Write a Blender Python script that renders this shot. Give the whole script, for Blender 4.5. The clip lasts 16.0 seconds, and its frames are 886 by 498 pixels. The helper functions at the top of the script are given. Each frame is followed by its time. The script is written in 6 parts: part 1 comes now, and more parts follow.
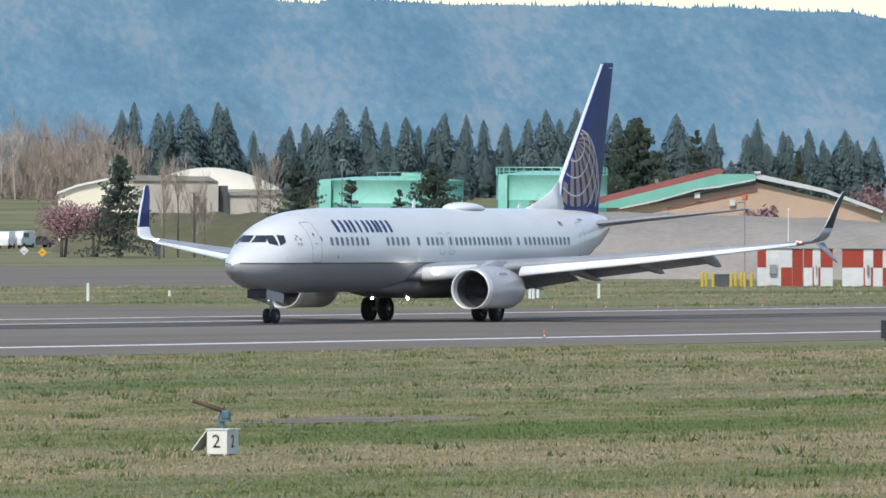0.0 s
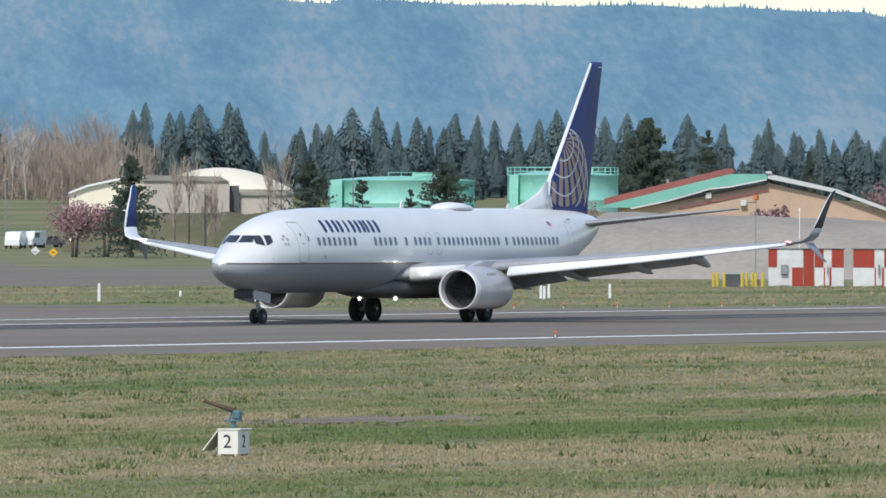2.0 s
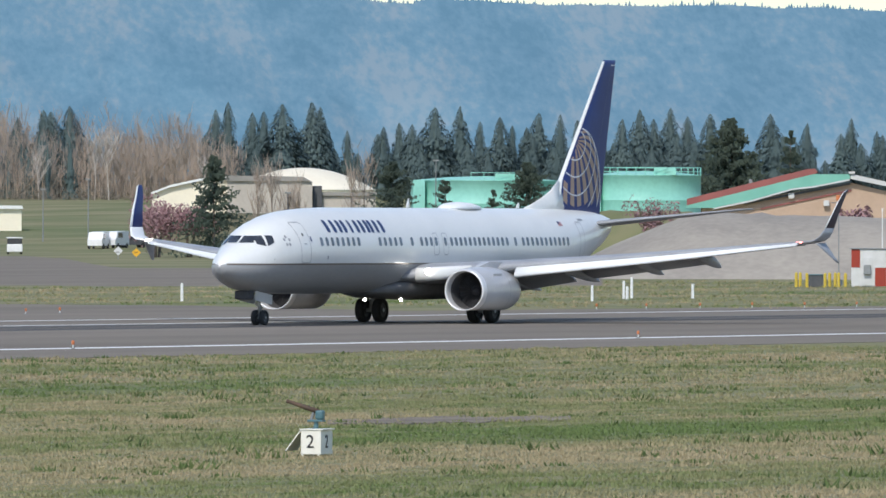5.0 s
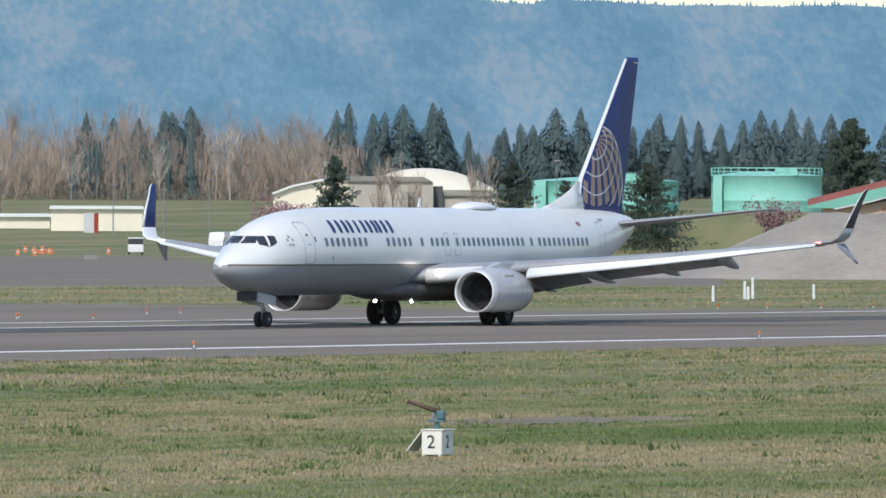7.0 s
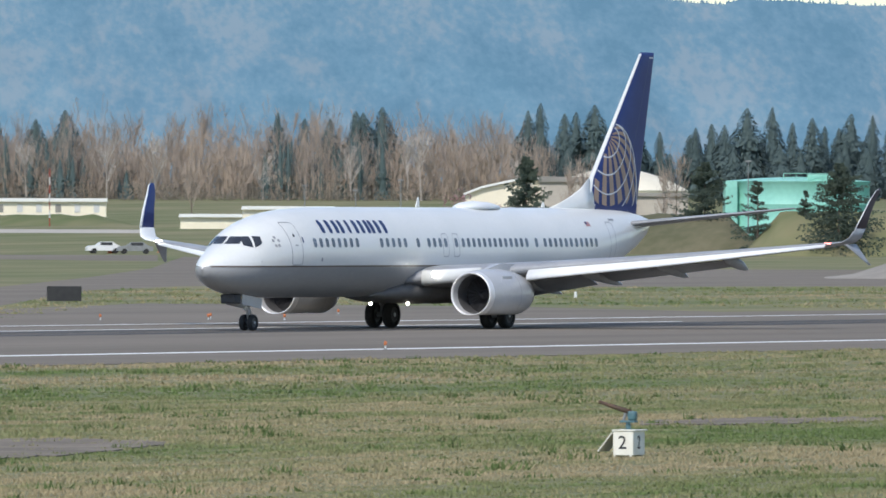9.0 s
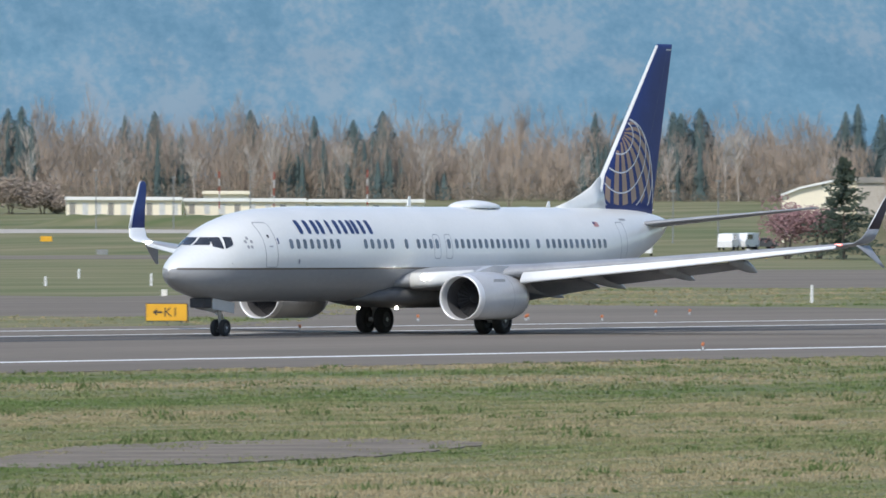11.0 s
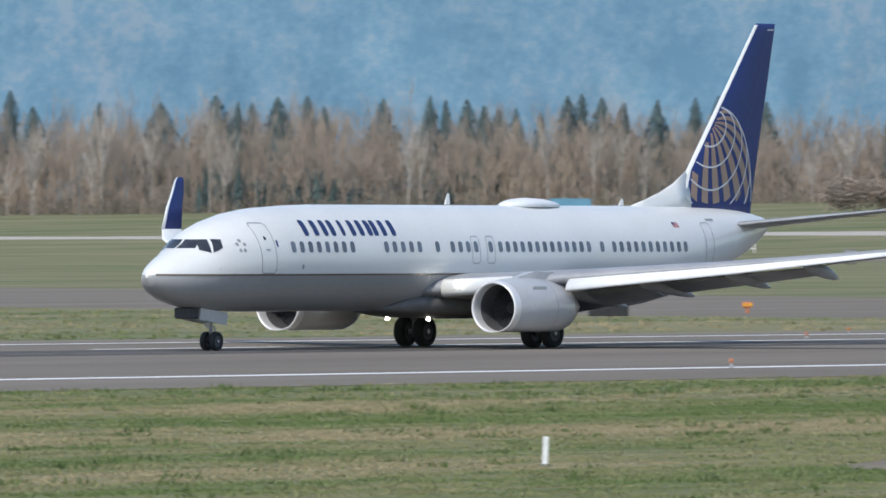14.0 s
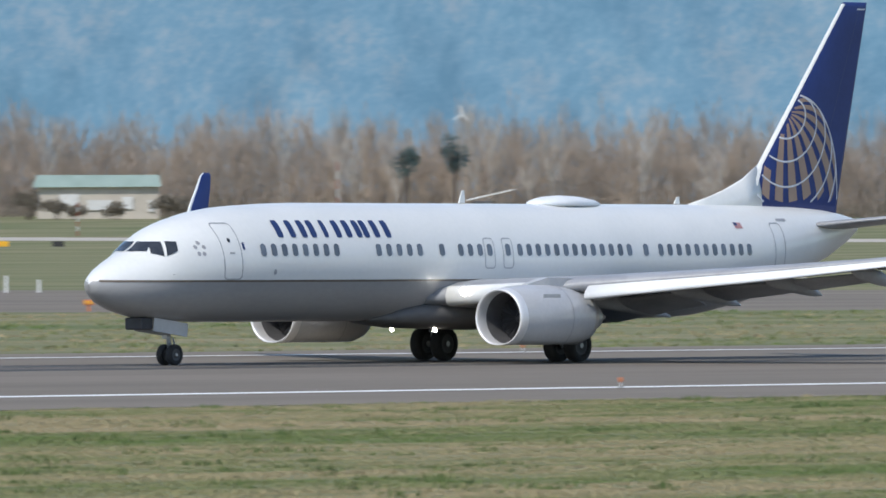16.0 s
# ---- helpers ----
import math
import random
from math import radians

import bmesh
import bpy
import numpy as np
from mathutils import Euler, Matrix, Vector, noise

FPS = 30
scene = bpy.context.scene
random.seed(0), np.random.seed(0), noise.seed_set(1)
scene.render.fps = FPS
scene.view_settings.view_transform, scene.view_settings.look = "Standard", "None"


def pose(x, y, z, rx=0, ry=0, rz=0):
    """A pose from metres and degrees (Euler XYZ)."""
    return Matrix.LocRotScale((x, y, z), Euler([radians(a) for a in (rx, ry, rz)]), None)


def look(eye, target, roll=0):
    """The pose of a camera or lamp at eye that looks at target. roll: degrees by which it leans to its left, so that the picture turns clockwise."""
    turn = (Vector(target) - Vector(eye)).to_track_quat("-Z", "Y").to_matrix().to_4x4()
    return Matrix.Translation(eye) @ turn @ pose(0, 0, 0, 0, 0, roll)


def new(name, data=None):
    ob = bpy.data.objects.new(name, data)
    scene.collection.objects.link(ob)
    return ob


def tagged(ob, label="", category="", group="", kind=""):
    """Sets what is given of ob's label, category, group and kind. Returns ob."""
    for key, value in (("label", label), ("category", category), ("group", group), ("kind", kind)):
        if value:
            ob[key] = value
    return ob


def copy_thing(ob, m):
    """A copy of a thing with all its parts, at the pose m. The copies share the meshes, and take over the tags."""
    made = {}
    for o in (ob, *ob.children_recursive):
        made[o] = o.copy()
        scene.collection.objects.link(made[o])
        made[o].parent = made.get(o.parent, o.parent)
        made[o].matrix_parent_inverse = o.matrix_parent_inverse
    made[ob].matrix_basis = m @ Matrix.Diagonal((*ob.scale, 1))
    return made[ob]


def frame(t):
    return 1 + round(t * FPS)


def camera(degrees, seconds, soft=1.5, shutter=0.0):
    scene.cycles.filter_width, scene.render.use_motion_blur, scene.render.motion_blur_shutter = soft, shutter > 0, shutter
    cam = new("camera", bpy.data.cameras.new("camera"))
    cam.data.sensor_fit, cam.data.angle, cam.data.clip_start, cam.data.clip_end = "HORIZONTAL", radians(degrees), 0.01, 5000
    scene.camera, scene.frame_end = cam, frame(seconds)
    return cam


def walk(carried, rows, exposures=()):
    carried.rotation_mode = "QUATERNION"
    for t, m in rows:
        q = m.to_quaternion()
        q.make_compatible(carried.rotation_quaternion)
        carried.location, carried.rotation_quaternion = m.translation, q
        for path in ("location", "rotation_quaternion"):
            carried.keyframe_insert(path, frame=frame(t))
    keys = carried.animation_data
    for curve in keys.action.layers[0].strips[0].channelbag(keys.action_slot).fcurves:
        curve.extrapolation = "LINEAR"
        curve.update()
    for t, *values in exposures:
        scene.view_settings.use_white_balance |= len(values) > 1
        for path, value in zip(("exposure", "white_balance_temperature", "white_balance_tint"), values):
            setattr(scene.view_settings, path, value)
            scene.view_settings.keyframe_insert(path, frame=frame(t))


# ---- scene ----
# The camera stands 4.75 m above the ground and only pans. World: x along the runway, y across it.
cam = camera(4.4903, 16.0, soft=1.6, shutter=0.3)
EYE = (0.0, 0.0, 4.749)
PAN = [(0.0, 63.485), (0.5, 63.4844), (1.0, 63.4775), (1.5, 63.4712), (2.0, 63.4289), (2.5, 63.3561), (3.0, 63.2834), (3.5, 63.2239), (6.0, 62.746), (6.5, 62.5671), (7.0, 62.3957), (7.5, 62.2029), (8.0, 61.9729), (10.5, 60.3024), (11.0, 59.8157), (11.5, 59.2529), (12.0, 58.6257), (12.5, 57.8978), (13.0, 57.1092), (13.5, 56.2608), (14.0, 55.3285), (14.5, 54.3221), (15.0, 53.1987), (15.5, 51.9666), (16.0, 50.5778)]
TILT, LEAN = -2.569e-3, 0.1486


def heading(deg):
    a = radians(deg)
    return look(EYE, (1000 * math.sin(a), 1000 * math.cos(a), EYE[2] + 1000 * TILT), LEAN)


walk(cam, [(t, heading(a)) for t, a in PAN], exposures=[(0.0, 0.0), (16.0, 0.0)])

# ---- light ----
SUN_AZ, SUN_EL = 260.0, 46.0          # compass-like: degrees from +y towards +x, and height
world = bpy.data.worlds.new("sky")
scene.world = world
world.use_nodes = True
wn, wl = world.node_tree.nodes, world.node_tree.links
sky = wn.new("ShaderNodeTexSky")
sky.sky_type = "NISHITA"
sky.sun_disc = False
sky.sun_elevation, sky.sun_rotation = radians(SUN_EL), radians(SUN_AZ)
sky.air_density, sky.dust_density, sky.ozone_density = 1.0, 0.6, 3.0
wl.new(sky.outputs[0], wn["Background"].inputs[0])
wn["Background"].inputs[1].default_value = 0.165
sun = new("sun", bpy.data.lights.new("sun", "SUN"))
sun.data.energy, sun.data.angle, sun.data.color = 3.2, radians(0.6), (1.0, 0.95, 0.87)
sa, se = radians(SUN_AZ), radians(SUN_EL)
sun.matrix_world = look((math.sin(sa) * math.cos(se) * 100, math.cos(sa) * math.cos(se) * 100, math.sin(se) * 100), (0, 0, 0))


# ---- helpers of this scene ----
def at(u, r):
    """Ground place on the sight line u (twentieths of a milliradian to the right of the first view's left edge), r metres off."""
    a = radians(63.485) + (u - 784) / 20000
    return r * math.sin(a), r * math.cos(a)


def up(v, r):
    """Height of the sight line that dips v - 389.6 twentieths of a milliradian, r metres off."""
    return EYE[2] + (389.6 - v) * r / 20000


def facing(u):
    """Turn about z (degrees) that sets a thing's -y side towards the camera."""
    return -(63.485 + math.degrees((u - 784) / 20000))


def tree_of(m):
    m.use_nodes = True
    return m.node_tree.nodes, m.node_tree.links


def mat(name, c1, c2=None, rough=0.6, metal=0.0, scale=3.0, fine=40.0, bump=0.0, stretch=(1, 1, 1), rnd=0.0, spec=0.5, emit=0.0, coat=0.0, lo=0.55, hi=0.9, leaf=0.0):
    m = bpy.data.materials.new(name)
    n, l = tree_of(m)
    b = n["Principled BSDF"]
    b.inputs["Roughness"].default_value, b.inputs["Metallic"].default_value = rough, metal
    b.inputs["Specular IOR Level"].default_value = spec
    b.inputs["Coat Weight"].default_value = coat
    c2 = c2 or tuple(x * 0.8 for x in c1)
    tc, mp = n.new("ShaderNodeTexCoord"), n.new("ShaderNodeMapping")
    mp.inputs["Scale"].default_value = stretch
    l.new(tc.outputs["Object"], mp.inputs["Vector"])
    n1, n2 = n.new("ShaderNodeTexNoise"), n.new("ShaderNodeTexNoise")
    n1.inputs["Scale"].default_value, n2.inputs["Scale"].default_value = scale, fine
    n1.inputs["Detail"].default_value = 6
    l.new(mp.outputs[0], n1.inputs["Vector"])
    l.new(mp.outputs[0], n2.inputs["Vector"])
    add = n.new("ShaderNodeMath")
    add.operation = "MULTIPLY_ADD"
    l.new(n2.outputs[0], add.inputs[0])
    add.inputs[1].default_value = 0.45
    l.new(n1.outputs[0], add.inputs[2])
    ramp = n.new("ShaderNodeValToRGB")
    ramp.color_ramp.elements[0].position, ramp.color_ramp.elements[1].position = lo, hi
    ramp.color_ramp.elements[0].color, ramp.color_ramp.elements[1].color = (*c1, 1), (*c2, 1)
    l.new(add.outputs[0], ramp.inputs[0])
    out = ramp.outputs[0]
    if rnd:
        oi, g, hs = n.new("ShaderNodeObjectInfo"), n.new("ShaderNodeNewGeometry"), n.new("ShaderNodeHueSaturation")
        s = n.new("ShaderNodeMath")
        l.new(oi.outputs["Random"], s.inputs[0])
        l.new(g.outputs["Random Per Island"], s.inputs[1])
        mr = n.new("ShaderNodeMapRange")
        mr.inputs["From Max"].default_value = 2.0
        mr.inputs["To Min"].default_value, mr.inputs["To Max"].default_value = 1 - rnd, 1 + rnd
        l.new(s.outputs[0], mr.inputs["Value"])
        l.new(mr.outputs[0], hs.inputs["Value"])
        l.new(out, hs.inputs["Color"])
        out = hs.outputs[0]
    l.new(out, b.inputs["Base Color"])
    if emit:
        l.new(out, b.inputs["Emission Color"])
        b.inputs["Emission Strength"].default_value = emit
    if leaf:
        # thin needles let part of the light through
        tr, mx = n.new("ShaderNodeBsdfTranslucent"), n.new("ShaderNodeMixShader")
        mx.inputs[0].default_value = leaf
        l.new(out, tr.inputs["Color"])
        l.new(b.outputs[0], mx.inputs[1])
        l.new(tr.outputs[0], mx.inputs[2])
        l.new(mx.outputs[0], n["Material Output"].inputs["Surface"])
    if bump:
        bp = n.new("ShaderNodeBump")
        bp.inputs["Strength"].default_value, bp.inputs["Distance"].default_value = bump, 0.02
        l.new(add.outputs[0], bp.inputs["Height"])
        l.new(bp.outputs[0], b.inputs["Normal"])
    return m


def glow(name, color, strength):
    m = bpy.data.materials.new(name)
    n, l = tree_of(m)
    n["Principled BSDF"].inputs["Emission Color"].default_value = (*color, 1)
    n["Principled BSDF"].inputs["Emission Strength"].default_value = strength
    return m


def part(name, bm, material, parent=None, label="", smooth=False):
    """One mesh object from a bmesh or from (verts, faces), under parent."""
    me = bpy.data.meshes.new(name)
    if isinstance(bm, tuple):
        me.from_pydata(bm[0], [], bm[1])
    else:
        bm.to_mesh(me)
        bm.free()
    me.materials.append(material)
    if smooth:
        me.polygons.foreach_set("use_smooth", [True] * len(me.polygons))
    ob = new(name, me)
    if parent:
        ob.parent = parent
    if label:
        ob["label"] = label
    return ob


def twin(name, src, m, parent=None):
    """Another object on src's mesh."""
    ob = new(name, src.data)
    ob.parent = parent if parent else src.parent
    ob.matrix_basis = m
    return ob


def thing(name, m, label, category, group="", kind=""):
    ob = new(name)
    ob.matrix_basis = m
    return tagged(ob, label, category, group, kind)


def box(x0, x1, y0, y1, z0, z1, bevel=0.0, bm=None):
    bm = bm or bmesh.new()
    g = bmesh.ops.create_cube(bm, size=1.0)["verts"]
    bmesh.ops.transform(bm, matrix=Matrix.LocRotScale(((x0 + x1) / 2, (y0 + y1) / 2, (z0 + z1) / 2), None, (abs(x1 - x0), abs(y1 - y0), abs(z1 - z0))), verts=g)
    if bevel:
        es = list({e for w in g for e in w.link_edges})
        bmesh.ops.bevel(bm, geom=es, offset=bevel, segments=2, affect="EDGES", profile=0.5)
    return bm


def tube(p, q, r0, r1=None, seg=10, bm=None, caps=True):
    bm = bm or bmesh.new()
    p, q = Vector(p), Vector(q)
    d = q - p
    m = Matrix.Translation((p + q) / 2) @ d.to_track_quat("Z", "Y").to_matrix().to_4x4()
    bmesh.ops.create_cone(bm, cap_ends=caps, segments=seg, radius1=r0, radius2=r0 if r1 is None else r1, depth=d.length, matrix=m)
    return bm


def loft(rings, closed=True, cap=True):
    """Verts and faces through rings of equal counts."""
    n = len(rings[0])
    vs = [tuple(p) for ring in rings for p in ring]
    fs = []
    for i in range(len(rings) - 1):
        for j in range(n if closed else n - 1):
            k = (j + 1) % n
            fs.append((i * n + j, i * n + k, (i + 1) * n + k, (i + 1) * n + j))
    if cap and closed:
        fs.append(tuple(range(n - 1, -1, -1)))
        fs.append(tuple(range((len(rings) - 1) * n, len(rings) * n)))
    return vs, fs


def lathe(profile, seg=32, axis="x", centre=(0, 0, 0)):
    """Surface of revolution: profile of (along, radius)."""
    rings = []
    for a, r in profile:
        ring = []
        for i in range(seg):
            t = 2 * math.pi * i / seg
            c, s = r * math.cos(t), r * math.sin(t)
            p = (a, c, s) if axis == "x" else (c, s, a) if axis == "z" else (c, a, s)
            ring.append((p[0] + centre[0], p[1] + centre[1], p[2] + centre[2]))
        rings.append(ring)
    return loft(rings, True, False)


def prism(poly, z0, z1):
    """Upright prism over a polygon in x, y."""
    n = len(poly)
    vs = [(x, y, z0) for x, y in poly] + [(x, y, z1) for x, y in poly]
    fs = [(i, (i + 1) % n, n + (i + 1) % n, n + i) for i in range(n)]
    return vs, fs + [tuple(range(n - 1, -1, -1)), tuple(range(n, 2 * n))]


# ---- materials ----
GRASS = mat("grass_ground", (0.126, 0.156, 0.068), (0.262, 0.232, 0.138), 0.95, scale=0.075, fine=0.26, stretch=(0.24, 1.0, 1), spec=0.1, lo=0.50, hi=0.94)
BANK = mat("rough_bank_grass", (0.120, 0.120, 0.070), (0.185, 0.165, 0.105), 0.95, scale=0.12, fine=0.9, stretch=(0.5, 1, 1), spec=0.1)
BLADES = mat("grass_blades", (0.150, 0.203, 0.072), (0.392, 0.322, 0.196), 0.8, scale=0.075, fine=0.7, stretch=(0.24, 1.0, 1), rnd=0.18, spec=0.2, lo=0.60, hi=0.84, leaf=0.2)
TUFT_GREEN = mat("tuft_green", (0.118, 0.168, 0.060), (0.160, 0.205, 0.078), 0.8, scale=0.3, fine=3.0, rnd=0.25, spec=0.2, leaf=0.3)
ASPHALT = mat("asphalt", (0.176, 0.151, 0.123), (0.226, 0.196, 0.161), 0.9, scale=0.12, fine=3.0, bump=0.2, stretch=(0.15, 1, 1), spec=0.15)
OLD_ASPHALT = mat("old_asphalt", (0.175, 0.150, 0.122), (0.26, 0.222, 0.180), 0.95, scale=0.4, fine=5.0, bump=0.3, spec=0.1)
RUBBER_SHADOW = mat("rubber_and_shadow_marks", (0.030, 0.029, 0.029), (0.085, 0.080, 0.074), 0.8, scale=0.3, fine=4.0, stretch=(0.1, 1, 1))
LINE_PAINT = mat("line_paint", (0.88, 0.88, 0.86), (0.74, 0.74, 0.72), 0.8, scale=0.8, fine=6.0)
GRAVEL = mat("gravel", (0.27, 0.245, 0.215), (0.37, 0.335, 0.285), 0.95, scale=0.12, fine=1.6, bump=0.4, spec=0.2)
WHITE = mat("white_airframe_paint", (0.78, 0.785, 0.765), (0.73, 0.74, 0.72), 0.32, scale=0.4, fine=6.0, coat=0.25)
BELLY_GREY = mat("grey_airframe_paint", (0.345, 0.348, 0.352), (0.295, 0.30, 0.305), 0.38, scale=0.5, fine=7.0, stretch=(0.4, 1, 1), coat=0.3)
WING_GREY = mat("wing_grey", (0.36, 0.37, 0.39), (0.28, 0.29, 0.31), 0.4, scale=0.8, fine=8.0)
NACELLE = mat("nacelle_grey", (0.52, 0.525, 0.535), (0.45, 0.455, 0.465), 0.32, scale=0.8, fine=8.0, coat=0.3)
DUCT = mat("inlet_duct_grey", (0.10, 0.10, 0.105), (0.07, 0.07, 0.074), 0.5, scale=2.0)
# belly fairing: the shade under the wing root is painted into its grey
FAIRING = mat("shade_dark_belly_fairing", (0.150, 0.148, 0.145), (0.105, 0.104, 0.102), 0.5, scale=0.7, fine=6.0, stretch=(0.4, 1, 1))
LIP = mat("dull_inlet_lip", (0.80, 0.80, 0.80), (0.72, 0.72, 0.73), 0.42, metal=0.35, scale=2.0, fine=20.0)
# livery blue painted darker, for the winglet face turned from the sun
SHADED_BLUE = mat("shaded_winglet_blue", (0.040, 0.036, 0.062), (0.055, 0.045, 0.062), 0.5, scale=0.8, fine=6.0)
SLAT = mat("slat_paint", (0.80, 0.82, 0.83), (0.74, 0.76, 0.77), 0.45, scale=1.0, fine=9.0)
BLUE = mat("livery_blue", (0.022, 0.045, 0.180), (0.018, 0.036, 0.150), 0.5, scale=0.6, fine=6.0, spec=0.3)
NAVY = mat("navy_lettering", (0.02, 0.045, 0.15), (0.02, 0.04, 0.13), 0.4)
GOLD = mat("livery_tan", (0.34, 0.235, 0.175), (0.30, 0.205, 0.155), 0.4, scale=1.5)
PALE = mat("livery_pale_line", (0.66, 0.67, 0.70), (0.58, 0.60, 0.63), 0.4)
DARK_LINE = mat("dark_trim_line", (0.16, 0.12, 0.09), (0.12, 0.1, 0.08), 0.4)
SEAM = mat("panel_seam", (0.35, 0.36, 0.38), (0.3, 0.31, 0.33), 0.5)
GLASS_DARK = mat("dark_window_glass", (0.03, 0.035, 0.045), (0.05, 0.055, 0.065), 0.12, spec=0.6)
CABIN_GLASS = mat("cabin_window_glass", (0.105, 0.125, 0.155), (0.15, 0.175, 0.21), 0.15, rnd=0.4)
TYRE = mat("tyre_rubber", (0.018, 0.018, 0.019), (0.03, 0.03, 0.03), 0.8, scale=6)
HUB = mat("wheel_hub", (0.09, 0.09, 0.093), (0.06, 0.06, 0.063), 0.5, metal=0.3, scale=8)
STRUT = mat("gear_strut", (0.5, 0.51, 0.52), (0.4, 0.41, 0.42), 0.4, metal=0.3, scale=6)
INTERIOR = mat("dark_interior", (0.04, 0.04, 0.045), (0.06, 0.06, 0.065), 0.7)
FAN = mat("fan_blades", (0.035, 0.035, 0.038), (0.025, 0.025, 0.028), 0.8)
LAMP = glow("lit_lamp", (1.0, 0.95, 0.86), 35.0)
LAMP_SMALL = glow("lit_lamp_small", (1.0, 0.93, 0.82), 35.0)
RED_LAMP = glow("red_navigation_light", (1.0, 0.1, 0.05), 3.0)
WHITE_BOARD = mat("white_board", (0.80, 0.78, 0.70), (0.72, 0.69, 0.60), 0.6, scale=4, fine=30)
POST_WHITE = mat("post_white", (0.8, 0.8, 0.79), (0.7, 0.7, 0.68), 0.5, scale=5)
TEAL_STEEL = mat("teal_steel", (0.05, 0.13, 0.15), (0.09, 0.17, 0.19), 0.45, scale=9, fine=50)
RUST = mat("rusty_barrel", (0.13, 0.075, 0.045), (0.08, 0.055, 0.04), 0.75, scale=6, fine=40, bump=0.3)
SIGN_YELLOW = mat("sign_yellow", (0.75, 0.40, 0.02), (0.68, 0.35, 0.02), 0.5, scale=2)
BLACK = mat("black_paint", (0.018, 0.018, 0.02), (0.03, 0.03, 0.03), 0.55, scale=3)
ORANGE = mat("orange_plastic", (0.62, 0.20, 0.07), (0.5, 0.16, 0.06), 0.5, scale=8)
RED = mat("red_panel_paint", (0.33, 0.050, 0.030), (0.28, 0.045, 0.03), 0.7, scale=1.5, rnd=0.15, spec=0.3)
CHECK_WHITE = mat("white_panel_paint", (0.62, 0.62, 0.61), (0.54, 0.54, 0.52), 0.6, scale=1.5, rnd=0.08)
BOLLARD = mat("bollard_yellow", (0.62, 0.45, 0.05), (0.5, 0.36, 0.05), 0.6, scale=5)
TAN_WALL = mat("tan_wall", (0.52, 0.37, 0.27), (0.46, 0.33, 0.24), 0.85, scale=0.3, fine=3.0)
GREEN_TRIM = mat("green_fascia", (0.20, 0.48, 0.38), (0.16, 0.42, 0.33), 0.6, scale=0.6)
RED_ROOF = mat("red_roof", (0.30, 0.10, 0.085), (0.25, 0.085, 0.075), 0.7, scale=0.5)
TANK_GREEN = mat("tank_green", (0.30, 0.66, 0.55), (0.25, 0.58, 0.48), 0.5, scale=0.25, fine=2.0)
TANK_WHITE = mat("tank_cream", (0.86, 0.79, 0.63), (0.79, 0.72, 0.57), 0.6, scale=0.2, fine=2.0)
CONCRETE = mat("grey_concrete", (0.30, 0.285, 0.26), (0.24, 0.23, 0.21), 0.9, scale=0.3, fine=2.5)
PALE_CONCRETE = mat("pale_concrete", (0.50, 0.455, 0.39), (0.42, 0.38, 0.33), 0.9, scale=0.3, fine=2.5)
DARK_STEEL = mat("dark_steel", (0.06, 0.065, 0.07), (0.09, 0.09, 0.095), 0.6, scale=2)
GALV = mat("galvanised_steel", (0.28, 0.29, 0.29), (0.22, 0.23, 0.23), 0.6, metal=0.3, scale=2)
VAN_WHITE = mat("vehicle_white", (0.78, 0.78, 0.77), (0.7, 0.7, 0.7), 0.35)
BLUE_ROOF = mat("blue_metal_roof", (0.13, 0.30, 0.42), (0.10, 0.25, 0.36), 0.5, scale=0.6)
PALE_ROOF = mat("pale_green_roof", (0.36, 0.47, 0.45), (0.30, 0.40, 0.38), 0.6, scale=0.4)
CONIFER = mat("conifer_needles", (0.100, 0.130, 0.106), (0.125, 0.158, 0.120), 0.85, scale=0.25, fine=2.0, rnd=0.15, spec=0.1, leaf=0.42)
# far needles: distance haze is painted into a paler, bluer base colour
HAZED_CONIFER = mat("conifer_needles_hazed", (0.104, 0.148, 0.148), (0.122, 0.166, 0.162), 0.95, scale=0.15, fine=1.2, rnd=0.06, spec=0.05, leaf=0.15)
BARK = mat("bark", (0.10, 0.08, 0.062), (0.15, 0.12, 0.10), 0.9, scale=2)
TWIGS = mat("bare_twigs", (0.290, 0.252, 0.222), (0.470, 0.375, 0.295), 0.95, scale=0.06, fine=0.3, rnd=0.15, spec=0.1)
BRUSH = mat("dry_brush", (0.17, 0.155, 0.125), (0.24, 0.205, 0.165), 0.95, scale=0.05, fine=0.5, rnd=0.3, spec=0.1)
PALE_BARK = mat("pale_birch_bark", (0.52, 0.47, 0.42), (0.40, 0.36, 0.32), 0.9, scale=0.6, fine=5)
FLAG_RED = mat("flag_red", (0.42, 0.18, 0.17), (0.5, 0.3, 0.3), 0.5, scale=12)
BLOSSOM = mat("plum_blossom", (0.30, 0.175, 0.185), (0.37, 0.24, 0.245), 0.9, scale=0.4, fine=3.0, rnd=0.2, spec=0.1)


# ---- ground ----
def rise(x, y):
    """Height of the ground: flat round the runway, a gentle rise towards the woods."""
    a = radians(57)
    w = x * math.sin(a) + y * math.cos(a)
    z = float(np.interp(w, (1300, 1400, 1600, 1800, 2000, 2400, 9000), (0, 0.5, 3.1, 6.2, 9.2, 9.6, 9.6)))
    b = math.degrees(math.atan2(x, y)) if w > 0 else 90
    k = float(np.interp(b, (53.5, 57.5), (0.66, 1.0)))
    return z * k


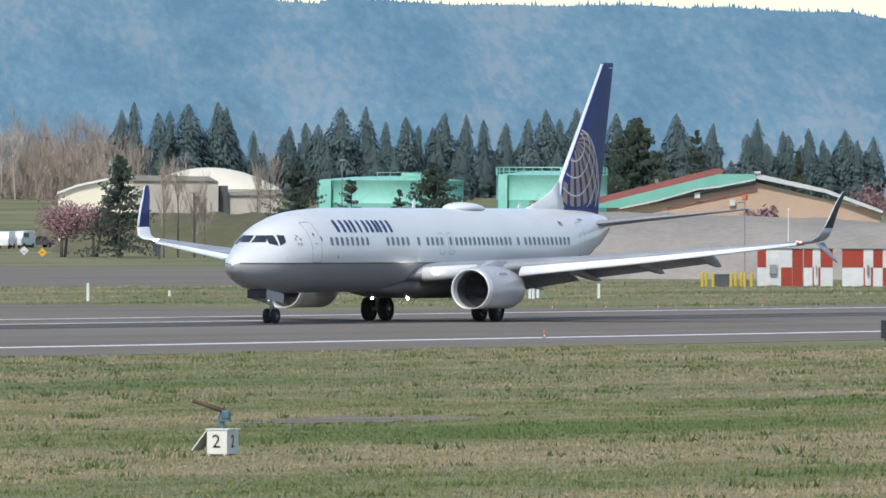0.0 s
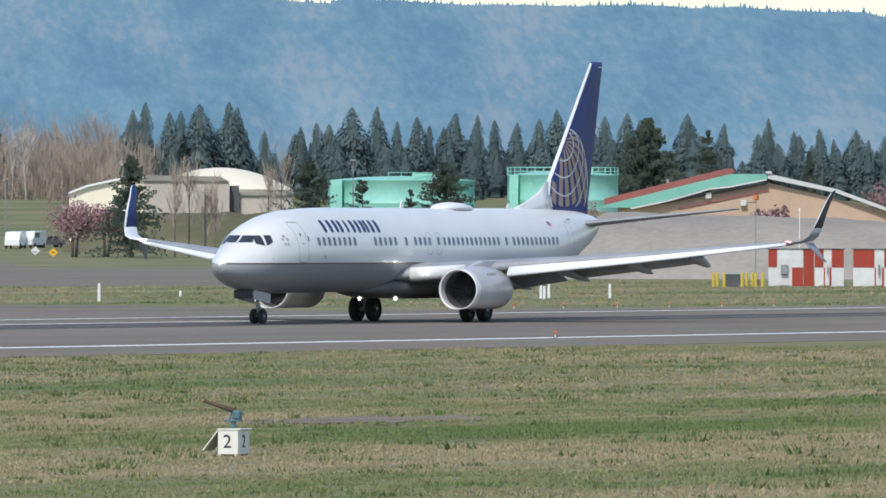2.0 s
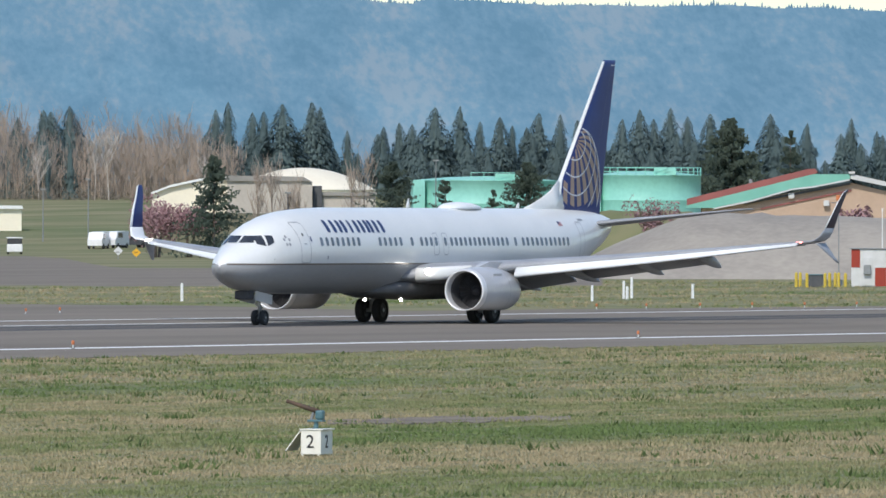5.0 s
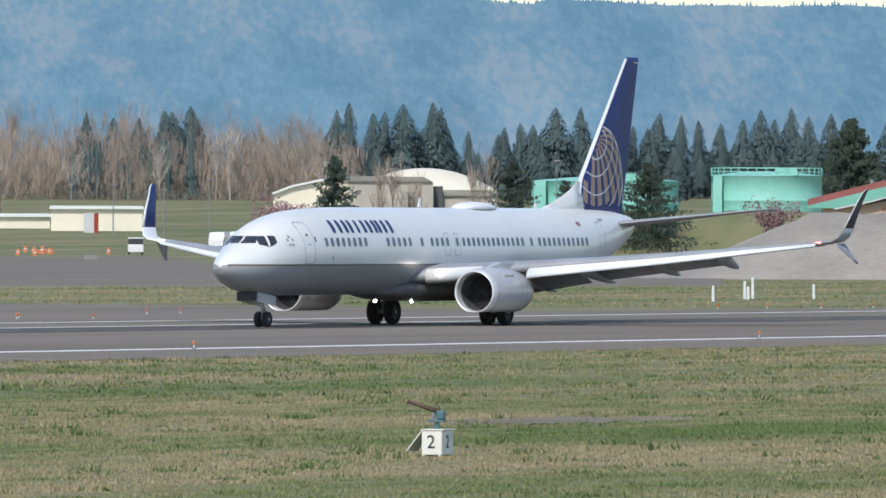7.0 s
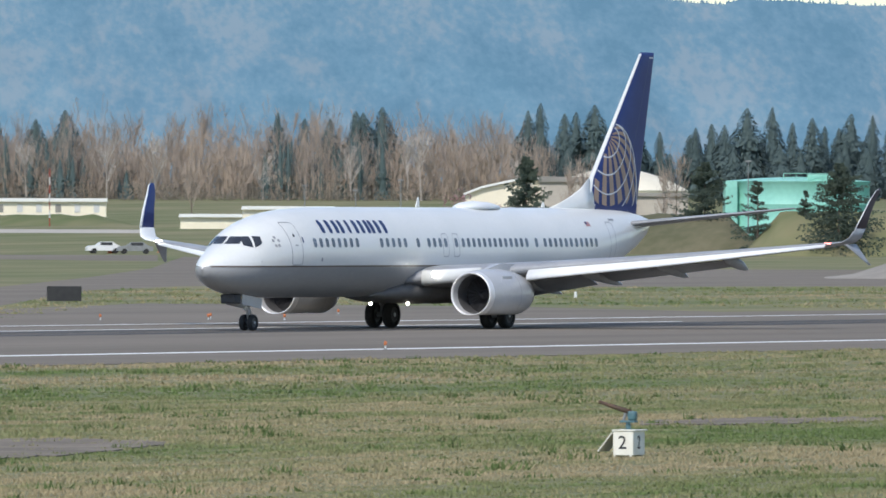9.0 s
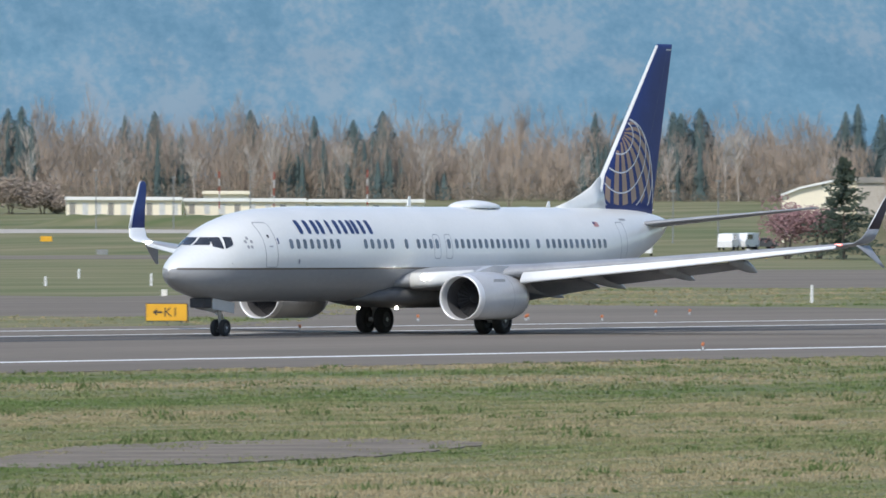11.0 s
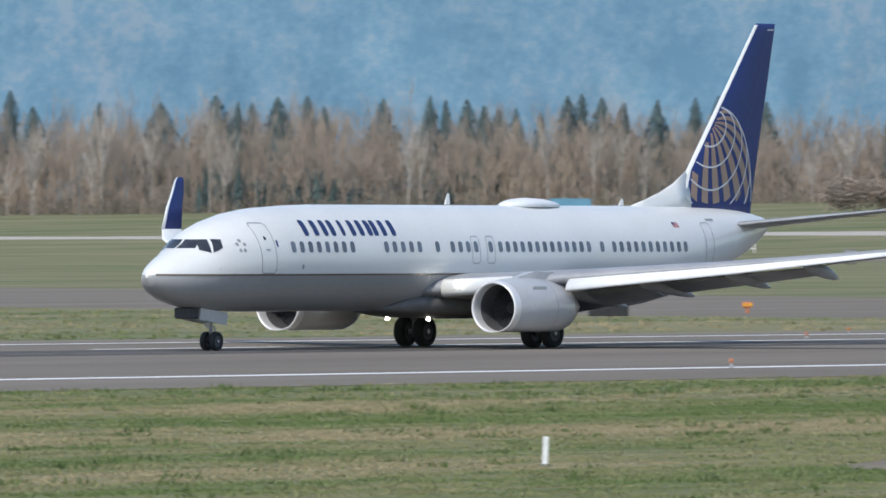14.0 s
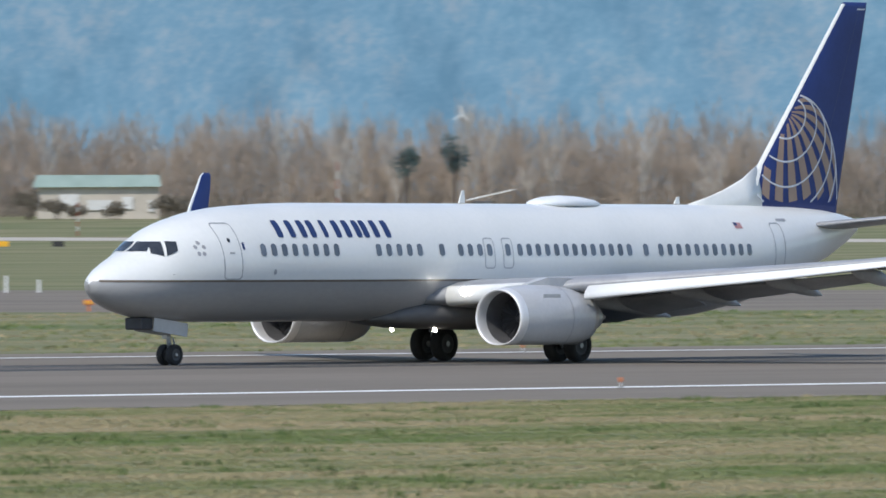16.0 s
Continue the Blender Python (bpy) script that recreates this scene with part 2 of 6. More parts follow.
def ground():
    radii = [0, 30, 80, 140, 200, 300, 400, 600, 800, 1000, 1200, 1300, 1350, 1400, 1500, 1600, 1700, 1800, 1900, 2000, 2200, 2400, 3000, 4500, 7000]
    angles = [i * 6.0 for i in range(7)] + [42 + i * 1.0 for i in range(31)] + [78 + i * 6.0 for i in range(47)]
    vs = [(0, 0, 0)]
    for r in radii[1:]:
        for a in angles:
            x, y = r * math.sin(radians(a)), r * math.cos(radians(a))
            vs.append((x, y, rise(x, y)))
    n = len(angles)
    fs = [(0, 1 + (j + 1) % n, 1 + j) for j in range(n)]
    for i in range(len(radii) - 2):
        for j in range(n):
            k = (j + 1) % n
            fs.append((1 + i * n + j, 1 + i * n + k, 1 + (i + 1) * n + k, 1 + (i + 1) * n + j))
    ob = part("ground", (vs, fs), GRASS)
    tagged(ob, "mown airfield grass with green and straw-coloured patches", "grass", kind="structure")


def sheet(name, poly, z, material, label, category, depth=0.3):
    ob = part(name, prism(poly, z - depth, z), material)
    return tagged(ob, label, category, kind="structure")


def meet(u, v):
    """Ground place (x, y, z) under the sight line u, v."""
    lo, hi = 100.0, 1900.0
    for _ in range(40):
        r = (lo + hi) / 2
        x, y = at(u, r)
        if up(v, r) > rise(x, y):
            lo = r
        else:
            hi = r
    return x, y, rise(x, y)


TAXI_U = (-5400, -4021, -2847, -2226, -1696, -1111, -820, -560, -440, -400, -120, -60, -10, 40, 400, 900)
TAXI_NEAR = (558, 556, 547, 554, 560, 564, 563, 516, 512, 511, 510, 510, 510, 510, 508, 506)
TAXI_FAR = (514, 515, 510, 515, 520, 526, 520, 492, 474, 454, 453, 457, 467, 475, 475, 475)
RUNWAY_FAR = [(430, 263), (462, 276), (500, 300), (549, 318), (545, 293), (522, 268), (640, 259), (3000, 259)]


def drape(name, us, near, far, material, label, category, lift=0.06, step=30, rows=10):
    """Sheet laid on the ground between two sight-line curves."""
    vs, fs = [], []
    n = int((us[-1] - us[0]) / step)
    for i in range(n + 1):
        u = us[0] + (us[-1] - us[0]) * i / n
        p, q = meet(u, float(np.interp(u, us, near))), meet(u, float(np.interp(u, us, far)))
        for j in range(rows + 1):
            f = j / rows
            x, y = p[0] + (q[0] - p[0]) * f, p[1] + (q[1] - p[1]) * f
            vs.append((x, y, rise(x, y) + (lift if 0 < j < rows else -0.03)))
        if i:
            a = (i - 1) * (rows + 1)
            fs += [(a + j, a + rows + 1 + j, a + rows + 2 + j, a + 1 + j) for j in range(rows)]
    return tagged(part(name, (vs, fs), material), label, category, kind="structure")


def runway():
    sheet("runway", [(-900, 186.5), (3000, 184.5)] + RUNWAY_FAR[::-1] + [(-900, 262)], 0.02, ASPHALT, "dark grey asphalt runway with worn surface", "runway")
    drape("taxiway", TAXI_U, TAXI_NEAR, TAXI_FAR, ASPHALT, "grey asphalt taxiway beyond the runway", "taxiway")
    drape("service_road", (-1500, -900, -440), (462, 460, 464), (456, 453, 453), ASPHALT, "narrow grey service road across the far grass", "road")
    rnd = random.Random(19)
    def strip(us, near, far, label, material=OLD_ASPHALT):
        edge = []
        for curve, order in ((near, 1), (far, -1)):
            for k in range(0, 91)[::order]:
                u = us[0] + (us[-1] - us[0]) * k / 90
                v = float(np.interp(u, us, curve)) + (2.6 * noise.noise(Vector((u * 0.03, order, 2))) + 1.6 * noise.noise(Vector((u * 0.11, order, 5)))) * (1 if 0 < k < 90 else 0)
                edge.append(at(u, 94980 / (v - 389.6)))
        sheet("old_path", edge, 0.03, material, label, "path")
    strip((-1345, -1160, -900, -600, -425), (829, 833, 823, 809, 790), (824, 795, 783, 779, 784), "cracked grey old pavement strip in the grass")
    strip((415, 600, 845), (752, 751, 744), (747, 739, 738), "narrow strip of old grey pavement")
    line = lambda name, x0, x1, y0, w, label: tagged(part(name, box(x0, x1, y0, y0 + w, 0.018, 0.026), LINE_PAINT), label, "marking", kind="structure")
    line("edge_line", -800, 2500, 199.0, 1.3, "white painted runway edge line")
    line("edge_line", -800, 2500, 254.6, 0.9, "white painted far runway edge line")
    line("taxi_line", 180, 452, 389.2, 0.6, "pale painted taxiway edge line")
    for x0, x1 in ((330, 470), (545, 640)):
        line("centre_mark", x0, x1, 243.2, 0.7, "white painted marking dash on the runway")
    # tyre rubber streaks, widened and darkened to take in the aircraft's shadow
    for dy, w, x1 in ((-3.8, 1.7, 1500), (-1.9, 0.9, 1500), (1.8, 2.0, 1500), (4.4, 0.8, 1200), (0.2, 0.6, 900)):
        tagged(part("tyre_marks", box(520 - 480, x1, 236.6 + dy, 236.6 + dy + w, 0.018, 0.025), RUBBER_SHADOW), "dark streak on the runway, tyre rubber with painted shadow", "tyre mark", kind="structure")
    # pale gravel road on the far rise
    vs, fs = [], []
    for i in range(80):
        for r, lift in ((1576, -0.06), (1593, 0.30)):
            x, y = at(-5200 + i * 60, r)
            vs.append((x, y, rise(x, y) + lift))
        if i:
            fs.append((2 * i - 2, 2 * i, 2 * i + 1, 2 * i - 1))
    tagged(part("gravel_road", (vs, fs), PALE_CONCRETE), "pale gravel road across the far grass", "road", kind="structure")


# ---- aircraft ----
AXIS = 21.2   # main wheels stand this far behind the nose
STATIONS = np.array([[0.0, 2.64, 2.58, 0.02], [0.08, 2.82, 2.38, 0.22], [0.3, 2.99, 2.18, 0.44], [0.8, 3.26, 1.92, 0.78], [1.5, 3.56, 1.71, 1.09], [2.0, 3.78, 1.60, 1.26], [2.4, 4.04, 1.54, 1.38], [2.8, 4.29, 1.50, 1.48], [3.4, 4.55, 1.45, 1.60], [4.2, 4.78, 1.42, 1.72], [5.2, 4.99, 1.40, 1.81], [6.5, 5.14, 1.39, 1.87], [8.0, 5.23, 1.39, 1.88], [10.0, 5.28, 1.39, 1.88], [28.0, 5.28, 1.39, 1.88], [31.0, 5.28, 1.46, 1.86], [33.5, 5.27, 1.80, 1.75], [36.0, 5.25, 2.42, 1.45], [38.5, 5.15, 3.25, 1.00], [40.0, 4.98, 3.85, 0.60], [40.9, 4.82, 4.28, 0.22]])
LINE_Z = 2.74


def section(x):
    """Top, bottom and half width of the fuselage, eased between the stations."""
    s = STATIONS[:, 0]
    i = int(np.clip(np.searchsorted(s, x) - 1, 0, len(s) - 2))
    t = np.clip((x - s[i]) / (s[i + 1] - s[i]), 0, 1)
    out = []
    for k in (1, 2, 3):
        v = STATIONS[:, k]
        d = np.gradient(v, s)
        if 13 <= i <= 13:
            d = d * 0
        h = s[i + 1] - s[i]
        out.append(float((2 * t**3 - 3 * t**2 + 1) * v[i] + (t**3 - 2 * t**2 + t) * h * d[i] * 0.7 + (3 * t**2 - 2 * t**3) * v[i + 1] + (t**3 - t**2) * h * d[i + 1] * 0.7))
    return out


def skin(x, z, side=-1, proud=0.0):
    """Place on the fuselage at station x, height z; side -1 is the port side."""
    a, b, w = section(x)
    q = np.clip((z - (a + b) / 2) / ((a - b) / 2), -0.999, 0.999)
    y = w * math.sqrt(1 - q * q)
    n = Vector((0, side * y / w**2, (z - (a + b) / 2) / ((a - b) / 2) ** 2)).normalized()
    return (x - AXIS + n.x * proud, side * y + n.y * proud, z + n.z * proud)


def patch(x0, x1, z0, z1, side=-1, proud=0.012, nx=4, nz=5, slant=0.0, corner=0.0):
    """Thin plate that follows the fuselage skin; corner rounds its outline."""
    vs, fs = [], []
    for j in range(nz + 1):
        f = j / nz
        ins = 0.0
        if corner:
            hz = (z1 - z0)
            e = min(f, 1 - f) * hz
            ins = corner - math.sqrt(max(0.0, corner**2 - max(0.0, corner - e) ** 2))
        for i in range(nx + 1):
            x = x0 + ins + (x1 - x0 - 2 * ins) * i / nx + slant * f
            vs.append(skin(x, z0 + (z1 - z0) * f, side, proud))
    for j in range(nz):
        for i in range(nx):
            a = j * (nx + 1) + i
            fs.append((a, a + 1, a + nx + 2, a + nx + 1))
    return vs, fs


def outline(x0, x1, z0, z1, w, side=-1, proud=0.012, corner=0.15, slant=0.0):
    """Rounded frame line on the skin."""
    ring = []
    n = 8
    for cx, cz, a0 in ((x1 - corner, z1 - corner, 0), (x0 + corner, z1 - corner, 90), (x0 + corner, z0 + corner, 180), (x1 - corner, z0 + corner, 270)):
        for i in range(n + 1):
            a = radians(a0 + 90 * i / n)
            ring.append((cx, cz, math.cos(a), math.sin(a)))
    dense = []
    for i in range(len(ring)):
        p, q = ring[i], ring[(i + 1) % len(ring)]
        far = abs(p[1] - q[1]) > 0.3 or abs(p[0] - q[0]) > 0.3
        for k in range(6 if far else 1):
            f = k / (6 if far else 1)
            dense.append(tuple(p[m] * (1 - f) + q[m] * f for m in range(4)))
    vs, fs = [], []
    for cx, cz, c, s in dense:
        for r in (corner, corner - w):
            z = cz + r * s
            vs.append(skin(cx + r * c + slant * (z - z0), z, side, proud))
    n = len(dense)
    for i in range(n):
        k = (i + 1) % n
        fs.append((2 * i, 2 * k, 2 * k + 1, 2 * i + 1))
    return vs, fs


def airfoil(chord, thick, n=9, camber=0.0):
    """Closed section: list of (along chord, height), nose at 0."""
    t = lambda c: 5 * thick * (0.2969 * math.sqrt(c) - 0.126 * c - 0.3516 * c**2 + 0.2843 * c**3 - 0.1015 * c**4)
    cs = [0.5 * (1 - math.cos(math.pi * i / n)) for i in range(n + 1)]
    top = [(c * chord, (t(c) + camber * 4 * c * (1 - c)) * chord) for c in cs]
    low = [(c * chord, (-t(c) * 0.8 + camber * 4 * c * (1 - c)) * chord) for c in reversed(cs[1:-1])]
    return top + low


def wing_at(y):
    """Leading-edge x, chord, height and thickness of the wing at span y."""
    le = float(np.interp(y, (1.0, 2.4, 5.6, 17.0), (14.9, 16.3, 18.55, 25.75)))
    te = float(np.interp(y, (1.0, 5.8, 17.0), (24.3, 24.5, 27.35)))
    z = float(np.interp(y, (1.0, 2.4, 5.6, 11.0, 17.0), (2.12, 2.25, 2.58, 3.08, 3.74)))
    th = float(np.interp(y, (1.0, 5.6, 17.0), (0.13, 0.115, 0.10)))
    return le, te - le, z, th


def wing_loft(side, ys, c0=0.0, c1=1.0, dx=0.0, dz=0.0, droop=0.0, flat=0.0, sink=0.0):
    rings = []
    for y in ys:
        le, ch, z, th = wing_at(y)
        pts = airfoil(ch * (c1 - c0), th / (c1 - c0) * (1 - flat), 9, 0.012)
        ring = []
        for c, h in pts:
            x = c + c0 * ch + dx
            ring.append((le + x - AXIS, side * y, z + h - droop * c + dz + sink * ch - 0.02 * x))
        rings.append(ring)
    return loft(rings)


def wheel(parent, x, y, z, r, w, mesh):
    """Tyre with rounded shoulders, and rims on both faces."""
    if r not in mesh:
        prof = [(-w * 0.30, r * 0.55), (-w * 0.46, r * 0.62), (-w * 0.5, r * 0.8), (-w * 0.42, r * 0.95), (-w * 0.25, r), (w * 0.25, r), (w * 0.42, r * 0.95), (w * 0.5, r * 0.8), (w * 0.46, r * 0.62), (w * 0.30, r * 0.55)]
        tyre = part("tyre", lathe(prof, 28, "y"), TYRE, parent, smooth=True)
        rim = part("rim", lathe([(-w * 0.36, 0.02), (-w * 0.4, r * 0.16), (-w * 0.34, r * 0.2), (-w * 0.22, r * 0.42), (-w * 0.36, r * 0.5), (-w * 0.36, r * 0.58), (w * 0.36, r * 0.58), (w * 0.36, r * 0.5), (w * 0.22, r * 0.42), (w * 0.34, r * 0.2), (w * 0.4, r * 0.16), (w * 0.36, 0.02)], 20, "y"), HUB, parent, "pale metal rim", smooth=True)
        mesh[r] = (tyre.data, rim.data)
        tyre.location = rim.location = (x - AXIS, y, z)
        return
    for name, me in zip(("tyre", "rim"), mesh[r]):
        ob = new(name, me)
        ob.parent, ob.location = parent, (x - AXIS, y, z)


def fin_half(x, z):
    """Half thickness of the fin at x, z."""
    le = float(np.interp(z, (5.2, 6.66, 12.36), (34.0, 35.45, 40.3)))
    te = float(np.interp(z, (5.2, 12.36), (39.95, 41.7)))
    c = np.clip((x - le) / (te - le), 0.0, 1.0)
    t = 0.10
    return float(5 * t * (0.2969 * math.sqrt(c) - 0.126 * c - 0.3516 * c**2 + 0.2843 * c**3 - 0.1015 * c**4) * (te - le))


def fin_decal(pts, width_of, proud=0.012):
    """Ribbon on the port side of the fin along pts (x, z), wide by width_of(i)."""
    vs, fs = [], []
    for i, (x, z) in enumerate(pts):
        p, q = pts[max(i - 1, 0)], pts[min(i + 1, len(pts) - 1)]
        d = Vector((q[0] - p[0], q[1] - p[1]))
        n = Vector((-d.y, d.x)).normalized() * width_of(i) / 2
        for s in (-1, 1):
            xx, zz = x + n.x * s, z + n.y * s
            vs.append((xx - AXIS, -fin_half(xx, zz) - proud, zz))
        if i:
            fs.append((2 * i - 2, 2 * i, 2 * i + 1, 2 * i - 1))
    return vs, fs


def engine(plane, side):
    yc, zc = side * 4.83, 1.52
    e = new("engine")
    e.parent, e.location = plane, (0, yc, zc)
    e["label"] = "pale grey turbofan engine with bare-metal inlet lip"
    def round_flat(v):
        return [(x - AXIS, y * 1.03, max(z, -0.90 + 0.06 * abs(y))) for x, y, z in v]
    v, f = lathe([(15.35, 1.0), (15.7, 1.045), (16.4, 1.09), (17.4, 1.09), (18.3, 1.02), (19.0, 0.90), (19.35, 0.80), (19.33, 0.77), (18.6, 0.74)], 40)
    part("nacelle", (round_flat(v), f), NACELLE, e, smooth=True)
    v, f = lathe([(15.5, 0.86), (15.2, 0.855), (15.08, 0.87), (15.0, 0.91), (15.05, 0.955), (15.18, 0.98), (15.35, 1.0)], 40)
    part("inlet_lip", (round_flat(v), f), LIP, e, "polished bare-metal inlet lip", smooth=True)
    v, f = lathe([(15.5, 0.86), (15.9, 0.84), (16.5, 0.82)], 40)
    part("inlet_duct", (round_flat(v), f), DUCT, e, smooth=True)
    v, f = lathe([(16.3, 0.84), (16.32, 0.2), (16.34, 0.01)], 40)
    part("fan_disc", ([(x - AXIS, y, z) for x, y, z in v], f), INTERIOR, e)
    q = [(16.28 - AXIS - 0.08 * k, rr * math.cos(0.12 * k), rr * math.sin(0.12 * k)) for rr, k in ((0.22, 0), (0.81, 0), (0.81, 1.4), (0.22, 1.0))]
    blade = part("fan_blade", (q, [(0, 1, 2, 3)]), FAN, e)
    for i in range(1, 24):
        twin("fan_blade", blade, pose(0, 0, 0, 15 * i, 0, 0))
    v, f = lathe([(17.62, 1.088), (17.66, 1.086)], 40)
    part("cowl_seam", ([(x - AXIS, y * 1.036, max(z * 1.006, -0.906 + 0.06 * abs(y))) for x, y, z in v], f), SEAM, e, smooth=True)
    v, f = lathe([(15.95, 0.01), (16.0, 0.07), (16.1, 0.14), (16.3, 0.22)], 20)
    part("spinner", ([(x - AXIS, y, z) for x, y, z in v], f), INTERIOR, e, smooth=True)
    v, f = lathe([(18.6, 0.62), (19.3, 0.55), (20.0, 0.42), (20.1, 0.40), (20.1, 0.30), (20.7, 0.05)], 28)
    part("exhaust_core", ([(x - AXIS, y, z) for x, y, z in v], f), STRUT, e, "dull metal exhaust core", smooth=True)
    rings = []
    for x, z0, z1, w in ((16.4, 1.02, 1.10, 0.10), (17.4, 0.9, 1.32, 0.2), (18.6, 0.7, 1.30, 0.22), (20.2, 0.55, 1.15, 0.2), (22.0, 0.75, 1.0, 0.08)):
        rings.append([(x - AXIS, -w, z0), (x - AXIS, w, z0), (x - AXIS, w, z1), (x - AXIS, -w, z1)])
    part("pylon", loft(rings), NACELLE, e, smooth=False)
    for k, a in enumerate((35, 145)):
        m = radians(a)
        part("strake", box(16.3 - AXIS, 17.2 - AXIS, 1.08 * math.cos(m) - 0.01, 1.08 * math.cos(m) + 0.01, 1.08 * math.sin(m), 1.08 * math.sin(m) + 0.16), NACELLE, e)


def gear_leg(plane, side, mesh):
    g = new("main_gear")
    g.parent = plane
    g["label"] = "main landing gear with twin black tyres"
    y = side * 2.86
    part("strut", tube((21.1 - AXIS, y - side * 0.15, 2.3), (21.2 - AXIS, y, 0.6), 0.15, 0.12), STRUT, g, smooth=True)
    part("axle", tube((0, y - 0.62, 0.56), (0, y + 0.62, 0.56), 0.09), STRUT, g)
    part("drag_brace", tube((21.0 - AXIS, y, 1.0), (20.4 - AXIS, y - side * 1.2, 2.1), 0.06), STRUT, g)
    part("gear_door", box(20.55 - AXIS, 21.7 - AXIS, y + side * 0.17, y + side * 0.21, 1.15, 2.35, 0.015), WING_GREY, g)
    for d in (-0.43, 0.43):
        w = new("wheel")
        w.parent = g
        wheel(w, AXIS, y + d, 0.56, 0.56, 0.44, mesh)


def aircraft():
    plane = thing("airliner", pose(0, 0, 0), "white twin-engine jet airliner with grey belly and blue tail", "airplane")
    # fuselage, upper white and lower grey
    xs = [0, 0.03, 0.08, 0.16, 0.3, 0.5, 0.8] + [1.1 + 0.2 * i for i in range(28)] + [7.0 + 1.5 * i for i in range(15)] + [28.6 + 0.6 * i for i in range(20)] + [40.5, 40.9]
    upper, lower = [], []
    for x in xs:
        a, b, w = section(x)
        c, h = (a + b) / 2, (a - b) / 2
        q = np.clip((min(max(LINE_Z, b + 0.004), a - 0.01) - c) / h, -0.999, 0.999)
        t0 = math.asin(q)
        ru = [t0 + (math.pi - 2 * t0) * i / 28 for i in range(29)]
        rl = [math.pi - t0 + (math.pi + 2 * t0) * i / 20 for i in range(21)]
        upper.append([(x - AXIS, w * math.cos(t), c + h * math.sin(t)) for t in ru])
        lower.append([(x - AXIS, w * math.cos(t), c + h * math.sin(t)) for t in rl])
    part("fuselage", loft(upper, False, False), WHITE, plane, "glossy white upper fuselage", smooth=True)
    part("belly", loft(lower, False, False), BELLY_GREY, plane, "grey lower fuselage", smooth=True)
    part("tail_cone_cap", lathe([(40.88 - AXIS, 0.21), (41.0 - AXIS, 0.15), (41.02 - AXIS, 0.02)], 16, "x", (0, 0, 4.63)), STRUT, plane, "dark exhaust of the auxiliary unit")
    for side in (-1, 1):
        vs, fs = [], []
        cl = [0.06] + [0.2 + 0.25 * i for i in range(20)] + [5.6 + 1.0 * i for i in range(29)]
        for i, x in enumerate(cl):
            vs += [skin(x, LINE_Z - 0.035, side, 0.008), skin(x, LINE_Z + 0.03, side, 0.008)]
            if i:
                fs.append((2 * i - 2, 2 * i, 2 * i + 1, 2 * i - 1))
        part("trim_line", (vs, fs), DARK_LINE, plane, "thin dark line along the fuselage")
    # wing-body fairing
    rings = []
    for x, w, zt, zb in ((13.6, 0.5, 1.5, 1.40), (14.6, 1.3, 1.9, 1.25), (16.0, 1.75, 2.1, 1.13), (19.0, 1.92, 2.3, 1.06), (22.5, 1.92, 2.3, 1.08), (25.0, 1.75, 2.2, 1.18), (27.0, 1.2, 1.9, 1.30), (28.4, 0.4, 1.55, 1.42)):
        c, h = (zt + zb) / 2, (zt - zb) / 2
        rings.append([(x - AXIS, w * math.copysign(abs(math.cos(t)) ** 0.6, math.cos(t)), c + h * math.copysign(abs(math.sin(t)) ** 0.7, math.sin(t))) for t in [2 * math.pi * i / 24 for i in range(24)]])
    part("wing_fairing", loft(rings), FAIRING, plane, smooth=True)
    # cabin windows, both sides on one mesh a side
    rows = [6.58 + 0.53 * i for i in range(8)] + [12.47 + 0.537 * i for i in range(5)] + [15.78, 16.77, 17.28, 17.79, 18.30, 19.27] + [19.92 + 0.495 * i for i in range(13)] + [26.77] + [27.6 + 0.503 * i for i in range(11)]
    for side in (-1, 1):
        first = None
        for x in rows:
            if x > 30 or x < 10.2 or first is None:
                ob = part("cabin_window", patch(x - 0.135, x + 0.135, 3.54, 3.94, side, 0.012, 2, 8, 0, 0.085), CABIN_GLASS, plane)
                if first is None and x > 10.2:
                    first = (ob, x)
            else:
                ob = twin("cabin_window", first[0], Matrix.Translation((x - first[1], 0, 0)))
    # cockpit windows
    for side in (-1, 1):
        def pane(name, q, proud=0.02):
            vs, fs = [], []
            for j in range(5):
                for i in range(5):
                    a, b = i / 4, j / 4
                    x = (q[0][0] * (1 - a) + q[1][0] * a) * (1 - b) + (q[3][0] * (1 - a) + q[2][0] * a) * b
                    z = (q[0][1] * (1 - a) + q[1][1] * a) * (1 - b) + (q[3][1] * (1 - a) + q[2][1] * a) * b
                    vs.append(skin(x, z, side, proud))
                    if i < 4 and j < 4:
                        k = j * 5 + i
                        fs.append((k, k + 1, k + 6, k + 5))
            part(name, (vs, fs), GLASS_DARK, plane, "dark cockpit window", smooth=True)
        # front pane reaches from the middle post, the others along the side
        vs, fs = [], []
        for j in range(5):
            for i in range(5):
                zlo, zhi = 3.69, 4.00
                b = j / 4
                z = zlo + (zhi - zlo) * b
                yy = 0.05 + (0.66 - 0.05 - 0.11 * b) * i / 4
                # station where the skin is yy wide at this height
                lo, hi = 1.2, 3.4
                for _ in range(24):
                    m = (lo + hi) / 2
                    a, bb, w = section(m)
                    q = (z - (a + bb) / 2) / ((a - bb) / 2)
                    inside = abs(q) < 1 and w * math.sqrt(1 - q * q) > yy
                    lo, hi = (lo, m) if inside else (m, hi)
                vs.append((hi - AXIS - 0.02, side * yy, z + 0.012))
                if i < 4 and j < 4:
                    k = j * 5 + i
                    fs.append((k, k + 1, k + 6, k + 5))
        part("windshield", (vs, fs), GLASS_DARK, plane, "dark cockpit windshield pane", smooth=True)
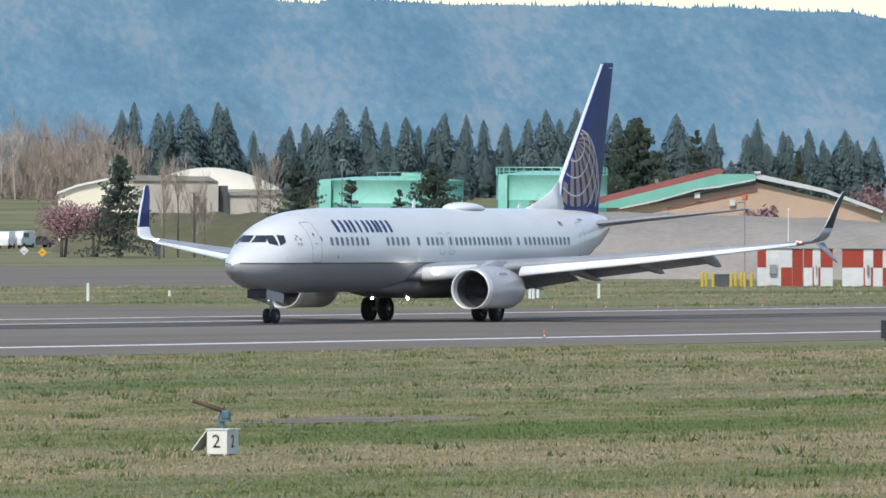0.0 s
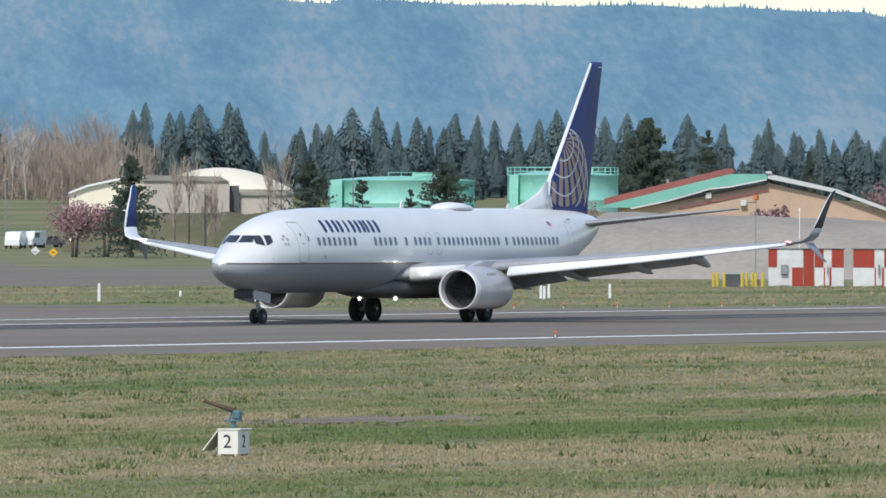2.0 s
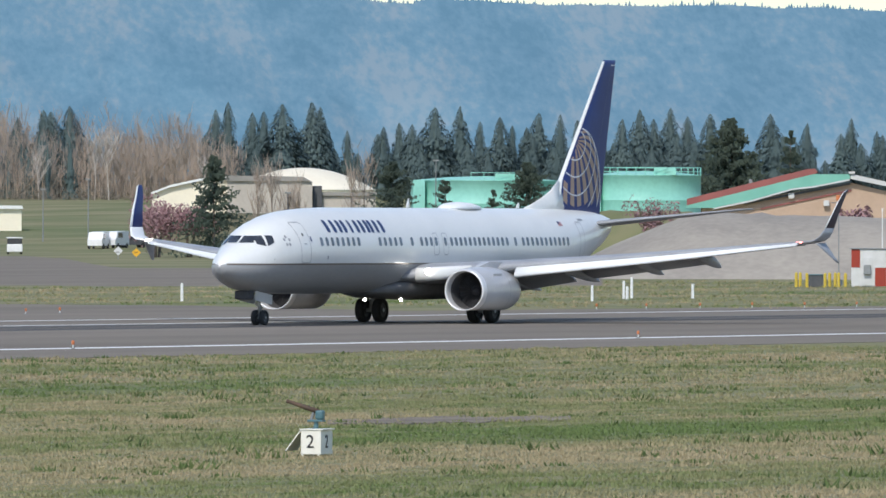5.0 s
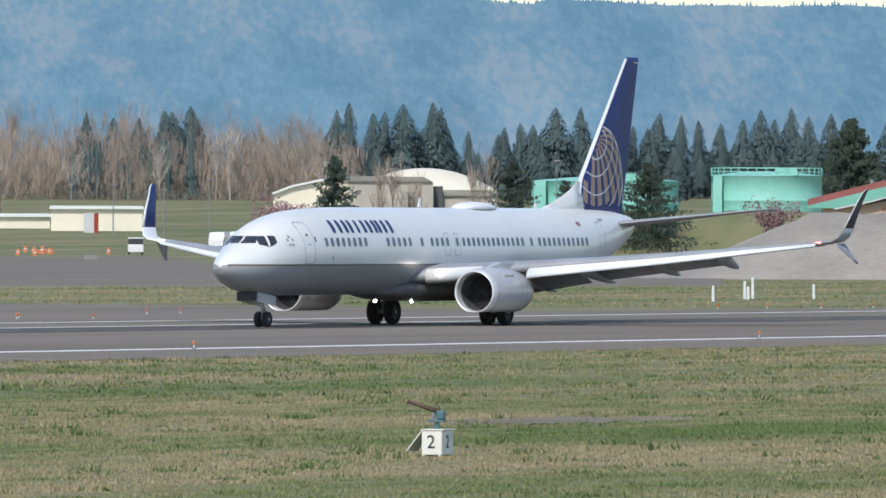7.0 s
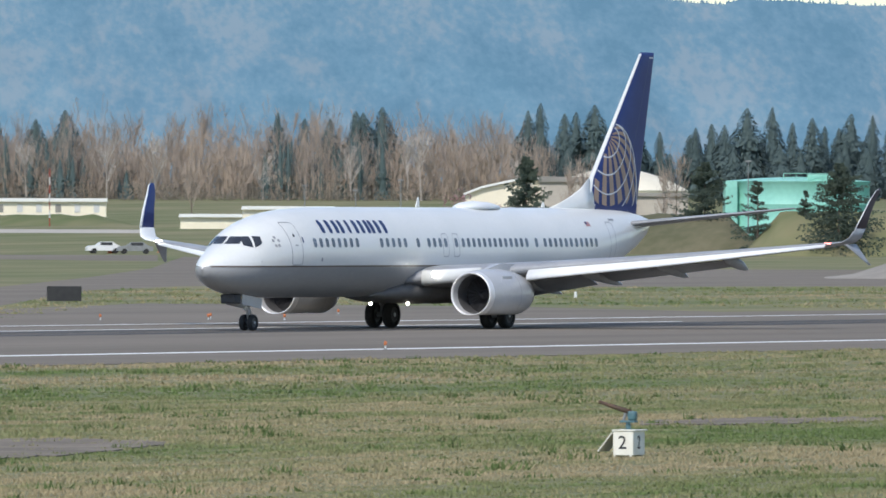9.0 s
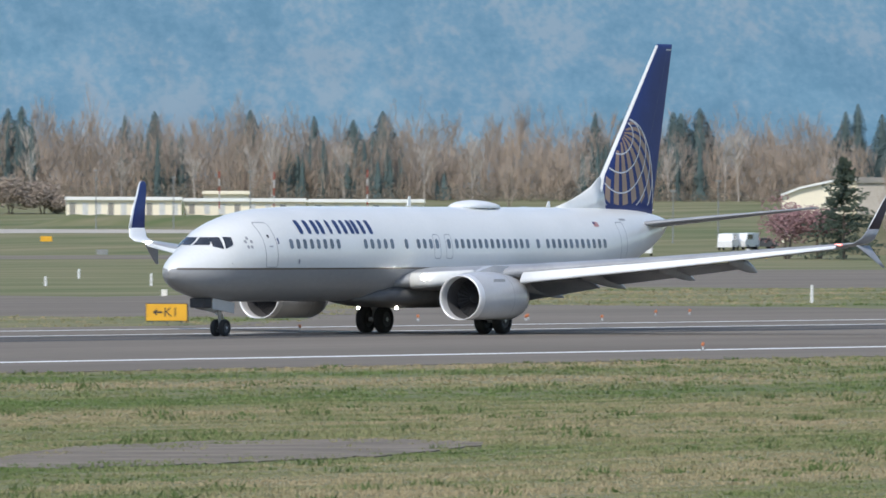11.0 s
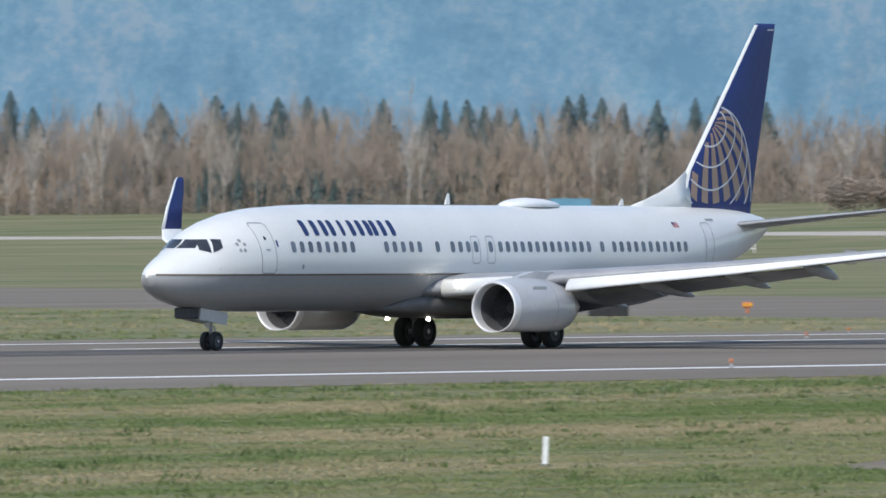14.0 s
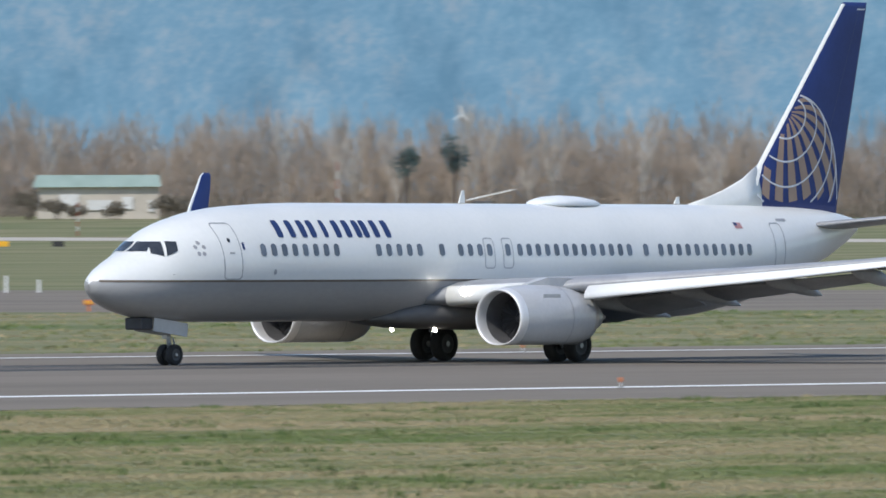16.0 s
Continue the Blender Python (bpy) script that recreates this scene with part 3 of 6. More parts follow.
        pane("cockpit_window", [(2.13, 3.62), (2.42, 3.52), (2.64, 4.00), (2.36, 3.99)])
        pane("cockpit_window", [(2.50, 3.53), (2.93, 3.70), (3.06, 4.00), (2.73, 4.01)])
    # doors and exits
    for side in (-1, 1):
        part("front_door", outline(4.68, 5.54, 2.78, 4.62, 0.035, side, 0.01, 0.16), SEAM, plane, "outlined front passenger door")
        part("rear_door", outline(34.25, 34.95, 3.02, 4.66, 0.035, side, 0.01, 0.16), SEAM, plane, "outlined rear door")
        for x in (18.02, 19.0):
            part("wing_exit", outline(x, x + 0.55, 3.12, 4.14, 0.03, side, 0.01, 0.14), SEAM, plane, "outlined overwing exit")
        part("door_window", patch(5.02, 5.14, 3.98, 4.12, side, 0.015, 2, 5, 0, 0.05), GLASS_DARK, plane)
        part("door_handle", patch(4.98, 5.22, 3.62, 3.66, side, 0.015, 2, 1), SEAM, plane)
        part("small_placard", patch(5.62, 5.72, 3.75, 3.98, side, 0.012, 1, 2), NAVY, plane, "small navy placard")
        part("outflow_vent", patch(7.06, 7.20, 2.93, 3.12, side, 0.012, 2, 5, 0, 0.06), SEAM, plane)
        for i in range(5):
            a = radians(90 + 72 * i)
            cx, cz = 3.78 + 0.17 * math.cos(a), 3.77 + 0.19 * math.sin(a)
            part("emblem_mark", patch(cx - 0.07, cx + 0.07, cz - 0.07, cz + 0.07, side, 0.012, 2, 5, 0, 0.06), SEAM, plane, "pale grey emblem mark")
        part("flag_mark", patch(32.2, 32.62, 4.46, 4.66, side, 0.012, 3, 2), FLAG_RED, plane, "small red striped flag")
        part("flag_canton", patch(32.2, 32.38, 4.56, 4.66, side, 0.018, 2, 1), NAVY, plane)
        part("registration_bar", patch(34.9, 35.5, 4.72, 4.80, side, 0.012, 3, 1), SEAM, plane, "grey registration bar")
        # the name of the line as six plain slabs
        for x0, x1 in ((7.48, 8.42), (8.70, 9.48), (9.84, 10.08), (10.46, 11.30), (11.52, 12.20), (12.44, 13.32)):
            for c0, c1 in ((x0, x0 + 0.30), (x1 - 0.30, x1)) if x1 - x0 > 0.5 else ((x0, x1),):
                part("name_slab", patch(c0, c1, 4.15, 4.70, side, 0.012, 3, 6, 0.0, 0.04), NAVY, plane, "navy blue bar of the airline's name")
    # wings
    ys = [1.0, 2.4, 4.0, 5.6, 7.5, 10.0, 13.0, 15.5, 17.0]
    for side in (-1, 1):
        w = part("wing", wing_loft(side, ys), WING_GREY, plane, "grey swept wing with slats out", smooth=True)
        part("slat", wing_loft(side, [5.75, 8.0, 11.0, 14.0, 16.7], -0.035, 0.17, -0.05, 0.0, -0.55, 0.3, -0.07), SLAT, w, "bright extended leading-edge slat", smooth=True)
        part("inboard_leading_edge", wing_loft(side, [2.0, 2.8, 4.0], -0.01, 0.09, -0.05, -0.02, 0.1, 0.3), WHITE, w, smooth=True)
        part("flap", wing_loft(side, [2.1, 4.0, 5.9], 0.76, 1.04, 0.15, -0.20, 0.24, 0.55), WING_GREY, w, "lowered trailing-edge flap", smooth=True)
        part("flap", wing_loft(side, [6.2, 9.0, 12.3], 0.76, 1.04, 0.15, -0.16, 0.24, 0.55), WING_GREY, w, "lowered trailing-edge flap", smooth=True)
        part("aileron", wing_loft(side, [12.5, 14.5, 16.4], 0.78, 1.0, 0.02, -0.02, 0.04, 0.55), WING_GREY, w, smooth=True)
        for y in (3.6, 6.6, 9.6, 12.3):
            le, ch, z, th = wing_at(y)
            rings = []
            for f, r, dz in ((0.45, 0.02, -0.10), (0.55, 0.14, -0.26), (0.75, 0.20, -0.34), (0.95, 0.20, -0.48), (1.10, 0.13, -0.64), (1.20, 0.03, -0.76)):
                rings.append([(le + ch * f - AXIS, side * y + r * 0.8 * math.cos(t), z + dz * (0.55 + ch / 12) + r * 1.25 * math.sin(t)) for t in [2 * math.pi * i / 10 for i in range(10)]])
            part("flap_fairing", loft(rings), WING_GREY, w, smooth=True)
        # blended winglet and the lower strake
        pts = [(17.0, 3.74, 25.75, 1.60), (17.25, 3.80, 26.0, 1.52), (17.45, 4.0, 26.3, 1.40), (17.57, 4.4, 26.65, 1.25), (17.66, 5.0, 27.15, 1.0), (17.75, 5.6, 27.65, 0.78), (17.84, 6.05, 28.1, 0.55), (17.86, 6.16, 28.4, 0.30)]
        if side > 0:
            pts = [(17.0, 3.74, 25.75, 1.60), (17.5, 3.80, 25.70, 1.52), (17.74, 3.96, 25.70, 1.44), (17.84, 4.36, 25.82, 1.30), (17.92, 5.2, 26.25, 1.04), (17.99, 5.8, 26.68, 0.80), (18.10, 6.25, 27.05, 0.58), (18.14, 6.36, 27.28, 0.32)]
        else:
            pts = [(y, z, le + 0.12 * min(1, k / 4), ch * (1 - 0.22 * min(1, k / 4))) for k, (y, z, le, ch) in enumerate(pts)]
        rings, base = [], []
        for k, (y, z, le, ch) in enumerate(pts):
            a = min(1.0, k / 3.0)
            ring = [(le + c - AXIS, side * (y - h * a), z + h * (1 - a)) for c, h in airfoil(ch, 0.09, 8)]
            (base if k < 4 else rings).append(ring)
            if k == 3:
                rings.append(ring)
        # port root and winglet get darker colours: their shade is painted in
        part("winglet_base", loft(base), SLAT if side > 0 else WING_GREY, w, "pale winglet root", smooth=True)
        part("winglet", loft(rings), BLUE if side > 0 else SHADED_BLUE, w, "blue upturned winglet" if side > 0 else "outer face of the blue winglet, painted dark as in shade", smooth=True)
        edge = [[(le + c - 0.012 - AXIS, side * (y - h * 1.05), z) for c, h in airfoil(ch * (0.22 if side > 0 else 0.10), 0.36 if side > 0 else 0.6, 8)] for y, z, le, ch in pts[3:]]
        part("winglet_leading_edge", loft(edge), SLAT, w, "white leading edge", smooth=True)
        rings = [[(le + c - AXIS, side * (y + h), z) for c, h in airfoil(ch, 0.09, 8)] for y, z, le, ch in ((17.3, 3.72, 26.2, 1.2), (17.45, 3.4, 26.75, 0.85), (17.6, 3.05, 27.35, 0.5), (17.7, 2.8, 27.8, 0.25))]
        part("winglet_strake", loft(rings), WING_GREY, w, "grey downward winglet blade", smooth=True)
        part("tip_light", box(25.62 - AXIS, 25.82 - AXIS, side * 16.75 - 0.15, side * 16.75 + 0.15, 3.70, 3.78, 0.02), RED_LAMP if side < 0 else LAMP_SMALL, w, "small navigation light")
        bm = bmesh.new()
        bmesh.ops.create_uvsphere(bm, u_segments=12, v_segments=8, radius=0.15)
        ob = part("landing_light", bm, LAMP, w, "lit landing light in the wing root", smooth=True)
        ob.location = (16.22 - AXIS, side * 2.42, 2.36)
        for k in (1,):
            bm = bmesh.new()
            bmesh.ops.create_uvsphere(bm, u_segments=12, v_segments=8, radius=0.07)
            ob = part("belly_light", bm, LAMP_SMALL, plane, "lit lamp below the belly", smooth=True)
            ob.location = (16.55 - AXIS, side * 0.92, 1.08)
    # tail
    def fin_ring(z, le, te, grow=0.0):
        ring = []
        for c, h in airfoil(1.0, 0.10, 10):
            x = le + c * (te - le)
            s = 1 if h >= 0 else -1
            ring.append((x - AXIS, s * fin_half(x, z) if 0 < c < 1 else 0.0, z))
        return ring
    zs = [5.0, 5.6, 6.2, 6.66, 7.5, 8.5, 9.5, 10.5, 11.5, 12.2]
    le = lambda z: float(np.interp(z, (5.2, 6.66, 12.36), (34.0, 35.45, 40.3)))
    te = lambda z: float(np.interp(z, (5.2, 12.36), (39.95, 41.7)))
    rings = [fin_ring(z, le(z), te(z)) for z in zs]
    top = [(x * 0.97 + (40.9 - AXIS) * 0.03, y * 0.4, 12.36) for x, y, z in fin_ring(12.3, le(12.36), te(12.36))]
    fin = part("tail_fin", loft(rings + [top]), BLUE, plane, "deep blue tail fin", smooth=True)
    rings = []
    for x, zt, w in ((31.5, 5.30, 0.04), (32.5, 5.52, 0.10), (33.5, 5.80, 0.16), (34.5, 6.16, 0.21), (35.3, 6.62, 0.25)):
        rings.append([(x - AXIS, -w * 1.3, 5.0), (x - AXIS, -w, (5.0 + zt) / 2), (x - AXIS, -w * 0.25, zt - 0.05), (x - AXIS, 0, zt), (x - AXIS, w * 0.25, zt - 0.05), (x - AXIS, w, (5.0 + zt) / 2), (x - AXIS, w * 1.3, 5.0)])
    part("dorsal_fin", loft(rings), WHITE, fin, "white dorsal fillet", smooth=True)
    # white forward strip of the fin root and its leading edge
    for side in (-1, 1):
        vs, fs = [], []
        for i, z in enumerate([5.25, 5.7, 6.2, 6.66, 7.5, 8.5, 9.5, 10.5, 11.5, 12.3]):
            x1 = le(z) + (0.11 if z > 6.66 else 0.11 + (6.66 - z) * 0.44)
            for f in (0.0, 0.25, 0.5, 1.0):
                x = le(z) + (x1 - le(z)) * f
                vs.append((x - AXIS - (0.012 if f == 0 else 0), side * (fin_half(x, z) + (0.012 if f else 0.0)), z))
            if i:
                k = 4 * i
                fs += [(k - 4 + j, k - 3 + j, k + 1 + j, k + j) for j in range(3)]
        part("fin_leading_edge", (vs, fs), WHITE, fin, "white leading edge", smooth=True)
    # globe emblem: tan meridians and pale parallels
    cx, cz, rx, rz = 37.30, 5.72, 2.62, 3.40
    pole = Vector((-0.14, 0.57, 0.81)).normalized()      # x aft, y out of the fin, z up
    east = pole.cross(Vector((0, 1, 0))).normalized()
    south = east.cross(pole)
    def ball(col, lon):
        c, m = radians(col), radians(lon)
        d = pole * math.cos(c) + (south * math.cos(m) + east * math.sin(m)) * math.sin(c)
        return d.y, (cx + rx * d.x, cz + rz * d.z)
    def inside(p):
        return p[1] > 5.36 and p[0] > le(p[1]) + 0.17 + max(0, (6.66 - p[1]) * 0.42) and p[0] < te(p[1]) - 0.03
    def on_fin(p, proud):
        return p[0] - AXIS, -fin_half(*p) - proud, p[1]
    for lon in [22.5 * k + 6 for k in range(16)]:
        vs, fs, last = [], [], False
        for col in range(4, 124, 2):
            row = [ball(col, lon + w) for w in (-6.6, 0, 6.6)]
            seen = all(d > 0.01 and inside(p) for d, p in row)
            if seen:
                b = len(vs)
                vs += [on_fin(p, 0.012) for _, p in row]
                if last:
                    fs += [(b - 3, b, b + 1, b - 2), (b - 2, b + 1, b + 2, b - 1)]
            last = seen
        if len(fs) > 4:
            part("emblem_meridian", (vs, fs), GOLD, fin, "tan stripe of the emblem")
    for col in (21, 36, 51, 66, 81):
        runs, run = [], []
        for k in range(181):
            d, p = ball(col, 180 + 2 * k)
            if d > 0.01 and inside(p):
                run.append(p)
            elif run:
                runs.append(run)
                run = []
        for pts in runs + [run]:
            if len(pts) > 3:
                part("emblem_parallel", fin_decal(pts, lambda i: 0.065, 0.02), PALE, fin, "pale curved line of the emblem")
    rim = [(cx + rx * math.sin(radians(a)), cz + rz * math.cos(radians(a))) for a in range(-20, 105, 3)]
    part("emblem_rim", fin_decal([p for p in rim if inside(p)], lambda i: 0.06, 0.02), PALE, fin, "pale rim of the emblem")
    part("rudder_tip_line", fin_decal([(41.05, 12.12), (41.3, 12.12), (41.55, 12.12)], lambda i: 0.05, 0.012), PALE, fin, "pale line near the fin tip")
    part("rudder_seam", fin_decal([(te(z) - 0.30 * (te(z) - le(z)), z) for z in (5.5, 7, 9, 11, 12.2)], lambda i: 0.025, 0.006), NAVY, fin)
    for side in (-1, 1):
        rings = []
        for f in (0.0, 0.25, 0.5, 0.75, 1.0):
            y, lx, ch, z = 0.5 + 6.67 * f, 37.0 + 4.0 * f, 3.9 - 2.85 * f, 4.52 + 0.76 * f
            rings.append([(lx + c - AXIS, side * y, z + h) for c, h in airfoil(ch, 0.085, 9)])
        part("stabiliser", loft(rings), WING_GREY, plane, "grey horizontal stabiliser", smooth=True)
    # roof dome and blades
    rings = []
    for x, w, h in ((22.75, 0.05, 0.02), (23.1, 0.42, 0.16), (23.6, 0.62, 0.27), (24.3, 0.70, 0.32), (25.2, 0.66, 0.28), (25.9, 0.5, 0.17), (26.5, 0.1, 0.02)):
        rings.append([(x - AXIS, w * math.cos(t), 5.28 + (h * 0.85 + 0.02) * max(0.0, math.sin(t)) - 0.06 * (1 if math.sin(t) < 0 else 0)) for t in [2 * math.pi * i / 20 for i in range(20)]])
    part("antenna_dome", loft(rings), SLAT, plane, "pale low radome on the roof", smooth=True)
    for x, h in ((18.95, 0.42), (30.7, 0.24)):
        part("blade_antenna", ([(x - AXIS, -0.03, 5.3), (x + 0.3 - AXIS, -0.03, 5.3), (x + 0.28 - AXIS, -0.01, 5.3 + h), (x + 0.16 - AXIS, -0.01, 5.3 + h), (x - AXIS, 0.03, 5.3), (x + 0.3 - AXIS, 0.03, 5.3), (x + 0.28 - AXIS, 0.01, 5.3 + h), (x + 0.16 - AXIS, 0.01, 5.3 + h)], [(0, 1, 2, 3), (7, 6, 5, 4), (0, 3, 7, 4), (1, 5, 6, 2), (3, 2, 6, 7)]), WHITE, plane)
    for side in (-1, 1):
        part("pitot_probe", tube((2.55 - AXIS, side * 1.47, 2.95), (2.35 - AXIS, side * 1.60, 2.95), 0.02, seg=6), STRUT, plane)
    engine(plane, -1)
    engine(plane, 1)
    mesh = {}
    gear_leg(plane, -1, mesh)
    gear_leg(plane, 1, mesh)
    g = new("nose_gear")
    g.parent = plane
    g["label"] = "nose landing gear with twin small tyres"
    part("strut", tube((3.9 - AXIS, 0, 1.6), (4.03 - AXIS, 0, 0.36), 0.09, 0.075), STRUT, g, smooth=True)
    part("axle", tube((4.03 - AXIS, -0.32, 0.345), (4.03 - AXIS, 0.32, 0.345), 0.05), STRUT, g)
    part("torque_link", tube((4.18 - AXIS, 0, 0.9), (4.3 - AXIS, 0, 0.62), 0.03), STRUT, g)
    part("taxi_lamp_housing", box(3.78 - AXIS, 3.9 - AXIS, -0.12, 0.12, 0.86, 1.02, 0.02), STRUT, g)
    for side in (-1, 1):
        door = part("gear_door", box(2.75 - AXIS, 4.45 - AXIS, side * 0.40 - 0.02, side * 0.40 + 0.02, -0.22, 0.22, 0.015), NACELLE, g, "pale nose gear door")
        door.matrix_basis = pose(3.6 - AXIS, 0, 1.24, 0, 7, 0) @ pose(AXIS - 3.6, 0, 0)
    # dark box added to stand in for the far door's dark inner side
    part("gear_bay", box(2.2 - AXIS, 2.78 - AXIS, -0.36, 0.36, 1.16, 1.56, 0.06), INTERIOR, g, "dark box standing in for the far gear door's inner side")
    for d in (-0.2, 0.2):
        w = new("wheel")
        w.parent = g
        wheel(w, 4.03, d, 0.345, 0.345, 0.22, mesh)
    return plane


# ---- hills and sky line ----
def hill_material():
    m = bpy.data.materials.new("wooded_hill_painted_haze")
    n, l = tree_of(m)
    b = n["Principled BSDF"]
    b.inputs["Roughness"].default_value = 1.0
    b.inputs["Specular IOR Level"].default_value = 0.0
    tc = n.new("ShaderNodeTexCoord")
    mp = n.new("ShaderNodeMapping")
    turn = n.new("ShaderNodeMapping")
    turn.inputs["Rotation"].default_value = (0, 0, radians(57))
    l.new(tc.outputs["Object"], turn.inputs["Vector"])
    mp.inputs["Scale"].default_value = (1, 0.05, 0.95)
    l.new(turn.outputs[0], mp.inputs["Vector"])
    big, mid, fine = (n.new("ShaderNodeTexNoise") for _ in range(3))
    for t, s, d in ((big, 0.014, 3), (mid, 0.055, 6), (fine, 0.26, 6)):
        t.inputs["Scale"].default_value, t.inputs["Detail"].default_value = s, d
        t.inputs["Roughness"].default_value = 0.62
        l.new(mp.outputs[0], t.inputs["Vector"])
    add = n.new("ShaderNodeMath")
    add.operation = "MULTIPLY_ADD"
    l.new(mid.outputs[0], add.inputs[0])
    add.inputs[1].default_value = 0.85
    l.new(big.outputs[0], add.inputs[2])
    add2 = n.new("ShaderNodeMath")
    add2.operation = "MULTIPLY_ADD"
    l.new(fine.outputs[0], add2.inputs[0])
    add2.inputs[1].default_value = 0.95
    l.new(add.outputs[0], add2.inputs[2])
    ramp = n.new("ShaderNodeValToRGB")
    e = ramp.color_ramp.elements
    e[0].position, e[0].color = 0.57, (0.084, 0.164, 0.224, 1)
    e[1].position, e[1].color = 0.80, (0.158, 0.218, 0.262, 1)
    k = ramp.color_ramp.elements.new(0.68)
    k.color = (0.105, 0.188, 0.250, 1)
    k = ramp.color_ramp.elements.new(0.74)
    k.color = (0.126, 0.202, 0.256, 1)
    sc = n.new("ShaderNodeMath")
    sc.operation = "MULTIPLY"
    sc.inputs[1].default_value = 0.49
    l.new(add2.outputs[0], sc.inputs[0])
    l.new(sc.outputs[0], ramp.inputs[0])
    # distance haze is painted in: blue base colours that also glow faintly
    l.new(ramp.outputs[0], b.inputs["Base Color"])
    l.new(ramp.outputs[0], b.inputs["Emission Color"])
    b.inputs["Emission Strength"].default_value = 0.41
    return m


def hills():
    rnd = random.Random(11)
    cols = list(range(-6200, 3000, 20))
    skyline_u = (-6200, -2000, 0, 420, 480, 560, 590, 700, 800, 900, 1000, 1100, 1200, 1300, 1400, 1500, 1570, 1800, 3000)
    skyline_v = (-160, -120, -30, -8, 2, 7, -3, 2, 9, 8, 11, 7, 13, 12, 20, 20, 33, 60, 120)
    rows = 26
    vs, fs = [], []
    for u in cols:
        top_v = float(np.interp(u, skyline_u, skyline_v)) + rnd.uniform(-1.5, 1.5)
        for j in range(rows):
            f = j / (rows - 1)
            bend = noise.noise(Vector((u * 0.004, f * 3.0, 0.3))) * 90 + noise.noise(Vector((u * 0.016, f * 7.0, 4.3))) * 30
            r = 4330 + 260 * f + bend * (1 - f) * 0.5
            x, y = at(u, r)
            v = 385 + (top_v - 385) * f ** 0.9
            vs.append((x, y, up(v, r)))
    n = len(cols)
    for i in range(n - 1):
        for j in range(rows - 1):
            a = i * rows + j
            fs.append((a, a + rows, a + rows + 1, a + 1))
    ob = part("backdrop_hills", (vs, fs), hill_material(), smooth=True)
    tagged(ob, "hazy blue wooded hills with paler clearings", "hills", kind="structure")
    # trees that stand up on the sky line, in the hills' painted haze
    vs, fs = [], []
    for u in range(-200, 2000, 5):
        u2 = u + rnd.uniform(-2, 2)
        h, w = rnd.uniform(3, 9) if rnd.random() < 0.75 else rnd.uniform(8, 15), rnd.uniform(2.0, 4.5)
        tv = float(np.interp(u2, skyline_u, skyline_v)) + 3
        for q in ((u2 - w, tv), (u2 + w, tv), (u2, tv - h)):
            x, y = at(q[0], 4590)
            vs.append((x, y, up(q[1], 4590)))
        fs.append((len(vs) - 3, len(vs) - 2, len(vs) - 1))
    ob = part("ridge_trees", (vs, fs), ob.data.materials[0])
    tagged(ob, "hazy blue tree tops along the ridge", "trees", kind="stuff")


# ---- trees ----
def conifer_mesh(seed, tall, wide, n=26, droop=0.35, spare=0.0, blunt=0.9, size=1.0):
    """Verts and faces of a conifer crown: many ragged drooping sprays round a stem."""
    rnd = random.Random(seed)
    vs, fs = [], []
    lumps = [(rnd.uniform(0, 6.28), rnd.random(), rnd.uniform(0.25, 0.6)) for _ in range(7)]
    total = n * 16
    for k in range(total):
        f = ((k + rnd.random()) / total) ** 1.45
        z = tall * (0.04 + 0.96 * f)
        reach = wide * 0.5 * (min(1.0, 1.5 * (1 - f) ** blunt) + 0.015)
        a = rnd.uniform(0, 6.283)
        for la, lf, ls in lumps:
            if spare and abs(f - lf) < 0.13 and math.cos(a - la) > 0.3:
                reach *= 1 - spare * ls * 2
        r1 = reach * rnd.uniform(0.70, 1.10)
        r0 = r1 * (1 - rnd.uniform(0.12, 0.30))
        c, s = math.cos(a), math.sin(a)
        w = (0.10 + 0.16 * rnd.random()) * reach + 0.012 * tall * rnd.random() + 0.05
        w *= size + 0.1
        d = droop * r1 * rnd.uniform(0.0, 1.0)
        h = tall * rnd.uniform(0.014, 0.036) * size
        b = len(vs)
        # a drooping spray: narrow at the stem, two shoulders, a tip
        rm, lift = r0 * 0.35 + r1 * 0.65, rnd.uniform(-0.3, 0.3) * w
        vs += [(c * r0, s * r0, z + h), (c * rm - s * w, s * rm + c * w, z - h * 0.4 - d * 0.5 + lift), (c * r1, s * r1, z - h * 1.5 - d), (c * rm + s * w, s * rm - c * w, z - h * 0.4 - d * 0.5 - lift)]
        fs += [(b, b + 2, b + 1), (b, b + 3, b + 2)]
    # close inner boughs round the stem
    b = len(vs)
    for i in range(13):
        f = i / 12.5
        reach = wide * 0.5 * (min(1.0, 1.5 * (1 - f) ** blunt) + 0.015) * 0.42
        for j in range(10):
            a, q = j * 0.6283 + i * 0.3, reach * rnd.uniform(0.8, 1.05)
            vs.append((q * math.cos(a), q * math.sin(a), tall * (0.03 + 0.94 * f) + tall * rnd.uniform(-0.015, 0.015)))
            if i:
                fs.append((b + (i - 1) * 10 + j, b + (i - 1) * 10 + (j + 1) % 10, b + i * 10 + (j + 1) % 10, b + i * 10 + j))
    return vs, fs


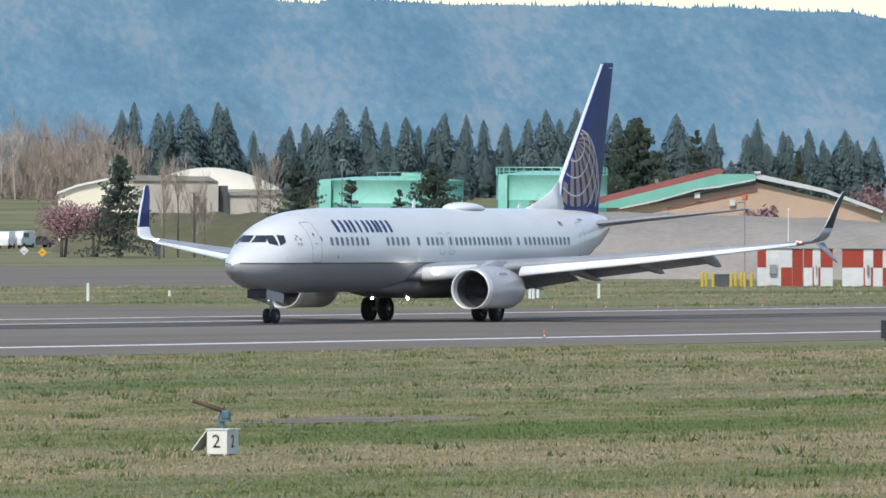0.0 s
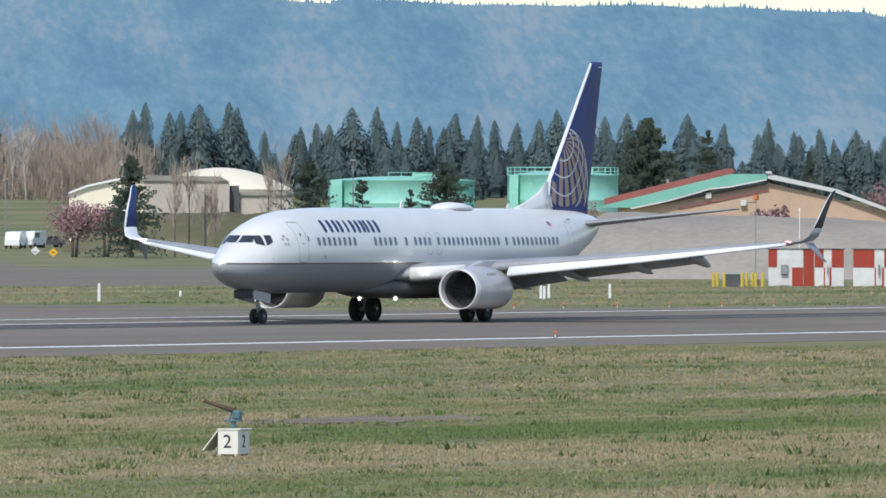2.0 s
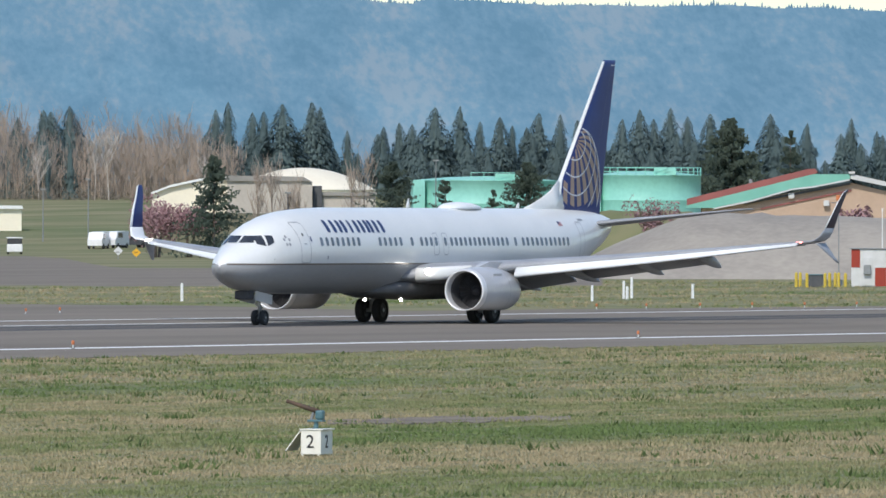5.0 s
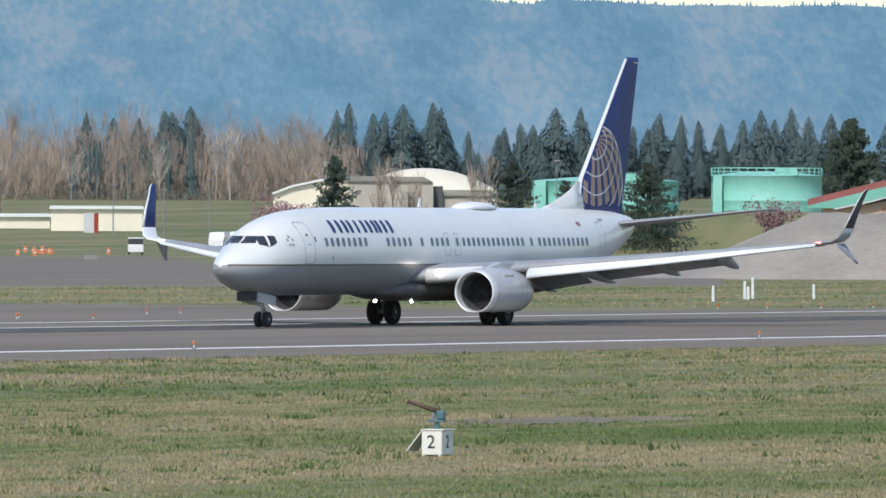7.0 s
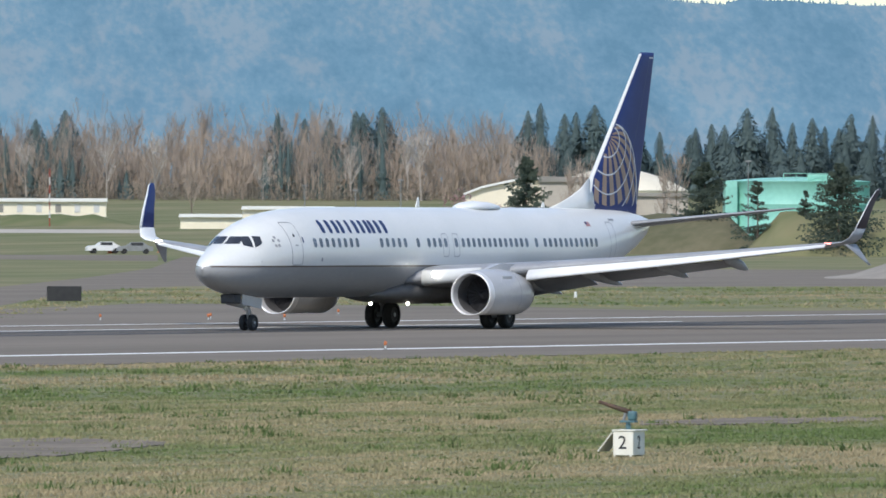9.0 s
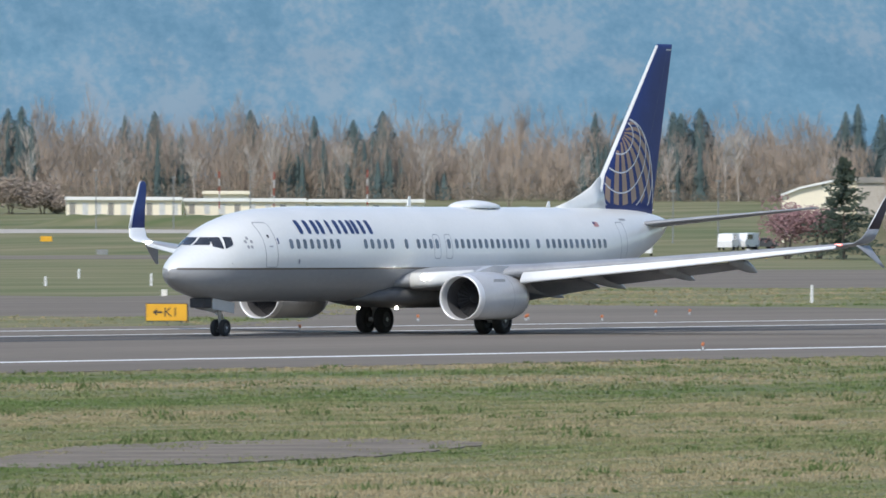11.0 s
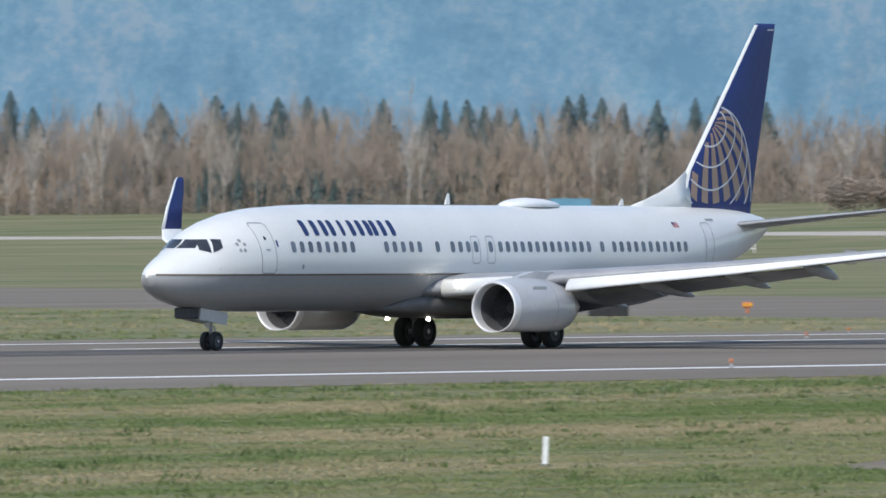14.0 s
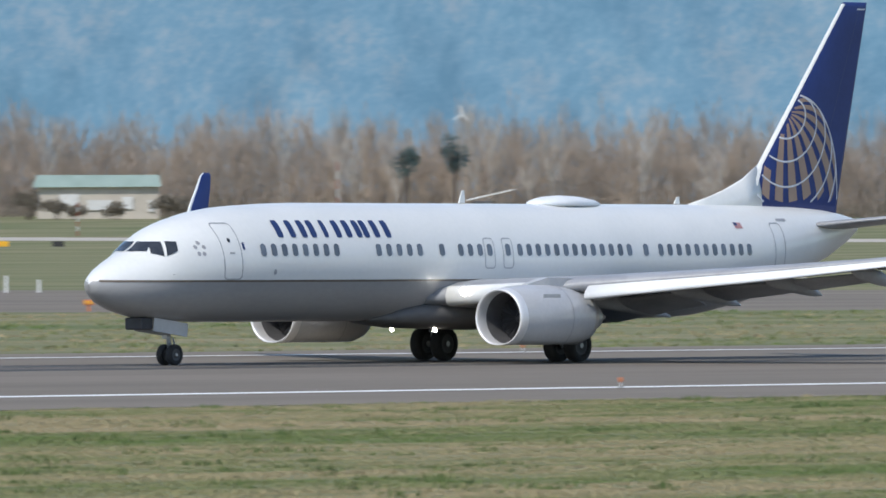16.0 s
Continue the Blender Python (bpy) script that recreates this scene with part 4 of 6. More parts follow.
def open_fir_mesh(seed, tall, wide, levels=20, gap=0.3):
    """Verts and faces of an open fir: whorls of uneven boughs, each a row of small sprays."""
    rnd = random.Random(seed)
    vs, fs = [], []
    lean = rnd.uniform(0, 6.28)
    for lv in range(levels):
        f = (lv + rnd.uniform(-0.3, 0.3)) / levels
        z0 = tall * (0.10 + 0.89 * max(f, 0))
        reach = wide * 0.5 * (1.15 * (1 - max(f, 0)) ** 0.9 + 0.03)
        for arm in range(rnd.randint(7, 10)):
            a = rnd.uniform(0, 6.283)
            if rnd.random() < gap:
                continue
            ln = reach * rnd.uniform(0.55, 1.15) * (1 + 0.18 * math.cos(a - lean))
            rise_of = rnd.uniform(-0.35, 0.15) + 0.45 * f
            for k in range(30):
                g = 0.10 + 0.90 * (k + rnd.random()) / 30
                b = a + rnd.uniform(-0.22, 0.22)
                q = ln * g
                cx, cy = q * math.cos(b), q * math.sin(b)
                cz = z0 + rise_of * q + rnd.uniform(-0.02, 0.02) * tall
                w, h = tall * rnd.uniform(0.008, 0.020), tall * rnd.uniform(0.010, 0.026)
                c = rnd.uniform(0, 6.283)
                o = len(vs)
                vs += [(cx - w * math.cos(c), cy - w * math.sin(c), cz + 0.3 * h), (cx + w * math.cos(c), cy + w * math.sin(c), cz + 0.3 * h), (cx + 0.3 * w * math.cos(b), cy + 0.3 * w * math.sin(b), cz - h), (cx + w * math.cos(b), cy + w * math.sin(b), cz + h * 0.2)]
                fs += [(o, o + 2, o + 1), (o, o + 3, o + 2)]
    return vs, fs


def conifer(name, x, y, z, seed, tall, wide, material, label, group="", n=26, spare=0.0, blunt=0.9, size=1.0, levels=0, gap=0.3):
    t = thing(name, pose(x, y, z, 0, 0, seed * 37 % 360), label, "tree", group)
    part("trunk", tube((0, 0, -0.5), (0, 0, tall * 0.9), tall * 0.018, 0.03, 7), BARK, t, "brown trunk")
    crown = part("crown", open_fir_mesh(seed, tall, wide, levels, gap) if levels else conifer_mesh(seed, tall, wide, n, spare=spare, blunt=blunt, size=size), material, t, "dark green drooping boughs", smooth=not levels)
    if levels:
        return t
    # needles stand out from the stem on all sides
    crown.data.normals_split_custom_set_from_vertices([Vector((v.co.x, v.co.y, 0.45 * math.hypot(v.co.x, v.co.y) + 0.01)).normalized() for v in crown.data.vertices])
    return t


FAR_FIRS = "-1935:190 -1890:197 -1843:168 -1818:165 -1782:171 -1743:180 -1683:175 -1617:172 -1576:168 -1492:178 -1267:193 -1243:190 -1061:205 -1008:198 -838:195 -726:205 -656:212 -604:197 -227:200 -180:210 -135:210 -90:197 -77:200 -43:190 215:195 237:182 280:200 300:198 333:185 385:182 400:190 448:232 512:225 540:218 563:220 603:190 648:188 683:215 718:207 740:222 765:225 787:200 825:202 855:212 895:217 935:210 965:193 990:210 1020:190 1050:205 1090:200 1112:212 1197:200 1262:217 1340:208 1385:230 1430:225 1455:245 1495:228 1545:240 -2864:168 -2829:162 -2789:190 -2672:183 -2563:182 -2466:170 -2426:180 -2401:184 -2356:172 -2304:170 -2274:188 -2169:175 -2086:168 -2059:176 -2021:175 -1992:186 -1965:192"


def far_firs():
    rnd = random.Random(5)
    kinds = {}
    for k, item in enumerate(FAR_FIRS.split()):
        u, v = (float(q) for q in item.split(":"))
        r = 1972 + rnd.uniform(-14, 30) if u < 200 else 1960 + rnd.uniform(0, 120)
        x, y = at(u, r)
        z = rise(x, y)
        tall = up(v, r) - z
        key = k % 6
        if key not in kinds:
            kinds[key] = (conifer("fir_tree", x, y, z, 40 + key, 18.0, 6.2 + 0.5 * key, HAZED_CONIFER, "tall dark fir tree in the far wood", "far firs", 210, 0.3, 0.74, 0.16), 18.0)
            kinds[key][0].scale = (tall / 18.0,) * 3
        else:
            src, h0 = kinds[key]
            ob = copy_thing(src, pose(x, y, z, 0, 0, rnd.uniform(0, 360)))
            w = tall / h0
            ob.scale = (w * rnd.uniform(0.85, 1.25), w * rnd.uniform(0.85, 1.25), w)
    # lower firs that close the wood behind the tanks
    for i in range(62):
        u = 190 + i * 22 + rnd.uniform(-10, 10)
        v = rnd.uniform(235, 285)
        r = rnd.uniform(1940, 2080)
        x, y = at(u, r)
        z = rise(x, y)
        src, h0 = kinds[i % 6]
        ob = copy_thing(src, pose(x, y, z, 0, 0, rnd.uniform(0, 360)))
        w = (up(v, r) - z) / h0
        ob.scale = (w * 1.35, w * 1.35, w)


def bare_tree(rnd, tall, lean=0.0, dense=1.0):
    """Verts and faces of a leafless tree: stem, forked limbs and a haze of twigs, as thin blades."""
    vs, fs = [], []
    def blade(p, q, w0, w1, a):
        c, s = math.cos(a), math.sin(a)
        b = len(vs)
        vs.extend([(p[0] - c * w0, p[1] - s * w0, p[2]), (p[0] + c * w0, p[1] + s * w0, p[2]), (q[0] + c * w1, q[1] + s * w1, q[2]), (q[0] - c * w1, q[1] - s * w1, q[2])])
        fs.append((b, b + 1, b + 2, b + 3))
    top = (lean * tall, 0, tall * 0.8)
    for a in (0, 1.57):
        blade((0, 0, 0), top, 0.11, 0.03, a)
    wide = tall * rnd.uniform(0.12, 0.22)
    for i in range(int(15 * dense)):
        f = rnd.uniform(0.25, 0.95)
        p = (top[0] * f, 0, tall * 0.8 * f)
        a = rnd.uniform(0, 6.28)
        ln = wide * (1.15 - 0.6 * f) * rnd.uniform(0.6, 1.2)
        q = (p[0] + ln * math.cos(a), p[1] + ln * math.sin(a), p[2] + ln * rnd.uniform(1.8, 3.6))
        blade(p, q, 0.045, 0.018, rnd.uniform(0, 3))
        for j in range(int(14 * dense)):
            g = rnd.uniform(0.25, 1.0)
            s = tuple(p[m] * (1 - g) + q[m] * g for m in range(3))
            t = rnd.uniform(0.7, 2.3)
            b = rnd.uniform(0, 6.28)
            e = (s[0] + t * 0.34 * math.cos(b), s[1] + t * 0.34 * math.sin(b), s[2] + t * rnd.uniform(0.5, 1.1))
            blade(s, e, 0.027, 0.008, rnd.uniform(0, 3))
    return vs, fs


def merge(name, items, material, label, category):
    """One stuff object out of many placed (verts, faces, place, turn, scale)."""
    V, F, o = [], [], 0
    for vs, fs, p, turn, k in items:
        a = np.asarray(vs, dtype=float)
        c, s = math.cos(turn), math.sin(turn)
        a = np.stack([(a[:, 0] * c - a[:, 1] * s) * k[0] + p[0], (a[:, 0] * s + a[:, 1] * c) * k[0] + p[1], a[:, 2] * k[1] + p[2]], 1)
        V.extend(map(tuple, a))
        F.extend(tuple(i + o for i in f) for f in fs)
        o += len(vs)
    ob = part(name, (V, F), material)
    return tagged(ob, label, category, kind="stuff")


def woods():
    rnd = random.Random(21)
    kinds = [bare_tree(rnd, 15.0, rnd.uniform(-0.04, 0.04), 1.25) for _ in range(9)]
    items, brush, pale, thick = [], [], [], []
    ceiling_u = (-5300, -4506, -4200, -3900, -3500, -3199, -2900, -2500, -2000, -1600, -1281, -900, -500, -100, 60, 250)
    ceiling_v = (200, 185, 205, 195, 200, 195, 205, 185, 195, 195, 205, 200, 210, 205, 205, 215)
    for row in range(4):
        u = -5300.0
        while u < 250 - row * 12:
            r = 1935 + row * 22 + rnd.uniform(-8, 8)
            x, y = at(u, r)
            z = rise(x, y)
            v = float(np.interp(u, ceiling_u, ceiling_v)) + 38 * noise.noise(Vector((u * 0.012, row * 3.0, 2))) + rnd.uniform(-8, 62) + (26 if row == 0 else 0)
            tall = up(v, r) - z
            vs, fs = kinds[rnd.randrange(len(kinds))]
            light = rnd.random() < 0.04
            if light:
                x, y = at(u, 1924)
                z = rise(x, y)
            (pale if light else items).append((vs, fs, (x, y, z - 0.3), rnd.uniform(0, 6.28), (rnd.uniform(1.0, 1.3) if light else rnd.uniform(0.8, 1.25), tall / 15.0)))
            u += rnd.uniform(9, 26)
    merge("bare_woods", items, TWIGS, "leafless brown woods along the airfield's edge", "woods")
    merge("pale_trunks", pale, PALE_BARK, "pale leafless birches among the brown woods", "trees")
    # undergrowth: ragged low bushes
    bush = []
    for k in range(5):
        vs, fs = [], []
        for i in range(240):
            a, e, t = rnd.uniform(0, 6.28), rnd.uniform(0, 1), rnd.uniform(0.5, 1.0)
            c = (2.4 * t * math.cos(a) * (1 - 0.5 * e), 2.4 * t * math.sin(a) * (1 - 0.5 * e), 4.0 * e * t)
            b = len(vs)
            for _ in range(3):
                vs.append((c[0] + rnd.uniform(-0.13, 0.13), c[1] + rnd.uniform(-0.13, 0.13), max(0, c[2] + rnd.uniform(-0.55, 0.55))))
            fs.append((b, b + 1, b + 2))
        bush.append((vs, fs))
    for row in range(3):
        u = -5300.0
        while u < 260:
            r = 1925 + row * 30 + rnd.uniform(-8, 8)
            x, y = at(u, r)
            vs, fs = bush[rnd.randrange(5)]
            brush.append((vs, fs, (x, y, rise(x, y) - 0.2), rnd.uniform(0, 6.28), (rnd.uniform(0.8, 1.3), rnd.uniform(0.35, 0.95))))
            u += rnd.uniform(14, 30)
    sprig = []
    for k in range(5):
        vs, fs = [], []
        for i in range(150):
            a, q, z0 = rnd.uniform(0, 6.28), 2.6 * rnd.random() ** 0.5, 4.2 * rnd.random() ** 1.4
            b, c, lean = rnd.uniform(0, 6.28), rnd.uniform(0.04, 0.13), rnd.uniform(-0.4, 0.4)
            x0, y0 = q * math.cos(a), q * math.sin(a)
            o = len(vs)
            vs += [(x0 - c * math.cos(b), y0 - c * math.sin(b), z0), (x0 + c * math.cos(b), y0 + c * math.sin(b), z0), (x0 + lean, y0 + lean * 0.5, z0 + rnd.uniform(0.8, 1.9))]
            fs.append((o, o + 1, o + 2))
        sprig.append((vs, fs))
    for row in range(3):
        u = -5300.0
        while u < 250:
            r = 1938 + row * 34 + rnd.uniform(-8, 8)
            x, y = at(u, r)
            vs, fs = sprig[rnd.randrange(5)]
            thick.append((vs, fs, (x, y, rise(x, y) - 0.2), rnd.uniform(0, 6.28), (rnd.uniform(0.5, 0.9), rnd.uniform(1.0, 2.1))))
            u += rnd.uniform(11, 26)
    merge("saplings", thick, TWIGS, "grey-brown saplings filling the woods' lower storey", "saplings")
    merge("undergrowth", brush, BRUSH, "dry brown undergrowth below the woods", "bushes")
    # evergreen clumps inside the woods
    green = []
    small = [conifer_mesh(90 + k, 6.5, 3.4, 18, spare=0.5, blunt=0.7, size=0.34) for k in range(4)]
    for u, w, v0, n in ((-2900, 60, 280, 10), (-2440, 90, 285, 40), (-2290, 50, 290, 22), (-2200, 60, 310, 18), (-2060, 50, 330, 14), (-1000, 60, 230, 20), (-730, 90, 240, 24), (-100, 70, 235, 24), (-220, 40, 240, 14), (-1250, 50, 215, 18), (-600, 40, 230, 16), (-2000, 25, 335, 10), (-500, 22, 300, 8)):
        for i in range(n):
            uu = u + rnd.gauss(0, w * 0.45)
            r = 1929 + rnd.uniform(0, 34)
            x, y = at(uu, r)
            z = rise(x, y)
            vs, fs = small[rnd.randrange(4)]
            h = (up(v0 + rnd.uniform(0, 50), r) - z)
            green.append((vs, fs, (x, y, z), rnd.uniform(0, 6.28), (rnd.uniform(0.55, 1.0), h / 6.5)))
    merge("evergreen_clumps", green, HAZED_CONIFER, "dark evergreen clumps inside the bare woods", "trees")


def leafy(name, u, r, v_top, wide, material, label, trunks=2, seed=1, n=520, base=None, crown="crown"):
    """Small rounded tree: trunks, limbs, and a crown of many small clumps with gaps."""
    rnd = random.Random(seed)
    x, y = at(u, r)
    z = rise(x, y) if base is None else base
    tall = up(v_top, r) - z
    w = wide * r / 20000 / 2
    t = thing(name, pose(x, y, z), label, "tree")
    bm = bmesh.new()
    for k in range(trunks):
        a = rnd.uniform(0, 6.28)
        q = (w * 0.4 * (k - (trunks - 1) / 2), rnd.uniform(-0.4, 0.4), tall * 0.45)
        tube((q[0] * 0.4, 0, -0.3), q, tall * 0.03, tall * 0.018, 7, bm)
        for j in range(5):
            b = rnd.uniform(0, 6.28)
            tube(q, (q[0] + w * 0.6 * math.cos(b), q[1] + w * 0.6 * math.sin(b), tall * rnd.uniform(0.55, 0.85)), tall * 0.014, 0.02, 5, bm)
    part("trunk", bm, BARK, t, "dark branching trunks")
    lobes = [(rnd.uniform(-0.62, 0.62) * w, rnd.uniform(-0.5, 0.5) * w, tall * rnd.uniform(0.48, 0.80), w * rnd.uniform(0.30, 0.5)) for _ in range(9)]
    vs, fs = [], []
    for i in range(n * 3):
        lx, ly, lz, lr = lobes[rnd.randrange(9)]
        d = Vector((rnd.gauss(0, 1), rnd.gauss(0, 1), rnd.gauss(0, 0.8))).normalized() * lr * rnd.uniform(0.5, 1.1)
        c = Vector((lx, ly, lz)) + d
        b = len(vs)
        s = rnd.uniform(0.10, 0.26) * max(1.0, w / 5)
        for _ in range(4):
            vs.append((c.x + rnd.uniform(-s, s), c.y + rnd.uniform(-s, s), c.z + rnd.uniform(-s, s)))
        fs += [(b, b + 1, b + 2), (b, b + 2, b + 3), (b, b + 3, b + 1)]
    part(crown, (vs, fs), material, t)
    return t


def near_trees():
    for k, (u, r, vt, wide, levels, gap, lab) in enumerate(((212, 1340, 274, 118, 22, 0.22, "open dark fir beside the blossom trees"), (528, 1420, 283, 120, 24, 0.12, "dense dark fir near the tanks"), (622, 1400, 311, 66, 13, 0.38, "thin dark fir before a green tank"), (765, 1390, 286, 140, 26, 0.10, "broad dark fir before a green tank"), (706, 1400, 330, 50, 14, 0.3, "small dark fir before a green tank"), (1128, 1480, 206, 155, 34, 0.05, "broad tall dark fir behind the tan building"), (1232, 1480, 222, 66, 15, 0.45, "ragged dark pine behind the tan building"), (1412, 1450, 262, 44, 20, 0.1, "small olive fir behind the tan building"))):
        x, y = at(u, r)
        z = rise(x, y)
        conifer("fir_tree", x, y, z, 70 + k, up(vt, r) - z, 1.25 * wide * r / 20000, CONIFER, lab, levels=levels, gap=gap)
    for u, vt, wide, seed in ((-3786, 222, 62, 61), (-3703, 205, 60, 62)):
        leafy("ivy_tree", u, 1915, vt, wide, HAZED_CONIFER, "dark ivy-covered tree among the bare woods", 1, seed, 520)
    for u, vt, wide, seed in ((-4455, 338, 60, 81), (-4405, 356, 46, 82), (-4372, 364, 40, 83), (-4300, 362, 50, 84), (-4215, 345, 56, 85), (-4180, 352, 60, 86)):
        leafy("brown_bush", u, 1872, vt, wide, BRUSH, "low brown bush before the far building", 3, seed, 500)
    for u, vt, wide, seed in ((-1262, 322, 120, 63), (-1205, 332, 110, 64), (-1330, 318, 130, 65), (-1178, 352, 60, 66)):
        leafy("brown_thicket", u, 1760, vt, wide, TWIGS, "rounded brown leafless thicket on the far grass", 2, seed, 1800)
    leafy("plum_tree", 112, 1345, 352, 150, BLOSSOM, "pink blossoming plum tree on the far grass", 2, 31, 900)
    leafy("plum_tree", 168, 1352, 352, 125, BLOSSOM, "pink blossoming plum tree beside a fir", 2, 32, 800)
    leafy("blossom_bush", 985, 1330, 332, 110, BLOSSOM, "pinkish blossoming bush near a green tank", 3, 33, 420)
    leafy("blossom_bush", 1350, 960, 348, 90, BLOSSOM, "reddish bare bush before the tan building", 3, 34, 380)
    leafy("reddish_tree", 1540, 1500, 318, 110, BLOSSOM, "reddish budding tree behind the tan building", 2, 35, 420)
    rnd = random.Random(8)
    for u, r, vt in ((290, 1345, 300), (315, 1350, 285), (345, 1352, 330), (362, 1346, 335), (478, 1470, 262), (-380, 1700, 300), (455, 1460, 300)):
        x, y = at(u, r)
        z = rise(x, y)
        t = thing("bare_tree", pose(x, y, z), "slender leafless tree on the far grass", "tree", "slender bare trees")
        vs, fs = bare_tree(rnd, up(vt, r) - z, 0.0, 1.3)
        part("bare_crown", (vs, fs), TWIGS, t, "brown leafless branches")
        part("trunk", tube((0, 0, -0.3), (0, 0, (up(vt, r) - z) * 0.7), 0.13, 0.05, 6), BARK, t)


# ---- built things of the far side ----
def front(u0, r):
    """Pose on the ground of the sight line u0, its -y side towards the camera."""
    x, y = at(u0, r)
    return pose(x, y, 0, 0, 0, facing(u0))


def slab(name, pts, u0, r, y0, y1, material, parent, label=""):
    """Prism whose face, seen from the camera, has the outline pts (u, v); from y0 to y1 in depth."""
    if name in ("wall", "body", "annexe", "low_wall", "side_wing", "end_panel", "gable_wall"):
        x, y = at(u0, r)
        low, foot = max(v for _, v in pts), 389.6 + (EYE[2] - rise(x, y)) * 20000 / r + 3
        pts = [(u, foot if v == low and foot > v else v) for u, v in pts]
    p = [((u - u0) * r / 20000, up(v, r)) for u, v in pts]
    n = len(p)
    vs = [(x, y0, z) for x, z in p] + [(x, y1, z) for x, z in p]
    fs = [(i, n + i, n + (i + 1) % n, (i + 1) % n) for i in range(n)] + [tuple(range(n)), tuple(range(2 * n - 1, n - 1, -1))]
    bm = bmesh.new()
    bv = [bm.verts.new(v) for v in vs]
    for f in fs:
        bm.faces.new([bv[i] for i in f])
    bmesh.ops.recalc_face_normals(bm, faces=bm.faces[:])
    return part(name, bm, material, parent, label)


def tanks():
    r = 1450
    for u0, ru, vt, railed in ((690, 130, 320, False), (976, 98, 310, True)):
        x, y = at(u0, r)
        t = thing("storage_tank", pose(x, y, rise(x, y), 0, 0, facing(u0)), "mint green steel storage tank", "tank", "green storage tanks")
        R, h = ru * r / 20000, up(vt, r) - rise(x, y)
        part("shell", lathe([(-0.5, R), (h * 0.33, R), (h * 0.335, R + 0.03), (h * 0.34, R), (h * 0.66, R), (h * 0.665, R + 0.03), (h * 0.67, R), (h - 0.05, R), (h, R + 0.08), (h + 0.06, R)], 48, "z"), TANK_GREEN, t, smooth=True)
        part("roof", lathe([(h + 0.05, R), (h + 0.45, R * 0.5), (h + 0.6, 0.02)], 48, "z"), TANK_GREEN, t, smooth=True)
        rail = bmesh.new()
        for i in range(36):
            a = 2 * math.pi * i / 36
            b = 2 * math.pi * (i + 1) / 36
            p, q = (R * math.cos(a), R * math.sin(a)), (R * math.cos(b), R * math.sin(b))
            if railed or i % 36 in (26, 27, 28, 29):
                tube((*p, h), (*p, h + 1.0), 0.05, seg=5, bm=rail)
                for dz in (0.5, 1.0):
                    tube((*p, h + dz), (*q, h + dz), 0.04, seg=5, bm=rail)
        part("railing", rail, TANK_GREEN, t)
        part("stair", box(-R * 0.96, -R * 0.8, -R * 0.75, -R * 0.6, 0, h), TANK_GREEN, t)
        part("top_platform", box(R * 0.15, R * 0.55, -R * 0.9, -R * 0.5, h, h + 0.9, 0.05), TANK_GREEN, t)
    # cream low buildings and domed tank
    u0, r = 300, 1500
    t = thing("domed_reservoir", front(370, r + 60), "cream reservoir with a low domed roof", "reservoir")
    x, y = at(370, r + 60)
    R, h = 128 * (r + 60) / 20000, up(338, r + 60)
    part("wall", lathe([(5.0 - 5.0, R), (h, R), (h + 0.1, R + 0.1)], 48, "z"), TANK_WHITE, t, smooth=True)
    ht = up(299, r + 60) - h
    part("domed_roof", lathe([(h + 0.1, R + 0.1)] + [(h + 0.1 + ht * (1 - f * f), max(R * f, 0.02)) for f in [1 - 0.1 * k for k in range(1, 11)]], 48, "z"), TANK_WHITE, t, smooth=True)
    rail = bmesh.new()
    for i in range(40):
        a = math.pi + math.pi * i / 40
        z = h + 0.1 + ht * 0.56
        p = (R * 0.66 * math.cos(a), R * 0.66 * math.sin(a))
        tube((*p, z), (*p, z + 0.55), 0.025, seg=4, bm=rail)
        b = math.pi + math.pi * (i + 1) / 40
        tube((*p, z + 0.55), (R * 0.66 * math.cos(b), R * 0.66 * math.sin(b), z + 0.55), 0.03, seg=4, bm=rail)
    bmesh.ops.remove_doubles(rail, verts=rail.verts, dist=0.06)
    part("roof_rail", rail, GALV, t)
    b = thing("low_building", front(200, r), "cream low building with a pitched roof", "building")
    slab("wall", [(103, 362), (103, 345), (135, 334), (190, 322), (250, 318), (250, 362)], 200, r, 0, 12, TANK_WHITE, b)
    slab("roof", [(101, 346), (135, 333), (190, 321), (252, 317), (252, 313), (190, 317), (135, 329), (101, 342)], 200, r, -0.6, 12.5, WHITE, b, "white roof edge")
    b = thing("pump_house", front(320, r), "grey concrete pump house with a parapet", "building")
    slab("wall", [(236, 376), (236, 322), (386, 322), (386, 376)], 320, r, -6, 6, PALE_CONCRETE, b)
    slab("parapet", [(234, 322), (234, 312), (370, 314), (384, 322)], 320, r, -6.4, 5, CONCRETE, b, "weathered grey parapet")
    # side wing: its shade is painted as a dark colour
    slab("side_wing", [(386.5, 376), (386.5, 330), (403, 330), (403, 376)], 320, r, -4, 6, DARK_STEEL, b, "side wing painted dark as in shade")
    slab("low_wall", [(403.5, 372), (403.5, 347), (498, 347), (498, 372)], 320, r, -3, 4, PALE_CONCRETE, b)
    slab("low_wall_cap", [(402, 347), (402, 341), (500, 341), (500, 347)], 320, r, -3.4, 4.4, CONCRETE, b)


